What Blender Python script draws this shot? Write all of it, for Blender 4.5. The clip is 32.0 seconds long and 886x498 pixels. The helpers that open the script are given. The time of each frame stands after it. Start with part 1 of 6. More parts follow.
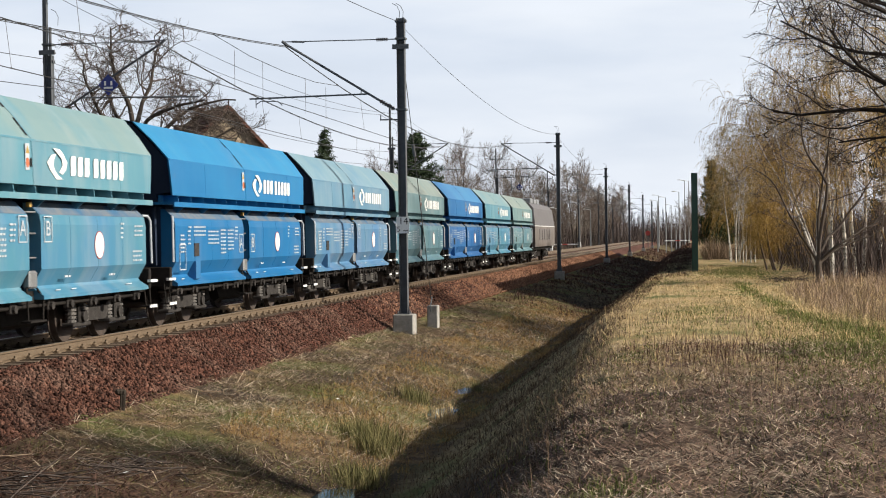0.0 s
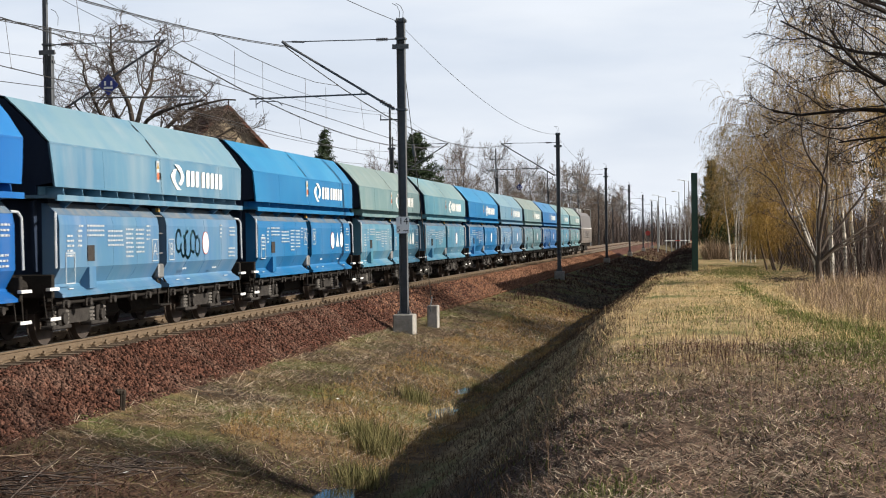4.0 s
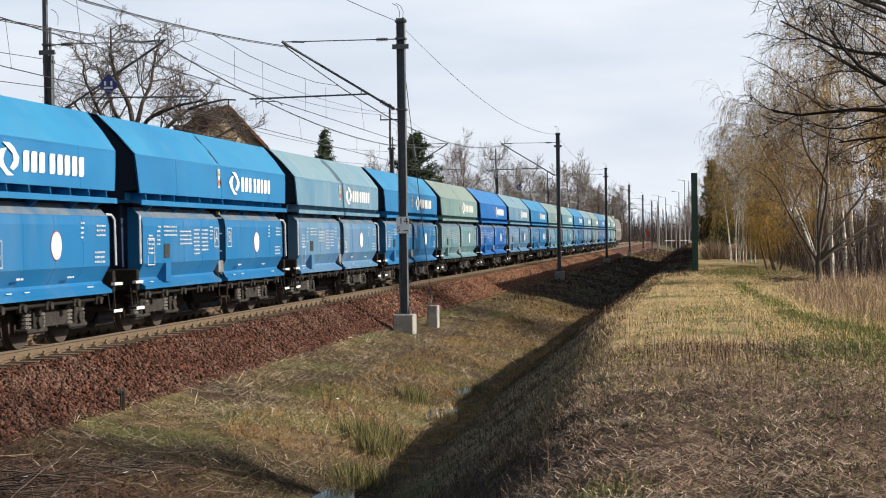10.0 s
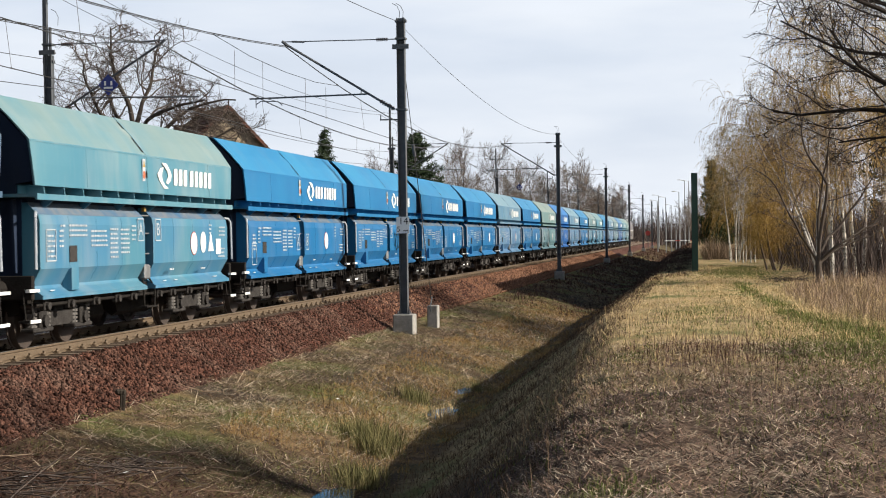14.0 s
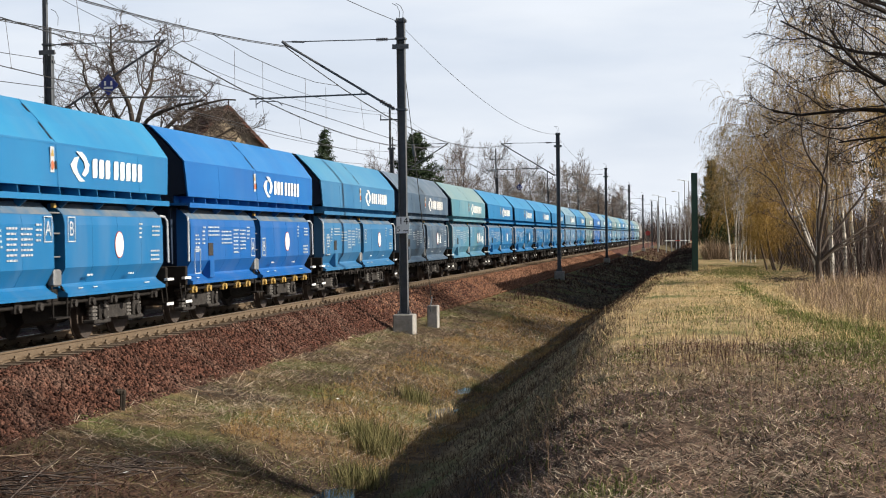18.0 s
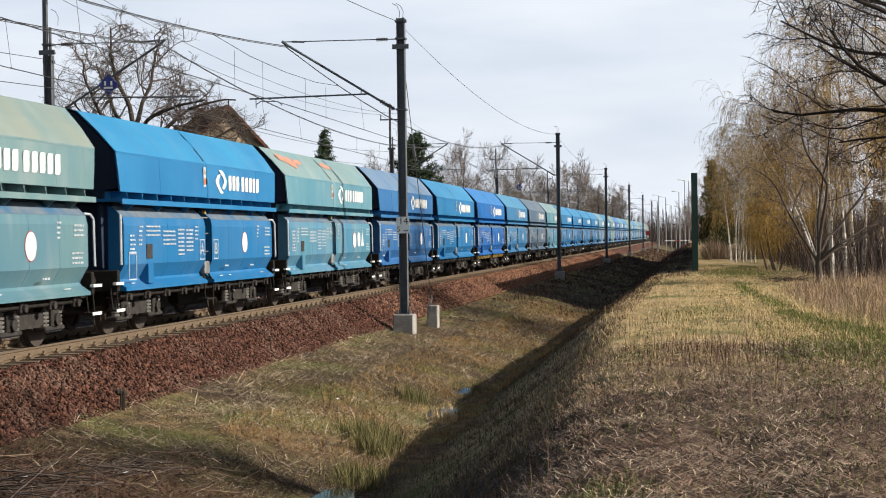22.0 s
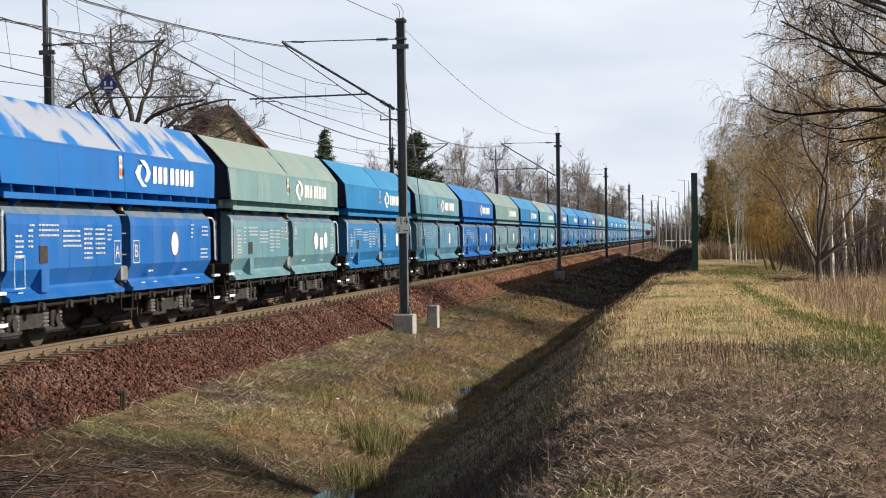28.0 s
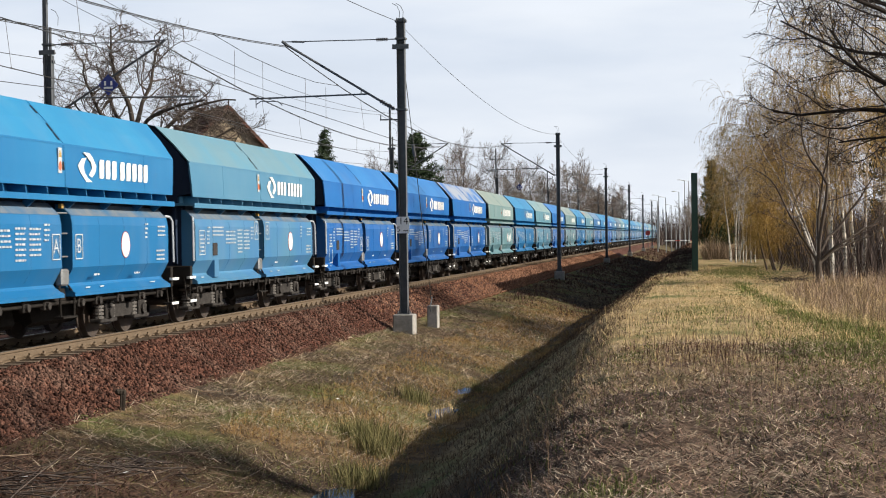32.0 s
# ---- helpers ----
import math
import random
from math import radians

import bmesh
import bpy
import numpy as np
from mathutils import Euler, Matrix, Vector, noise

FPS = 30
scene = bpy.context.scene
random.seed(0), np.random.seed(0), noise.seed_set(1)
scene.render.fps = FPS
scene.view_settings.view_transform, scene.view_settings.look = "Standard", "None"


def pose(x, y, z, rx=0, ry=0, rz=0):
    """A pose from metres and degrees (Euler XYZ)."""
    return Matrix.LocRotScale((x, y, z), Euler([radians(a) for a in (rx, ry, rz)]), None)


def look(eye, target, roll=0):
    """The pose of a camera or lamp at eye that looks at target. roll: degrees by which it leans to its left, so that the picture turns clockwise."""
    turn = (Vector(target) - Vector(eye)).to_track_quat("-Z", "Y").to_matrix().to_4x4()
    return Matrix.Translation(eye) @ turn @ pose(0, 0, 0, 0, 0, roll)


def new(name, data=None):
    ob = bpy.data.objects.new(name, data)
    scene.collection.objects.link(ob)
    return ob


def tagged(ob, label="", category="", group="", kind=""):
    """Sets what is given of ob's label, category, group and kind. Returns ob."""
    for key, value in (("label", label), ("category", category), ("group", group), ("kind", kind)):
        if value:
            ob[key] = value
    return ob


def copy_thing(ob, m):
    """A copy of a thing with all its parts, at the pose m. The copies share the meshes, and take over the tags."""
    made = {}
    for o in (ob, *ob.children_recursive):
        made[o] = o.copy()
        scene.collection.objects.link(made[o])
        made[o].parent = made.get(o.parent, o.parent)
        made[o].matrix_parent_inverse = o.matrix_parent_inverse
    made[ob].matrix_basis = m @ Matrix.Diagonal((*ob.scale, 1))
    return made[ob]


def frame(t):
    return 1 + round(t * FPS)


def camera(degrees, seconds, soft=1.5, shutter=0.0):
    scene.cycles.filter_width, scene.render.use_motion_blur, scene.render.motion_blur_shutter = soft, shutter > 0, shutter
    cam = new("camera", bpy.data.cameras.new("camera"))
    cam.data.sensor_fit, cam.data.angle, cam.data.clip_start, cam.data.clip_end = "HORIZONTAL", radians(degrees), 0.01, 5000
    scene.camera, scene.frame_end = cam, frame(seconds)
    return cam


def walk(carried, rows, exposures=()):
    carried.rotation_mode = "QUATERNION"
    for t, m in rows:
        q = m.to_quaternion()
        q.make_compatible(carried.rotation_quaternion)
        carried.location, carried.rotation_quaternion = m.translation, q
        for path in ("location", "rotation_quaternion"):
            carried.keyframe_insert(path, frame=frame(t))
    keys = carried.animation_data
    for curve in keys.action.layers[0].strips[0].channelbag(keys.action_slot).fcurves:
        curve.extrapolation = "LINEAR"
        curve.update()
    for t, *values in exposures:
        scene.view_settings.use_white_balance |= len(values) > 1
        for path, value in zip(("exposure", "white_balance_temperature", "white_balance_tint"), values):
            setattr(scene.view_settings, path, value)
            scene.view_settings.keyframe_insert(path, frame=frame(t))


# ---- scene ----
# World: x to the right, y along the railway, z = 0 at the rail heads; the tripod stands at x = y = 0.
TRACK_A, TRACK_B = -12.07, -16.1
YAW, DIP, LEAN = radians(8.904), radians(0.432), -0.727
EYE = Vector((0.0, 0.0, 1.809))
AIM = EYE + Vector((-math.sin(YAW) * math.cos(DIP), math.cos(YAW) * math.cos(DIP), -math.sin(DIP)))

cam = camera(30.674, 32.0, soft=1.05, shutter=0.12)
walk(cam, [(0.0, look(EYE, AIM, LEAN)), (32.0, look(EYE, AIM, LEAN))], exposures=[(0.0, 0.48), (32.0, 0.48)])

# ---- sky and sun ----
SUN_AZ, SUN_EL = radians(91.0), radians(28.0)      # azimuth from +y towards +x
world = bpy.data.worlds.new("world")
scene.world = world
world.use_nodes = True
wn, wl = world.node_tree.nodes, world.node_tree.links
wn.clear()
sky = wn.new("ShaderNodeTexSky")
sky.sky_type, sky.sun_disc = "NISHITA", False
sky.sun_elevation, sky.sun_rotation = SUN_EL, SUN_AZ
sky.air_density, sky.dust_density, sky.ozone_density = 1.0, 3.0, 1.5
back = wn.new("ShaderNodeBackground")
back.inputs["Strength"].default_value = 0.065
veil = wn.new("ShaderNodeMix")                      # thin high cloud and haze, denser towards the horizon
veil.data_type = "RGBA"
tint = wn.new("ShaderNodeMix")                      # blue gaps and whiter streaks
tint.data_type = "RGBA"
tint.inputs["A"].default_value, tint.inputs["B"].default_value = (8.9, 9.75, 11.15, 1), (9.5, 10.1, 11.0, 1)
coord = wn.new("ShaderNodeTexCoord")
stretch = wn.new("ShaderNodeMapping")
stretch.inputs["Scale"].default_value = (3.0, 3.0, 14.0)
cloud = wn.new("ShaderNodeTexNoise")
cloud.inputs["Scale"].default_value, cloud.inputs["Detail"].default_value = 1.6, 5.0
parts = wn.new("ShaderNodeSeparateXYZ")
thin = wn.new("ShaderNodeMapRange")
thin.inputs["From Min"].default_value, thin.inputs["From Max"].default_value = 0.17, 0.42
thin.inputs["To Min"].default_value, thin.inputs["To Max"].default_value = 1.0, 0.0
fade = wn.new("ShaderNodeMapRange")
fade.inputs["From Min"].default_value, fade.inputs["From Max"].default_value = 0.3, 0.7
fade.inputs["To Min"].default_value, fade.inputs["To Max"].default_value = 0.80, 1.0
streak_fac = wn.new("ShaderNodeMapRange")
streak_fac.inputs["From Min"].default_value, streak_fac.inputs["From Max"].default_value = 0.38, 0.62
both = wn.new("ShaderNodeMath")
both.operation = "MULTIPLY"
wl.new(coord.outputs["Generated"], stretch.inputs["Vector"])
wl.new(coord.outputs["Generated"], parts.inputs["Vector"])
wl.new(parts.outputs["Z"], thin.inputs["Value"])
wl.new(stretch.outputs["Vector"], cloud.inputs["Vector"])
wl.new(cloud.outputs["Fac"], fade.inputs["Value"])
wl.new(fade.outputs["Result"], both.inputs[0])
wl.new(cloud.outputs["Fac"], streak_fac.inputs["Value"])
wl.new(streak_fac.outputs["Result"], tint.inputs["Factor"])
wl.new(tint.outputs["Result"], veil.inputs["B"])
wl.new(thin.outputs["Result"], both.inputs[1])
wl.new(both.outputs["Value"], veil.inputs["Factor"])
wl.new(sky.outputs["Color"], veil.inputs["A"])
wl.new(veil.outputs["Result"], back.inputs["Color"])
wl.new(back.outputs["Background"], wn.new("ShaderNodeOutputWorld").inputs["Surface"])

sun = new("sun", bpy.data.lights.new("sun", "SUN"))
sun.data.energy, sun.data.angle, sun.data.color = 5.0, radians(0.6), (1.0, 0.93, 0.82)
SUN_DIR = Vector((math.sin(SUN_AZ) * math.cos(SUN_EL), math.cos(SUN_AZ) * math.cos(SUN_EL), math.sin(SUN_EL)))
sun.matrix_world = look((60, 20, 60), Vector((60, 20, 60)) - SUN_DIR)


# ---- materials ----
def mat(name, colour, other=None, rough=0.8, metal=0.0, scale=4.0, bump=0.0, bump_scale=30.0, spread=0.5, per_object=0.0, per_island=0.0,
        third=None, third_scale=0.6, streak=(1, 1, 1)):
    """A surface: two colours mixed by fine noise, a third in large patches, fine relief, and a change from piece to piece."""
    m = bpy.data.materials.new(name)
    m.use_nodes = True
    n, l = m.node_tree.nodes, m.node_tree.links
    p = n["Principled BSDF"]
    p.inputs["Roughness"].default_value, p.inputs["Metallic"].default_value = rough, metal
    if rough > 0.75:
        p.inputs["Specular IOR Level"].default_value = 0.12
    tc = n.new("ShaderNodeTexCoord")
    mp = n.new("ShaderNodeMapping")
    mp.inputs["Scale"].default_value = streak
    l.new(tc.outputs["Object"], mp.inputs["Vector"])
    other = other or tuple(c * 0.7 for c in colour)
    t1 = n.new("ShaderNodeTexNoise")
    t1.inputs["Scale"].default_value, t1.inputs["Detail"].default_value, t1.inputs["Roughness"].default_value = scale, 6.0, 0.65
    l.new(mp.outputs["Vector"], t1.inputs["Vector"])
    r1 = n.new("ShaderNodeMapRange")
    r1.inputs["From Min"].default_value, r1.inputs["From Max"].default_value = 0.5 - spread / 2, 0.5 + spread / 2
    l.new(t1.outputs["Fac"], r1.inputs["Value"])
    mx = n.new("ShaderNodeMix")
    mx.data_type = "RGBA"
    mx.inputs["A"].default_value, mx.inputs["B"].default_value = (*colour, 1), (*other, 1)
    l.new(r1.outputs["Result"], mx.inputs["Factor"])
    out = mx.outputs["Result"]
    if third:
        t2 = n.new("ShaderNodeTexNoise")
        t2.inputs["Scale"].default_value, t2.inputs["Detail"].default_value = third_scale, 4.0
        l.new(mp.outputs["Vector"], t2.inputs["Vector"])
        r2 = n.new("ShaderNodeMapRange")
        r2.inputs["From Min"].default_value, r2.inputs["From Max"].default_value = 0.46, 0.66
        l.new(t2.outputs["Fac"], r2.inputs["Value"])
        m2 = n.new("ShaderNodeMix")
        m2.data_type = "RGBA"
        m2.inputs["B"].default_value = (*third, 1)
        l.new(out, m2.inputs["A"])
        l.new(r2.outputs["Result"], m2.inputs["Factor"])
        out = m2.outputs["Result"]
    if per_object or per_island:
        source = n.new("ShaderNodeObjectInfo" if per_object else "ShaderNodeNewGeometry")
        amount = per_object or per_island
        r3 = n.new("ShaderNodeMapRange")
        r3.inputs["To Min"].default_value, r3.inputs["To Max"].default_value = 1 - amount, 1 + amount
        l.new(source.outputs["Random" if per_object else "Random Per Island"], r3.inputs["Value"])
        hs = n.new("ShaderNodeHueSaturation")
        l.new(out, hs.inputs["Color"])
        l.new(r3.outputs["Result"], hs.inputs["Value"])
        out = hs.outputs["Color"]
    l.new(out, p.inputs["Base Color"])
    if bump:
        t3 = n.new("ShaderNodeTexNoise")
        t3.inputs["Scale"].default_value, t3.inputs["Detail"].default_value = bump_scale, 5.0
        l.new(mp.outputs["Vector"], t3.inputs["Vector"])
        b = n.new("ShaderNodeBump")
        b.inputs["Strength"].default_value, b.inputs["Distance"].default_value = bump, 0.05
        l.new(t3.outputs["Fac"], b.inputs["Height"])
        l.new(b.outputs["Normal"], p.inputs["Normal"])
    return m


def paint(name, base, faded, dust=(0.42, 0.40, 0.36), dust_amount=0.35, roof_fade=None, rust=0.12, rough=0.5, fade_from=0.38):
    """Wagon paint: large faded fields, streaks running down, dust in patches, a paler roof and a few rusty scuffs."""
    m = bpy.data.materials.new(name)
    m.use_nodes = True
    n, l = m.node_tree.nodes, m.node_tree.links
    p = n["Principled BSDF"]
    p.inputs["Roughness"].default_value = rough
    p.inputs["Specular IOR Level"].default_value = 0.35
    tc = n.new("ShaderNodeTexCoord")
    oi = n.new("ShaderNodeObjectInfo")
    shift = n.new("ShaderNodeVectorMath")
    shift.operation = "ADD"
    spin = n.new("ShaderNodeMath")
    spin.operation = "MULTIPLY"
    spin.inputs[1].default_value = 40.0
    l.new(oi.outputs["Random"], spin.inputs[0])
    l.new(tc.outputs["Object"], shift.inputs[0])
    l.new(spin.outputs["Value"], shift.inputs[1])

    def noise_mix(prev, colour, scale, lo, hi, stretch=(1, 1, 1), amount=1.0):
        mp = n.new("ShaderNodeMapping")
        mp.inputs["Scale"].default_value = stretch
        l.new(shift.outputs["Vector"], mp.inputs["Vector"])
        t = n.new("ShaderNodeTexNoise")
        t.inputs["Scale"].default_value, t.inputs["Detail"].default_value = scale, 6.0
        l.new(mp.outputs["Vector"], t.inputs["Vector"])
        r = n.new("ShaderNodeMapRange")
        r.inputs["From Min"].default_value, r.inputs["From Max"].default_value, r.inputs["To Max"].default_value = lo, hi, amount
        l.new(t.outputs["Fac"], r.inputs["Value"])
        x = n.new("ShaderNodeMix")
        x.data_type = "RGBA"
        x.inputs["B"].default_value = (*colour, 1)
        l.new(r.outputs["Result"], x.inputs["Factor"])
        if isinstance(prev, tuple):
            x.inputs["A"].default_value = (*prev, 1)
        else:
            l.new(prev, x.inputs["A"])
        return x.outputs["Result"]

    c = noise_mix(base, faded, 0.5, 0.35, 0.65)
    c = noise_mix(c, dust, 1.6, 0.45, 0.85, (1, 1.0, 0.25), dust_amount)
    c = noise_mix(c, dust, 7.0, 0.55, 0.95, (1, 1, 0.2), dust_amount * 0.4)
    c = noise_mix(c, (0.17, 0.09, 0.05), 3.2, 0.68, 0.80, (1, 0.6, 1), rust)
    if roof_fade:
        c = noise_mix(c, roof_fade, 1.1, fade_from, fade_from + 0.2 if fade_from < 0.4 else fade_from + 0.08, (1, 1, 0.35), 0.75)
    l.new(c, p.inputs["Base Color"])
    return m


STEEL = mat("rail_steel", (0.165, 0.118, 0.072), (0.095, 0.067, 0.043), rough=0.6, metal=0.2, scale=14, bump=0.15)
RAIL_TOP = mat("worn_rail_head", (0.36, 0.33, 0.29), (0.22, 0.19, 0.16), rough=0.38, metal=0.8, scale=20)
CONCRETE = mat("concrete", (0.36, 0.34, 0.31), (0.24, 0.23, 0.21), rough=0.9, scale=8, bump=0.3, third=(0.2, 0.19, 0.17), third_scale=2.0)
SLEEPER = mat("sleeper_concrete", (0.20, 0.155, 0.115), (0.10, 0.076, 0.057), rough=0.95, scale=9, bump=0.3, per_object=0.2)
BALLAST = mat("ballast_bed", (0.115, 0.052, 0.038), (0.05, 0.026, 0.02), rough=0.95, scale=22, bump=1.0, bump_scale=24)
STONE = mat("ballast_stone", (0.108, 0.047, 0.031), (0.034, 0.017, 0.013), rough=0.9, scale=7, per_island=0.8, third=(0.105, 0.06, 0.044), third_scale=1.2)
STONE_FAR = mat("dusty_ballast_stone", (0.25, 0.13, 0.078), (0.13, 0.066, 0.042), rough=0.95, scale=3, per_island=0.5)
MAST = mat("mast_steel", (0.105, 0.112, 0.12), (0.06, 0.065, 0.07), rough=0.65, metal=0.1, scale=6, bump=0.1)
GALV = mat("galvanised_steel", (0.30, 0.31, 0.31), (0.2, 0.2, 0.2), rough=0.5, metal=0.6, scale=10)
WIRE = mat("copper_wire", (0.06, 0.055, 0.05), (0.04, 0.04, 0.04), rough=0.6, metal=0.3, scale=10)
INSUL = mat("brown_insulator", (0.06, 0.03, 0.02), rough=0.3)
LETTER = mat("worn_white_lettering", (0.48, 0.50, 0.52), (0.28, 0.33, 0.38), rough=0.7, scale=3, spread=0.6)
WHITE = mat("white_paint", (0.78, 0.78, 0.76), (0.62, 0.62, 0.60), rough=0.6, scale=8, spread=0.8)
BLACK = mat("black_paint", (0.02, 0.02, 0.02), rough=0.6)
RED = mat("red_paint", (0.45, 0.05, 0.04), rough=0.6)
YELLOW = mat("yellow_paint", (0.40, 0.26, 0.05), (0.28, 0.18, 0.06), rough=0.7)
ORANGE = mat("orange_paint", (0.48, 0.13, 0.05), (0.34, 0.10, 0.05), rough=0.7)
BLUESIGN = mat("blue_sign", (0.02, 0.035, 0.22), (0.015, 0.03, 0.17), rough=0.5)
UNDER = mat("brake_dust_black", (0.012, 0.011, 0.010), (0.026, 0.022, 0.019), rough=0.85, scale=5, bump=0.2)
SPRING = mat("dusty_spring_steel", (0.15, 0.137, 0.124), (0.05, 0.045, 0.04), rough=0.7, scale=9, bump=0.2)
BOGIE = mat("dusty_cast_steel", (0.055, 0.05, 0.046), (0.018, 0.016, 0.015), rough=0.85, scale=6, bump=0.3)
WHEEL = mat("wheel_steel", (0.07, 0.05, 0.038), (0.035, 0.028, 0.024), rough=0.7, metal=0.2, scale=6)


def ground_material():
    """Turf: straw sward on the path, moss and dead grass on the railway slope, brown litter near the trodden start of the path."""
    m = bpy.data.materials.new("ground_turf")
    m.use_nodes = True
    n, l = m.node_tree.nodes, m.node_tree.links
    p = n["Principled BSDF"]
    p.inputs["Roughness"].default_value = 1.0
    p.inputs["Specular IOR Level"].default_value = 0.1
    tc = n.new("ShaderNodeTexCoord")

    def field(scale, lo, hi, detail=6.0):
        t = n.new("ShaderNodeTexNoise")
        t.inputs["Scale"].default_value, t.inputs["Detail"].default_value = scale, detail
        l.new(tc.outputs["Object"], t.inputs["Vector"])
        r = n.new("ShaderNodeMapRange")
        r.inputs["From Min"].default_value, r.inputs["From Max"].default_value = lo, hi
        l.new(t.outputs["Fac"], r.inputs["Value"])
        return r.outputs["Result"]

    def mix(a, b, fac):
        x = n.new("ShaderNodeMix")
        x.data_type = "RGBA"
        for key, c in (("A", a), ("B", b)):
            if isinstance(c, tuple):
                x.inputs[key].default_value = (*c, 1)
            else:
                l.new(c, x.inputs[key])
        l.new(fac, x.inputs["Factor"])
        return x.outputs["Result"]

    def zone(axis, lo, hi, wobble):
        """0 to 1 across a border that wanders by some metres."""
        sep = n.new("ShaderNodeSeparateXYZ")
        l.new(tc.outputs["Object"], sep.inputs["Vector"])
        t = n.new("ShaderNodeTexNoise")
        t.inputs["Scale"].default_value = 0.35
        l.new(tc.outputs["Object"], t.inputs["Vector"])
        k = n.new("ShaderNodeMath")
        k.operation = "MULTIPLY_ADD"
        k.inputs[1].default_value = wobble
        l.new(t.outputs["Fac"], k.inputs[0])
        l.new(sep.outputs[axis], k.inputs[2])
        r = n.new("ShaderNodeMapRange")
        r.inputs["From Min"].default_value, r.inputs["From Max"].default_value = lo + wobble / 2, hi + wobble / 2
        l.new(k.outputs["Value"], r.inputs["Value"])
        return r.outputs["Result"]

    path = mix(mix((0.46, 0.345, 0.18), (0.27, 0.19, 0.10), field(3.0, 0.35, 0.65)), (0.105, 0.125, 0.04), field(0.35, 0.52, 0.66))
    brown = mix(mix((0.070, 0.047, 0.034), (0.15, 0.105, 0.075), field(6.0, 0.42, 0.66)), (0.04, 0.03, 0.023), field(1.3, 0.48, 0.60))
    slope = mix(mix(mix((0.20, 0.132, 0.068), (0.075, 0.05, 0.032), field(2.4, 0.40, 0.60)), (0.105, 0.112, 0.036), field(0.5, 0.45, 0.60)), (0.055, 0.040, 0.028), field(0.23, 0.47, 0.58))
    # Near slope: bare-earth tone made darker in place of tree shade.
    shade_soil = mix((0.030, 0.022, 0.016), (0.075, 0.052, 0.034), field(4.0, 0.40, 0.65))
    slope = mix(shade_soil, slope, zone("Y", 18.0, 24.0, 7.0))
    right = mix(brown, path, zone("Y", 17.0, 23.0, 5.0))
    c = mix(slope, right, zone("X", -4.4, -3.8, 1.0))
    c = mix(c, (0.36, 0.28, 0.17), field(19.0, 0.60, 0.74, 3.0))        # bleached bits of straw
    c = mix(c, (0.030, 0.023, 0.017), field(13.0, 0.60, 0.70, 3.0))     # dark gaps between the tufts
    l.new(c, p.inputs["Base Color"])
    t3 = n.new("ShaderNodeTexNoise")
    t3.inputs["Scale"].default_value, t3.inputs["Detail"].default_value = 9.0, 6.0
    l.new(tc.outputs["Object"], t3.inputs["Vector"])
    b = n.new("ShaderNodeBump")
    b.inputs["Strength"].default_value, b.inputs["Distance"].default_value = 0.8, 0.06
    l.new(t3.outputs["Fac"], b.inputs["Height"])
    l.new(b.outputs["Normal"], p.inputs["Normal"])
    return m


GROUND = ground_material()


# ---- mesh helpers ----
def part(name, bm, material, parent=None, label="", smooth=False):
    me = bpy.data.meshes.new(name)
    bm.normal_update()
    if smooth:
        for f in bm.faces:
            f.smooth = True
    bm.to_mesh(me)
    bm.free()
    me.materials.append(material)
    ob = new(name, me)
    if parent is not None:
        ob.parent = parent
    if label:
        tagged(ob, label)
    return ob


def thing(name, label, category, group="", m=None):
    ob = tagged(new(name), label, category, group)
    if m is not None:
        ob.matrix_basis = m
    return ob


def raw(name, verts, faces, material, parent=None, smooth=False):
    """One mesh from arrays of corners and faces."""
    me = bpy.data.meshes.new(name)
    me.from_pydata([tuple(v) for v in verts] if not isinstance(verts, np.ndarray) else verts.tolist(), [], faces if isinstance(faces, list) else faces.tolist())
    if smooth:
        me.polygons.foreach_set("use_smooth", [True] * len(me.polygons))
    me.materials.append(material)
    ob = new(name, me)
    if parent is not None:
        ob.parent = parent
    return ob


def box(bm, x0, x1, y0, y1, z0, z1, bevel=0.0, m=None):
    v = [bm.verts.new((x, y, z)) for z in (z0, z1) for y in (y0, y1) for x in (x0, x1)]
    fs = [bm.faces.new([v[i] for i in q]) for q in ((0, 2, 3, 1), (4, 5, 7, 6), (0, 1, 5, 4), (2, 6, 7, 3), (0, 4, 6, 2), (1, 3, 7, 5))]
    if m is not None:
        bmesh.ops.transform(bm, matrix=m, verts=v)
    if bevel:
        bmesh.ops.bevel(bm, geom=list({e for f in fs for e in f.edges}), offset=bevel, segments=1, affect="EDGES")
    return bm


def tube(bm, a, b, r0, r1=None, sides=8, caps=True):
    """A straight round bar from a to b."""
    a, b = Vector(a), Vector(b)
    r1 = r0 if r1 is None else r1
    q = (b - a).to_track_quat("Z", "Y")
    rings = []
    for c, r in ((a, r0), (b, r1)):
        rings.append([bm.verts.new(c + q @ Vector((r * math.cos(2 * math.pi * i / sides), r * math.sin(2 * math.pi * i / sides), 0))) for i in range(sides)])
    for i in range(sides):
        j = (i + 1) % sides
        bm.faces.new((rings[0][i], rings[0][j], rings[1][j], rings[1][i]))
    if caps:
        bm.faces.new(rings[0][::-1])
        bm.faces.new(rings[1])
    return bm


def bent(bm, pts, r, sides=6):
    for a, b in zip(pts, pts[1:]):
        tube(bm, a, b, r, sides=sides)
    return bm


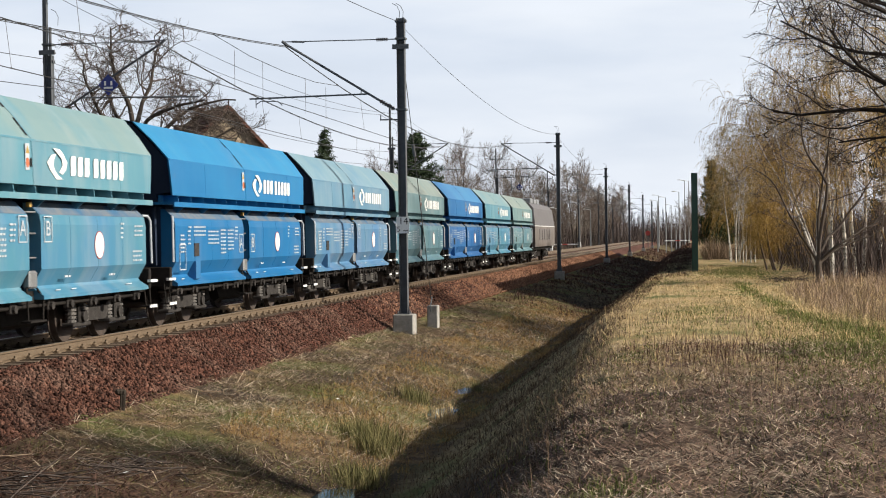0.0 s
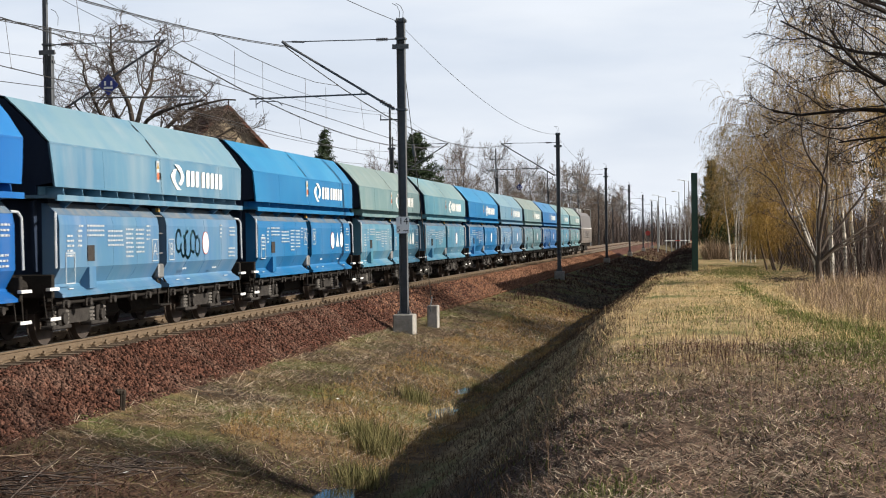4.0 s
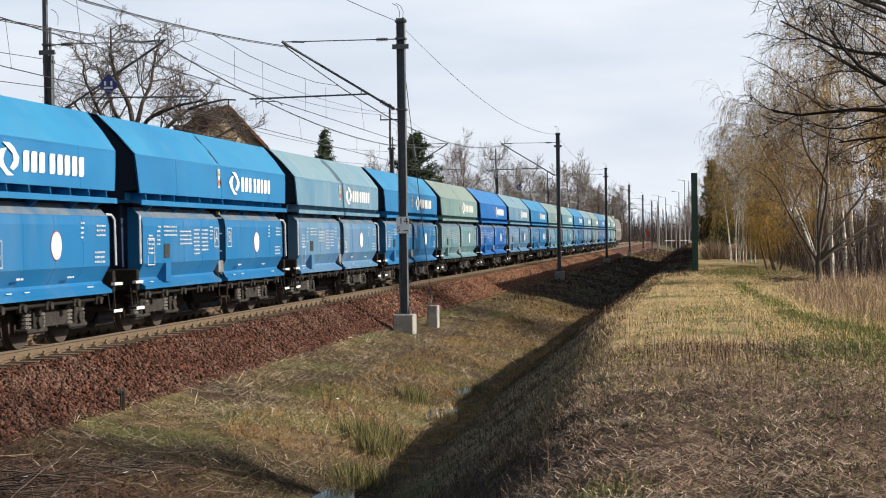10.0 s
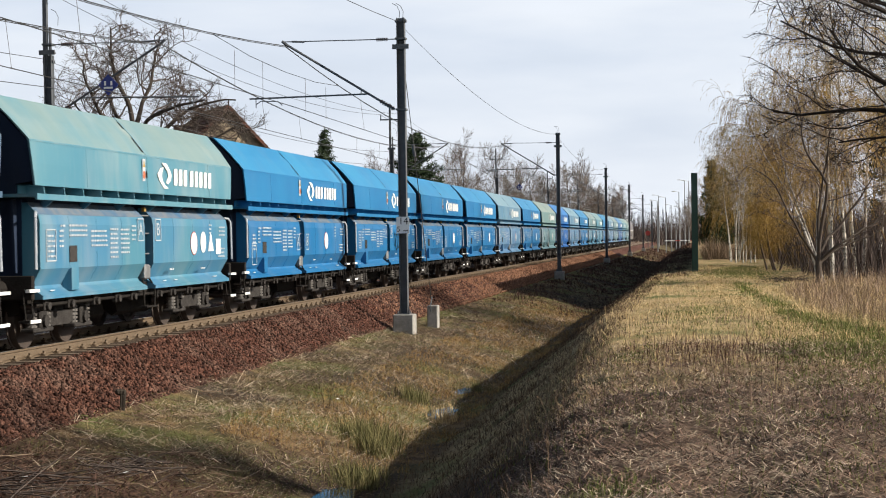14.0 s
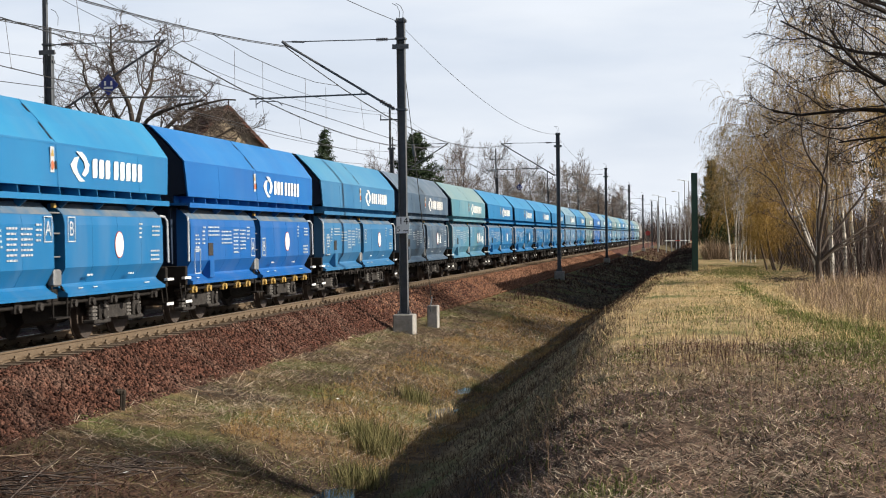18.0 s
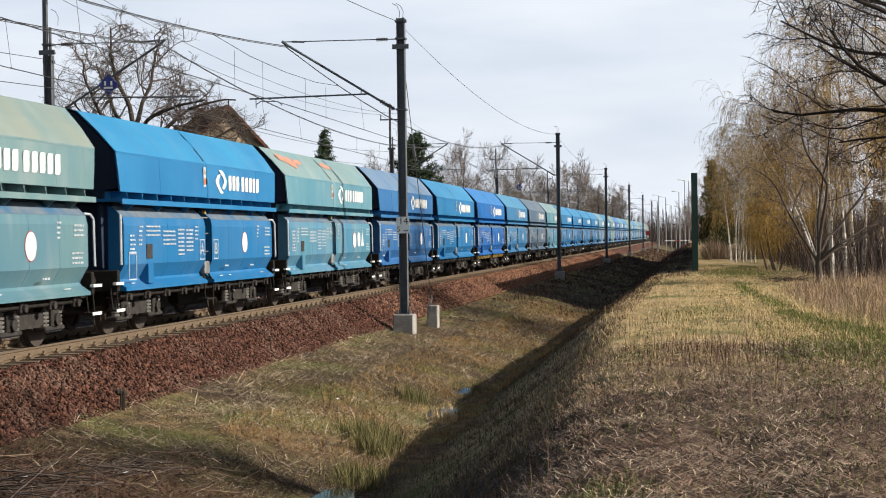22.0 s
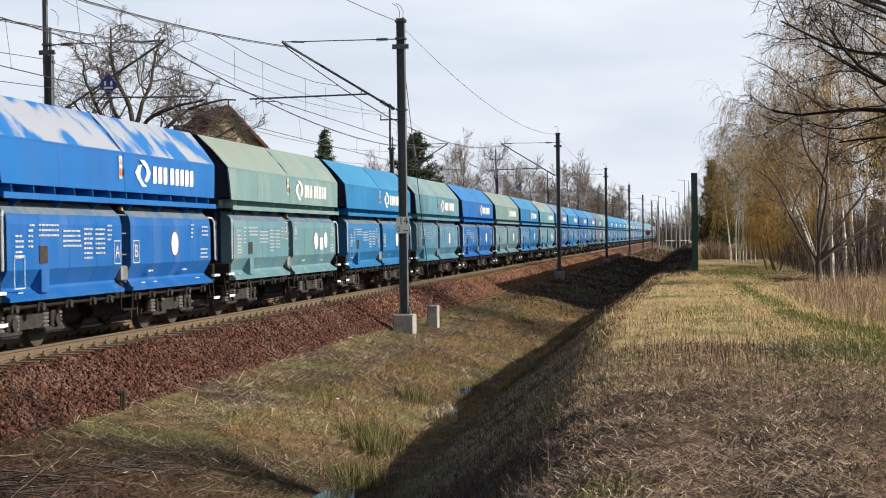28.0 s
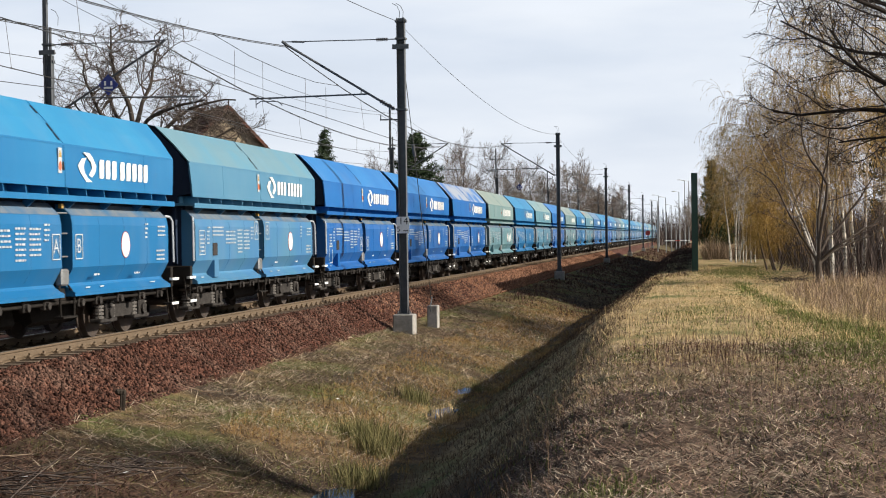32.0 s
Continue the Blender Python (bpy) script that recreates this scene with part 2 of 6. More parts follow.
def prism(bm, outline, axis, lo, hi, tilt=None):
    """A closed outline of (u, v) pairs swept from lo to hi along x or y. tilt(u, v, end) may move the end faces."""
    ends = []
    for e, w in ((0, lo), (1, hi)):
        ring = []
        for u, v in outline:
            s = w + (tilt(u, v, e) if tilt else 0.0)
            ring.append(bm.verts.new((s, u, v) if axis == "x" else (u, s, v)))
        ends.append(ring)
    k = len(outline)
    for i in range(k):
        j = (i + 1) % k
        bm.faces.new((ends[0][i], ends[0][j], ends[1][j], ends[1][i]))
    bm.faces.new(ends[0][::-1])
    bm.faces.new(ends[1])
    bmesh.ops.recalc_face_normals(bm, faces=bm.faces)
    return bm


def quad(bm, *pts):
    return bm.faces.new([bm.verts.new(p) for p in pts])


def lathe(bm, profile, axis_at, sides=20):
    """Turned about the x axis: profile of (x, radius)."""
    cx, cy, cz = axis_at
    rings = [[bm.verts.new((cx + x, cy + r * math.cos(2 * math.pi * i / sides), cz + r * math.sin(2 * math.pi * i / sides))) for i in range(sides)] for x, r in profile]
    for p, q in zip(rings, rings[1:]):
        for i in range(sides):
            j = (i + 1) % sides
            bm.faces.new((p[i], p[j], q[j], q[i]))
    bm.faces.new(rings[0][::-1])
    bm.faces.new(rings[-1])
    bmesh.ops.recalc_face_normals(bm, faces=bm.faces)
    return bm


def letters(text, size):
    """The built-in font's outline of a short text, as a bmesh in the xy plane, centred."""
    cu = bpy.data.curves.new("lettering", "FONT")
    cu.body, cu.size, cu.align_x, cu.align_y = text, size, "CENTER", "CENTER"
    ob = bpy.data.objects.new("lettering", cu)
    scene.collection.objects.link(ob)
    me = ob.to_mesh()
    bm = bmesh.new()
    bm.from_mesh(me)
    ob.to_mesh_clear()
    bpy.data.objects.remove(ob)
    bpy.data.curves.remove(cu)
    return bm


# ---- ground ----
def lerp_table(table, v):
    if v <= table[0][0]:
        return table[0][1]
    for (a, p), (b, q) in zip(table, table[1:]):
        if v <= b:
            f = (v - a) / (b - a)
            return p + (q - p) * f
    return table[-1][1]


# height across the line: far side, two-track formation, ditch, bank, path, wood
SECTION = [(-400, -1.0), (-40, -0.9), (-24, -1.0), (-21, -1.05), (-19.2, -0.75), (-9.6, -0.80), (-9.0, -1.02), (-7.6, -1.20), (-6.2, -1.60), (-5.5, -1.80),
           (-4.8, -1.82), (-4.3, -1.65), (-3.2, -0.84), (-2.08, -0.02), (-1.75, 0.12), (-0.8, 0.19), (1.5, 0.2), (3.0, 0.14), (6, 0.2), (12, 0.25), (40, 0.3), (400, 0.5)]


def ground_height(x, y):
    shift = 0.07 * math.sin(y * 0.19 + 1.0) + lerp_table([(10, -1.10), (25, -0.52), (37, -0.06), (50, 0.0), (88, -0.15)], y)
    if -9 < x < 2:
        w = min(1, (x + 9) / 2, (2 - x) / 2)
        x2 = x + shift * w
    else:
        x2 = x
    z = lerp_table(SECTION, x2)
    if x > -4.5 and y > 26:                               # the path falls gently away
        z -= 0.25 * min(1.0, (y - 26) / 50) * min(1.0, (x + 4.5) / 2.0)
    if -9.0 < x < 60:
        amp = 0.05 if x > -2 else 0.09
        if y < 60:
            z += 0.03 * noise.noise(Vector((x * 3.1, y * 2.3, 8.0)))
        if y < 34 and x > -2.2:
            z += 0.06 * noise.noise(Vector((x * 1.5, y * 1.1, 5.0))) * min(1.0, (34 - y) / 10)
        z += amp * (noise.noise(Vector((x * 0.45, y * 0.35, 0.3)))) + 0.035 * noise.noise(Vector((x * 1.7, y * 1.5, 4.0)))
    return z


GRID = {}


def build_ground():
    xs = [-3000, -800, -300, -120, -60, -40, -30, -24, -21, -19.2, -14, -10.5] + list(np.arange(-9.6, -2.0, 0.3)) + list(np.arange(-2.0, 3.2, 0.15)) + list(np.arange(3.3, 8.01, 0.4)) + list(np.arange(9, 30, 2.0)) + [40, 70, 150, 400, 1200, 3000]
    ys = [-2000, -400, -60, -20, -5, 0, 4] + list(np.arange(6, 26, 0.22)) + list(np.arange(26, 60, 0.5)) + list(np.arange(60, 130, 1.2)) + list(np.arange(130, 330, 5)) + [350, 400, 500, 700, 1000, 1600, 3000, 4500]
    verts = [(x, y, ground_height(x, y)) for y in ys for x in xs]
    GRID["x"], GRID["y"], GRID["z"] = np.array(xs, float), np.array(ys, float), np.array([v[2] for v in verts]).reshape(len(ys), len(xs))
    w = len(xs)
    faces = [(j * w + i, j * w + i + 1, (j + 1) * w + i + 1, (j + 1) * w + i) for j in range(len(ys) - 1) for i in range(w - 1)]
    return tagged(raw("ground", verts, faces, GROUND, smooth=True), "uneven dry grass ground with a drainage ditch beside the railway", "ground", kind="structure")


ground = build_ground()


# ---- railway: ballast, sleepers, rails ----
def build_ballast():
    outline = [(-19.3, -0.80), (-18.1, -0.21), (-14.0, -0.20), (-10.45, -0.20), (-9.45, -0.85), (-12, -1.1), (-18, -1.1)]
    bm = bmesh.new()
    prism(bm, outline, "y", -500, 1500)
    return tagged(part("ballast", bm, BALLAST), "red-brown crushed stone ballast bed under two tracks", "ballast", kind="structure")


ballast = build_ballast()


def build_rails():
    prof = [(-0.075, -0.172), (0.075, -0.172), (0.075, -0.155), (0.012, -0.135), (0.010, -0.045), (0.036, -0.03), (0.036, -0.008), (0.026, 0.0),
            (-0.026, 0.0), (-0.036, -0.008), (-0.036, -0.03), (-0.010, -0.045), (-0.012, -0.135), (-0.075, -0.155)]
    for centre in (TRACK_A, TRACK_B):
        for side in (-1, 1):
            c = centre + side * 0.7535
            bm = bmesh.new()
            prism(bm, [(c + u, v) for u, v in prof], "y", -480, 1450)
            rail = tagged(part("rail", bm, STEEL), "rusty steel rail with a worn bright running head", "rail", "rails of the line")
            bm = bmesh.new()
            prism(bm, [(c - 0.025, -0.004), (c + 0.025, -0.004), (c + 0.022, 0.002), (c - 0.022, 0.002)], "y", -480, 1450)
            part("rail_head", bm, RAIL_TOP, rail, "worn bright running surface")


build_rails()


def build_sleepers():
    bm = bmesh.new()
    prism(bm, [(-0.145, -0.36), (0.145, -0.36), (0.12, -0.168), (-0.12, -0.168)], "x", -1.3, 1.3)
    first = part("sleeper", bm, SLEEPER)
    for s in (-1, 1):
        bm = bmesh.new()
        box(bm, s * 0.7535 - 0.17, s * 0.7535 + 0.17, -0.07, 0.07, -0.185, -0.150, 0.008)
        for d in (-1, 1):
            box(bm, s * 0.7535 + d * 0.115 - 0.04, s * 0.7535 + d * 0.115 + 0.04, -0.06, 0.06, -0.16, -0.11, 0.02)
            tube(bm, (s * 0.7535 + d * 0.115, 0, -0.13), (s * 0.7535 + d * 0.115, 0, -0.078), 0.024, sides=6)
        part("rail_fastening", bm, STEEL, first, "rusty bolted rail fastening")
    tagged(first, "weathered concrete sleeper with bolted rail fastenings, set in red ballast", "sleeper", "sleepers of the near track")
    first.location = (TRACK_A, 14.0, 0)
    y = 14.6
    while y < 150:
        copy_thing(first, pose(TRACK_A, y, 0))
        y += 0.6
    verts, faces = [], []
    for y in np.arange(150.2, 420, 0.6):
        b = len(verts)
        verts += [(TRACK_A + x, y + d, z) for z in (-0.36, -0.168) for d in (-0.13, 0.13) for x in (-1.3, 1.3)]
        faces += [tuple(b + i for i in q) for q in ((4, 5, 7, 6), (0, 1, 5, 4), (2, 6, 7, 3), (0, 4, 6, 2), (1, 3, 7, 5))]
    for y in np.arange(14, 420, 0.6):
        b = len(verts)
        verts += [(TRACK_B + x, y + d, z) for z in (-0.36, -0.168) for d in (-0.13, 0.13) for x in (-1.3, 1.3)]
        faces += [tuple(b + i for i in q) for q in ((4, 5, 7, 6), (0, 1, 5, 4), (2, 6, 7, 3), (0, 4, 6, 2), (1, 3, 7, 5))]
    tagged(raw("far_sleepers", verts, faces, SLEEPER), "rows of concrete sleepers receding along both tracks", "sleepers", kind="stuff")


build_sleepers()


# ---- hopper wagon ----
def end_at(z):
    """Half the body's length at a height: the end walls lean out towards the roof."""
    return lerp_table([(0.9, 5.30), (2.4, 5.36), (2.6, 5.56), (3.48, 5.74), (4.3, 6.02)], z)


def plate(bm, line, y0, y1, thick=0.03, lean0=False, lean1=False):
    """A folded steel plate: a line of (x, z) points swept from y0 to y1; a leaning end follows the end wall."""
    rows = []
    for inner in (0, 1):
        for x, z in line:
            xi = x - math.copysign(thick * inner, x)
            a = -end_at(z) - y0 if lean0 else y0
            b = end_at(z) + y1 if lean1 else y1
            rows.append((bm.verts.new((xi, a, z)), bm.verts.new((xi, b, z))))
    k = len(line)
    out, inn = rows[:k], rows[k:]
    for i in range(k - 1):
        bm.faces.new((out[i][0], out[i][1], out[i + 1][1], out[i + 1][0]))
        bm.faces.new((inn[i][0], inn[i + 1][0], inn[i + 1][1], inn[i][1]))
        for e in (0, 1):
            bm.faces.new((out[i][e], out[i + 1][e], inn[i + 1][e], inn[i][e]))
    for i in (0, k - 1):
        bm.faces.new((out[i][0], inn[i][0], inn[i][1], out[i][1]))
    bmesh.ops.recalc_face_normals(bm, faces=bm.faces)
    return bm


PAINT_A = paint("wagon_blue", (0.035, 0.20, 0.50), (0.05, 0.25, 0.55))


LEDGE = mat("dusty_ledge", (0.17, 0.175, 0.18), (0.06, 0.12, 0.19), rough=0.9, scale=3.0, third=(0.05, 0.12, 0.21), third_scale=1.1)


def bogie(parent, y, name="bogie"):
    bm = bmesh.new()
    for s in (-1, 1):
        line = [(-1.28, 0.60), (-1.28, 0.72), (-0.62, 0.80), (-0.42, 0.62), (0.42, 0.62), (0.62, 0.80), (1.28, 0.72), (1.28, 0.60), (0.72, 0.50), (0.40, 0.36), (-0.40, 0.36), (-0.72, 0.50)]
        prism(bm, line, "x", s * 1.0 - 0.07, s * 1.0 + 0.07)
    box(bm, -1.05, 1.05, -0.22, 0.22, 0.45, 0.78, 0.03)
    b = part(name, bm, BOGIE, parent, "dusty cast steel bogie frame")
    b.location = (0, y, 0)
    for s in (-1, 1):
        for d in (-0.9, 0.9):
            bm = bmesh.new()
            box(bm, s * 1.02 - 0.12, s * 1.02 + 0.13, d - 0.15, d + 0.15, 0.33, 0.66, 0.03)
            tube(bm, (s * 1.14, d, 0.47), (s * 1.2, d, 0.47), 0.11, sides=10)
            box(bm, s * 1.02 - 0.12, s * 1.02 + 0.12, d - 0.42, d + 0.42, 0.28, 0.36, 0.02)
            part("axle_box", bm, BOGIE, b)
            for e in (-0.29, 0.29) if s > 0 else ():
                bm = bmesh.new()
                for k in range(5):
                    tube(bm, (s * 1.03, d + e, 0.365 + k * 0.068), (s * 1.03, d + e, 0.405 + k * 0.068), 0.10, sides=9)
                tube(bm, (s * 1.03, d + e, 0.36), (s * 1.03, d + e, 0.71), 0.07, sides=7)
                box(bm, s * 1.03 - 0.13, s * 1.03 + 0.13, d + e - 0.12, d + e + 0.12, 0.70, 0.76, 0.015)
                part("coil_spring", bm, SPRING, b)
    for d in (-0.9, 0.9):
        bm = bmesh.new()
        tube(bm, (-1.0, 0, 0), (1.0, 0, 0), 0.08, sides=10)
        for s in (-1, 1):
            lathe(bm, [(s * 0.80, 0.40), (s * 0.80, 0.455), (s * 0.69, 0.46), (s * 0.68, 0.49), (s * 0.66, 0.49), (s * 0.66, 0.40), (s * 0.70, 0.37), (s * 0.70, 0.16), (s * 0.64, 0.13), (s * 0.64, 0.09)], (0, 0, 0), 24)
            for k in range(4):
                a = k * math.pi / 2
                tube(bm, (s * 0.70, 0.27 * math.cos(a), 0.27 * math.sin(a)), (s * 0.715, 0.27 * math.cos(a), 0.27 * math.sin(a)), 0.03, sides=6)
        w = part("wheelset", bm, WHEEL, b, "rusty steel wheelset with worn treads")
        w.location = (0, d, 0.46)
    return b


def build_wagon():
    w = thing("hopper_wagon", "blue covered bogie hopper wagon", "freight wagon", "hopper wagons of the train")
    # hood: roof and upper sides over a closed core
    core = [(-1.10, 2.60), (1.10, 2.60), (1.10, 2.76), (1.40, 2.80), (1.385, 3.45), (1.08, 3.82), (0.74, 4.19), (0.38, 4.27), (-0.38, 4.27), (-0.74, 4.19), (-1.08, 3.82), (-1.385, 3.45), (-1.40, 2.80), (-1.10, 2.76)]
    bm = bmesh.new()
    prism(bm, core, "y", 0, 0, lambda u, v, e: (end_at(v) - 0.03) * (1 if e else -1))
    part("hood_core", bm, PAINT_A, w)
    for s in (1, -1):
        side, roof = [(1.16 * s, 2.748), (1.46 * s, 2.735), (1.450 * s, 3.10), (1.43 * s, 3.48)], [(1.43 * s, 3.484), (1.13 * s, 3.865), (0.78 * s, 4.235), (0.40 * s, 4.315), (0.0, 4.33)]
        for r in (0, 1):
            a, b, l0, l1 = ((0, -0.10, True, False), (-0.085, 0, False, True))[r]
            bm = bmesh.new()
            plate(bm, side, a, b, 0.035, l0, l1)
            part("hood_panel", bm, PAINT_A, w)
            bm = bmesh.new()
            plate(bm, roof, a, b, 0.035, l0, l1)
            part("roof_panel", bm, PAINT_A, w)
        bm = bmesh.new()                                    # welded seam lines and edge strips
        plate(bm, [(1.463 * s, 2.76), (1.454 * s, 3.10), (1.434 * s, 3.485), (1.135 * s, 3.869), (0.785 * s, 4.24)], -0.135, -0.105, 0.01)
        plate(bm, [(1.463 * s, 2.76), (1.453 * s, 3.10), (1.433 * s, 3.48)], -3.30, -3.285, 0.01)
        plate(bm, [(1.463 * s, 2.76), (1.453 * s, 3.10), (1.433 * s, 3.48)], 3.92, 3.935, 0.01)
        plate(bm, [(1.438 * s, 3.455), (1.435 * s, 3.487)], -5.7, 5.7, 0.012)
        part("seam", bm, PAINT_A, w)
        for x, z, t in () if s < 0 else ((1.452, 3.10, 0.004), (1.33, 3.61, 0.055), (1.21, 3.762, 0.055), (0.93, 4.075, 0.066)):
            bm = bmesh.new()
            quad(bm, (x + t + 0.012, -0.23, z - 0.07), (x + t + 0.012, -0.15, z - 0.07), (x - t + 0.012, -0.15, z + 0.07), (x - t + 0.012, -0.23, z + 0.07))
            bmesh.ops.solidify(bm, geom=list(bm.faces), thickness=0.012)
            part("hinge", bm, BLACK, w, "black hinge plate")
    # rim with gussets above and below
    bm = bmesh.new()
    box(bm, -1.50, 1.50, -5.60, 5.60, 2.545, 2.60)
    for s in (-1, 1):
        box(bm, s * 1.48 - 0.02, s * 1.48 + 0.02, -5.60, 5.60, 2.50, 2.545)
    part("rim", bm, PAINT_A, w)
    bm = bmesh.new()
    for s in (-1, 1):
        box(bm, s * 1.12 - 0.01, s * 1.12 + 0.01, -5.50, 5.50, 2.60, 2.74)
    part("rim_web", bm, PAINT_A, w)
    up = bmesh.new()
    prism(up, [(0.0, 2.602), (0.33, 2.602), (0.31, 2.732), (0.0, 2.732)], "y", -0.010, 0.010)
    me_up = bpy.data.meshes.new("gusset")
    up.to_mesh(me_up)
    up.free()
    me_up.materials.append(PAINT_A)
    dn = bmesh.new()
    prism(dn, [(0.0, 2.50), (0.22, 2.50), (0.10, 2.40), (0.0, 2.36)], "y", -0.02, 0.02)
    me_dn = bpy.data.meshes.new("bracket")
    dn.to_mesh(me_dn)
    dn.free()
    me_dn.materials.append(PAINT_A)
    for s in (1,):
        for k in range(13):
            y = -5.2 + k * 10.4 / 12
            g = new("gusset", me_up)
            g.parent, g.location, g.rotation_euler = w, (s * 1.132, y, 0), (0, 0, 0 if s > 0 else math.pi)
            if k % 2 == 0:
                g = new("bracket", me_dn)
                g.parent, g.location, g.rotation_euler = w, (s * 1.22, y + 0.4 if k < 12 else y - 0.3, 0), (0, 0, 0 if s > 0 else math.pi)
    # lower hoppers
    bm = bmesh.new()
    box(bm, -1.18, 1.18, -5.25, -0.30, 0.98, 2.56)
    box(bm, -1.18, 1.18, 0.30, 5.25, 0.98, 2.56)
    box(bm, -0.55, 0.55, -0.35, 0.35, 0.9, 2.56)
    part("hopper_core", bm, PAINT_A, w)
    ledge = [(1.20, 2.466), (1.402, 2.264)]
    belly = [(1.20, 2.46), (1.40, 2.26), (1.43, 2.10), (1.43, 1.36), (1.27, 1.08), (1.30, 1.03), (1.47, 0.92), (1.47, 0.86)]
    for s in (1, -1):
        for y0, y1 in ((-5.36, -0.24), (0.24, 5.36)):
            bm = bmesh.new()
            plate(bm, [(x * s, z) for x, z in belly], y0, y1, 0.03)
            for e, q in ((y0, 0.03), (y1, -0.03)):
                prism(bm, [(x * s, z) for x, z in belly] + [(1.12 * s, 0.86), (1.12 * s, 2.46)], "y", min(e, e + q), max(e, e + q))
            part("hopper_panel", bm, PAINT_A, w)
            if s > 0:
                bm = bmesh.new()
                plate(bm, ledge, y0 + 0.02, y1 - 0.02, 0.004)
                part("hopper_ledge", bm, LEDGE, w, "dusty grey top ledge")
        if s > 0:
            bm = bmesh.new()
            plate(bm, [((x + 0.003) * s, z) for x, z in belly[1:5]], -0.008, 0.008, 0.008)
            seam = part("hopper_seam", bm, PAINT_A, w)
            seam.location.y = -4.08
            for y in (-2.8, -1.52, 1.52, 2.8, 4.08):
                o = new("hopper_seam", seam.data)
                o.parent, o.location = w, (0, y, 0)
    # sloping end walls and end platforms
    for e in (-1, 1):
        bm = bmesh.new()
        prism(bm, [(e * 5.30, 1.25), (e * 5.36, 2.5), (e * 4.6, 2.5), (e * 4.6, 1.25)], "x", -1.12, 1.12)
        part("end_wall", bm, PAINT_A, w)
        for x in (-1.0, -0.35, 0.35, 1.0):
            bm = bmesh.new()
            prism(bm, [(e * 5.36, 2.54), (e * 5.50, 2.50), (e * 5.42, 1.30), (e * 5.30, 1.30)], "x", x - 0.03, x + 0.03)
            part("end_rib", bm, PAINT_A, w)
        bm = bmesh.new()
        box(bm, -1.42, 1.42, e * 5.62 - 0.06, e * 5.62 + 0.06, 0.86, 1.26, 0.015)
        part("headstock", bm, UNDER, w)
        for x in (-0.875, 0.875):
            bm = bmesh.new()
            tube(bm, (x, e * 5.66, 1.06), (x, e * 6.0, 1.06), 0.12, sides=10)
            tube(bm, (x, e * 6.0, 1.06), (x, e * 6.20, 1.06), 0.09, sides=10)
            tube(bm, (x, e * 6.19, 1.06), (x, e * 6.26, 1.06), 0.225, 0.20, sides=14)
            part("buffer", bm, UNDER, w)
        bm = bmesh.new()
        box(bm, -0.06, 0.06, min(e * 5.6, e * 6.25), max(e * 5.6, e * 6.25), 0.96, 1.10, 0.02)
        part("draw_hook", bm, UNDER, w)
        for s in (-1, 1):
            bm = bmesh.new()
            bent(bm, [(s * 1.36, e * 5.36, 2.30), (s * 1.42, e * 5.50, 2.29), (s * 1.45, e * 5.58, 2.20), (s * 1.46, e * 5.60, 1.36)], 0.024)
            part("handrail", bm, LETTER, w, "white-painted steel grab rail")
            bm = bmesh.new()
            bent(bm, [(s * 1.32, e * 5.50, 0.98), (s * 1.36, e * 5.52, 0.52)], 0.016)
            bent(bm, [(s * 1.32, e * 5.82, 0.98), (s * 1.36, e * 5.80, 0.52)], 0.016)
            box(bm, s * 1.36 - 0.1, s * 1.36 + 0.1, e * 5.66 - 0.19, e * 5.66 + 0.19, 0.50, 0.535)
            part("step", bm, UNDER, w)
            bm = bmesh.new()
            box(bm, s * 1.465 - 0.008, s * 1.465 + 0.008, e * 5.66 - 0.21, e * 5.66 + 0.21, 0.49, 0.545)
            part("step_edge", bm, WHITE, w, "white step edge")
            if s > 0:
                bm = bmesh.new()
                box(bm, 1.40, 1.475, e * 5.70 - 0.20, e * 5.70 + 0.20, 0.99, 1.04)
                part("step_edge", bm, WHITE, w, "white upper step")
    # underframe
    bm = bmesh.new()
    box(bm, -0.30, 0.30, -5.6, 5.6, 0.80, 1.02)
    for s in (-1, 1):
        box(bm, s * 1.24 - 0.05, s * 1.24 + 0.05, -5.6, 5.6, 0.80, 1.0)
    for y in np.arange(-5.2, 5.3, 1.04):
        box(bm, -1.2, 1.2, y - 0.05, y + 0.05, 0.8, 0.95)
    part("underframe", bm, UNDER, w)
    for y0, y1 in ((-2.45, -0.35), (0.35, 2.45)):
        bm = bmesh.new()
        prism(bm, [(-0.5, 0.95), (0.5, 0.95), (0.62, 0.40), (0.5, 0.32), (0.0, 0.7), (-0.5, 0.32), (-0.62, 0.40)], "y", y0, y1)
        part("discharge_chute", bm, UNDER, w)
    for s in (1, -1):
        bm = bmesh.new()
        tube(bm, (s * 1.30, -5.3, 0.76), (s * 1.30, 5.3, 0.76), 0.035, sides=7)
        part("shaft", bm, UNDER, w)
        for y in (-4.95, -3.9, -2.7, -1.6, -0.75, 0.75, 1.6, 2.7, 3.9, 4.95) if s > 0 else ():
            bm = bmesh.new()
            box(bm, s * 1.32 - 0.05, s * 1.32 + 0.05, y - 0.09, y + 0.09, 0.66, 0.90, 0.02)
            tube(bm, (s * 1.36, y, 0.74), (s * 1.42, y, 0.74), 0.07, sides=8)
            part("latch", bm, BOGIE, w)
        # centre gap: ladder rungs and control box
        for z in (1.55, 1.95, 2.3):
            bm = bmesh.new()
            tube(bm, (s * 1.33, -0.24, z), (s * 1.33, 0.24, z), 0.016, sides=6)
            part("rung", bm, GALV, w)
        bm = bmesh.new()
        box(bm, s * 1.34 - 0.07, s * 1.34 + 0.07, -0.17, 0.14, 1.05, 1.34, 0.03)
        part("control_box", bm, GALV, w)
        bm = bmesh.new()
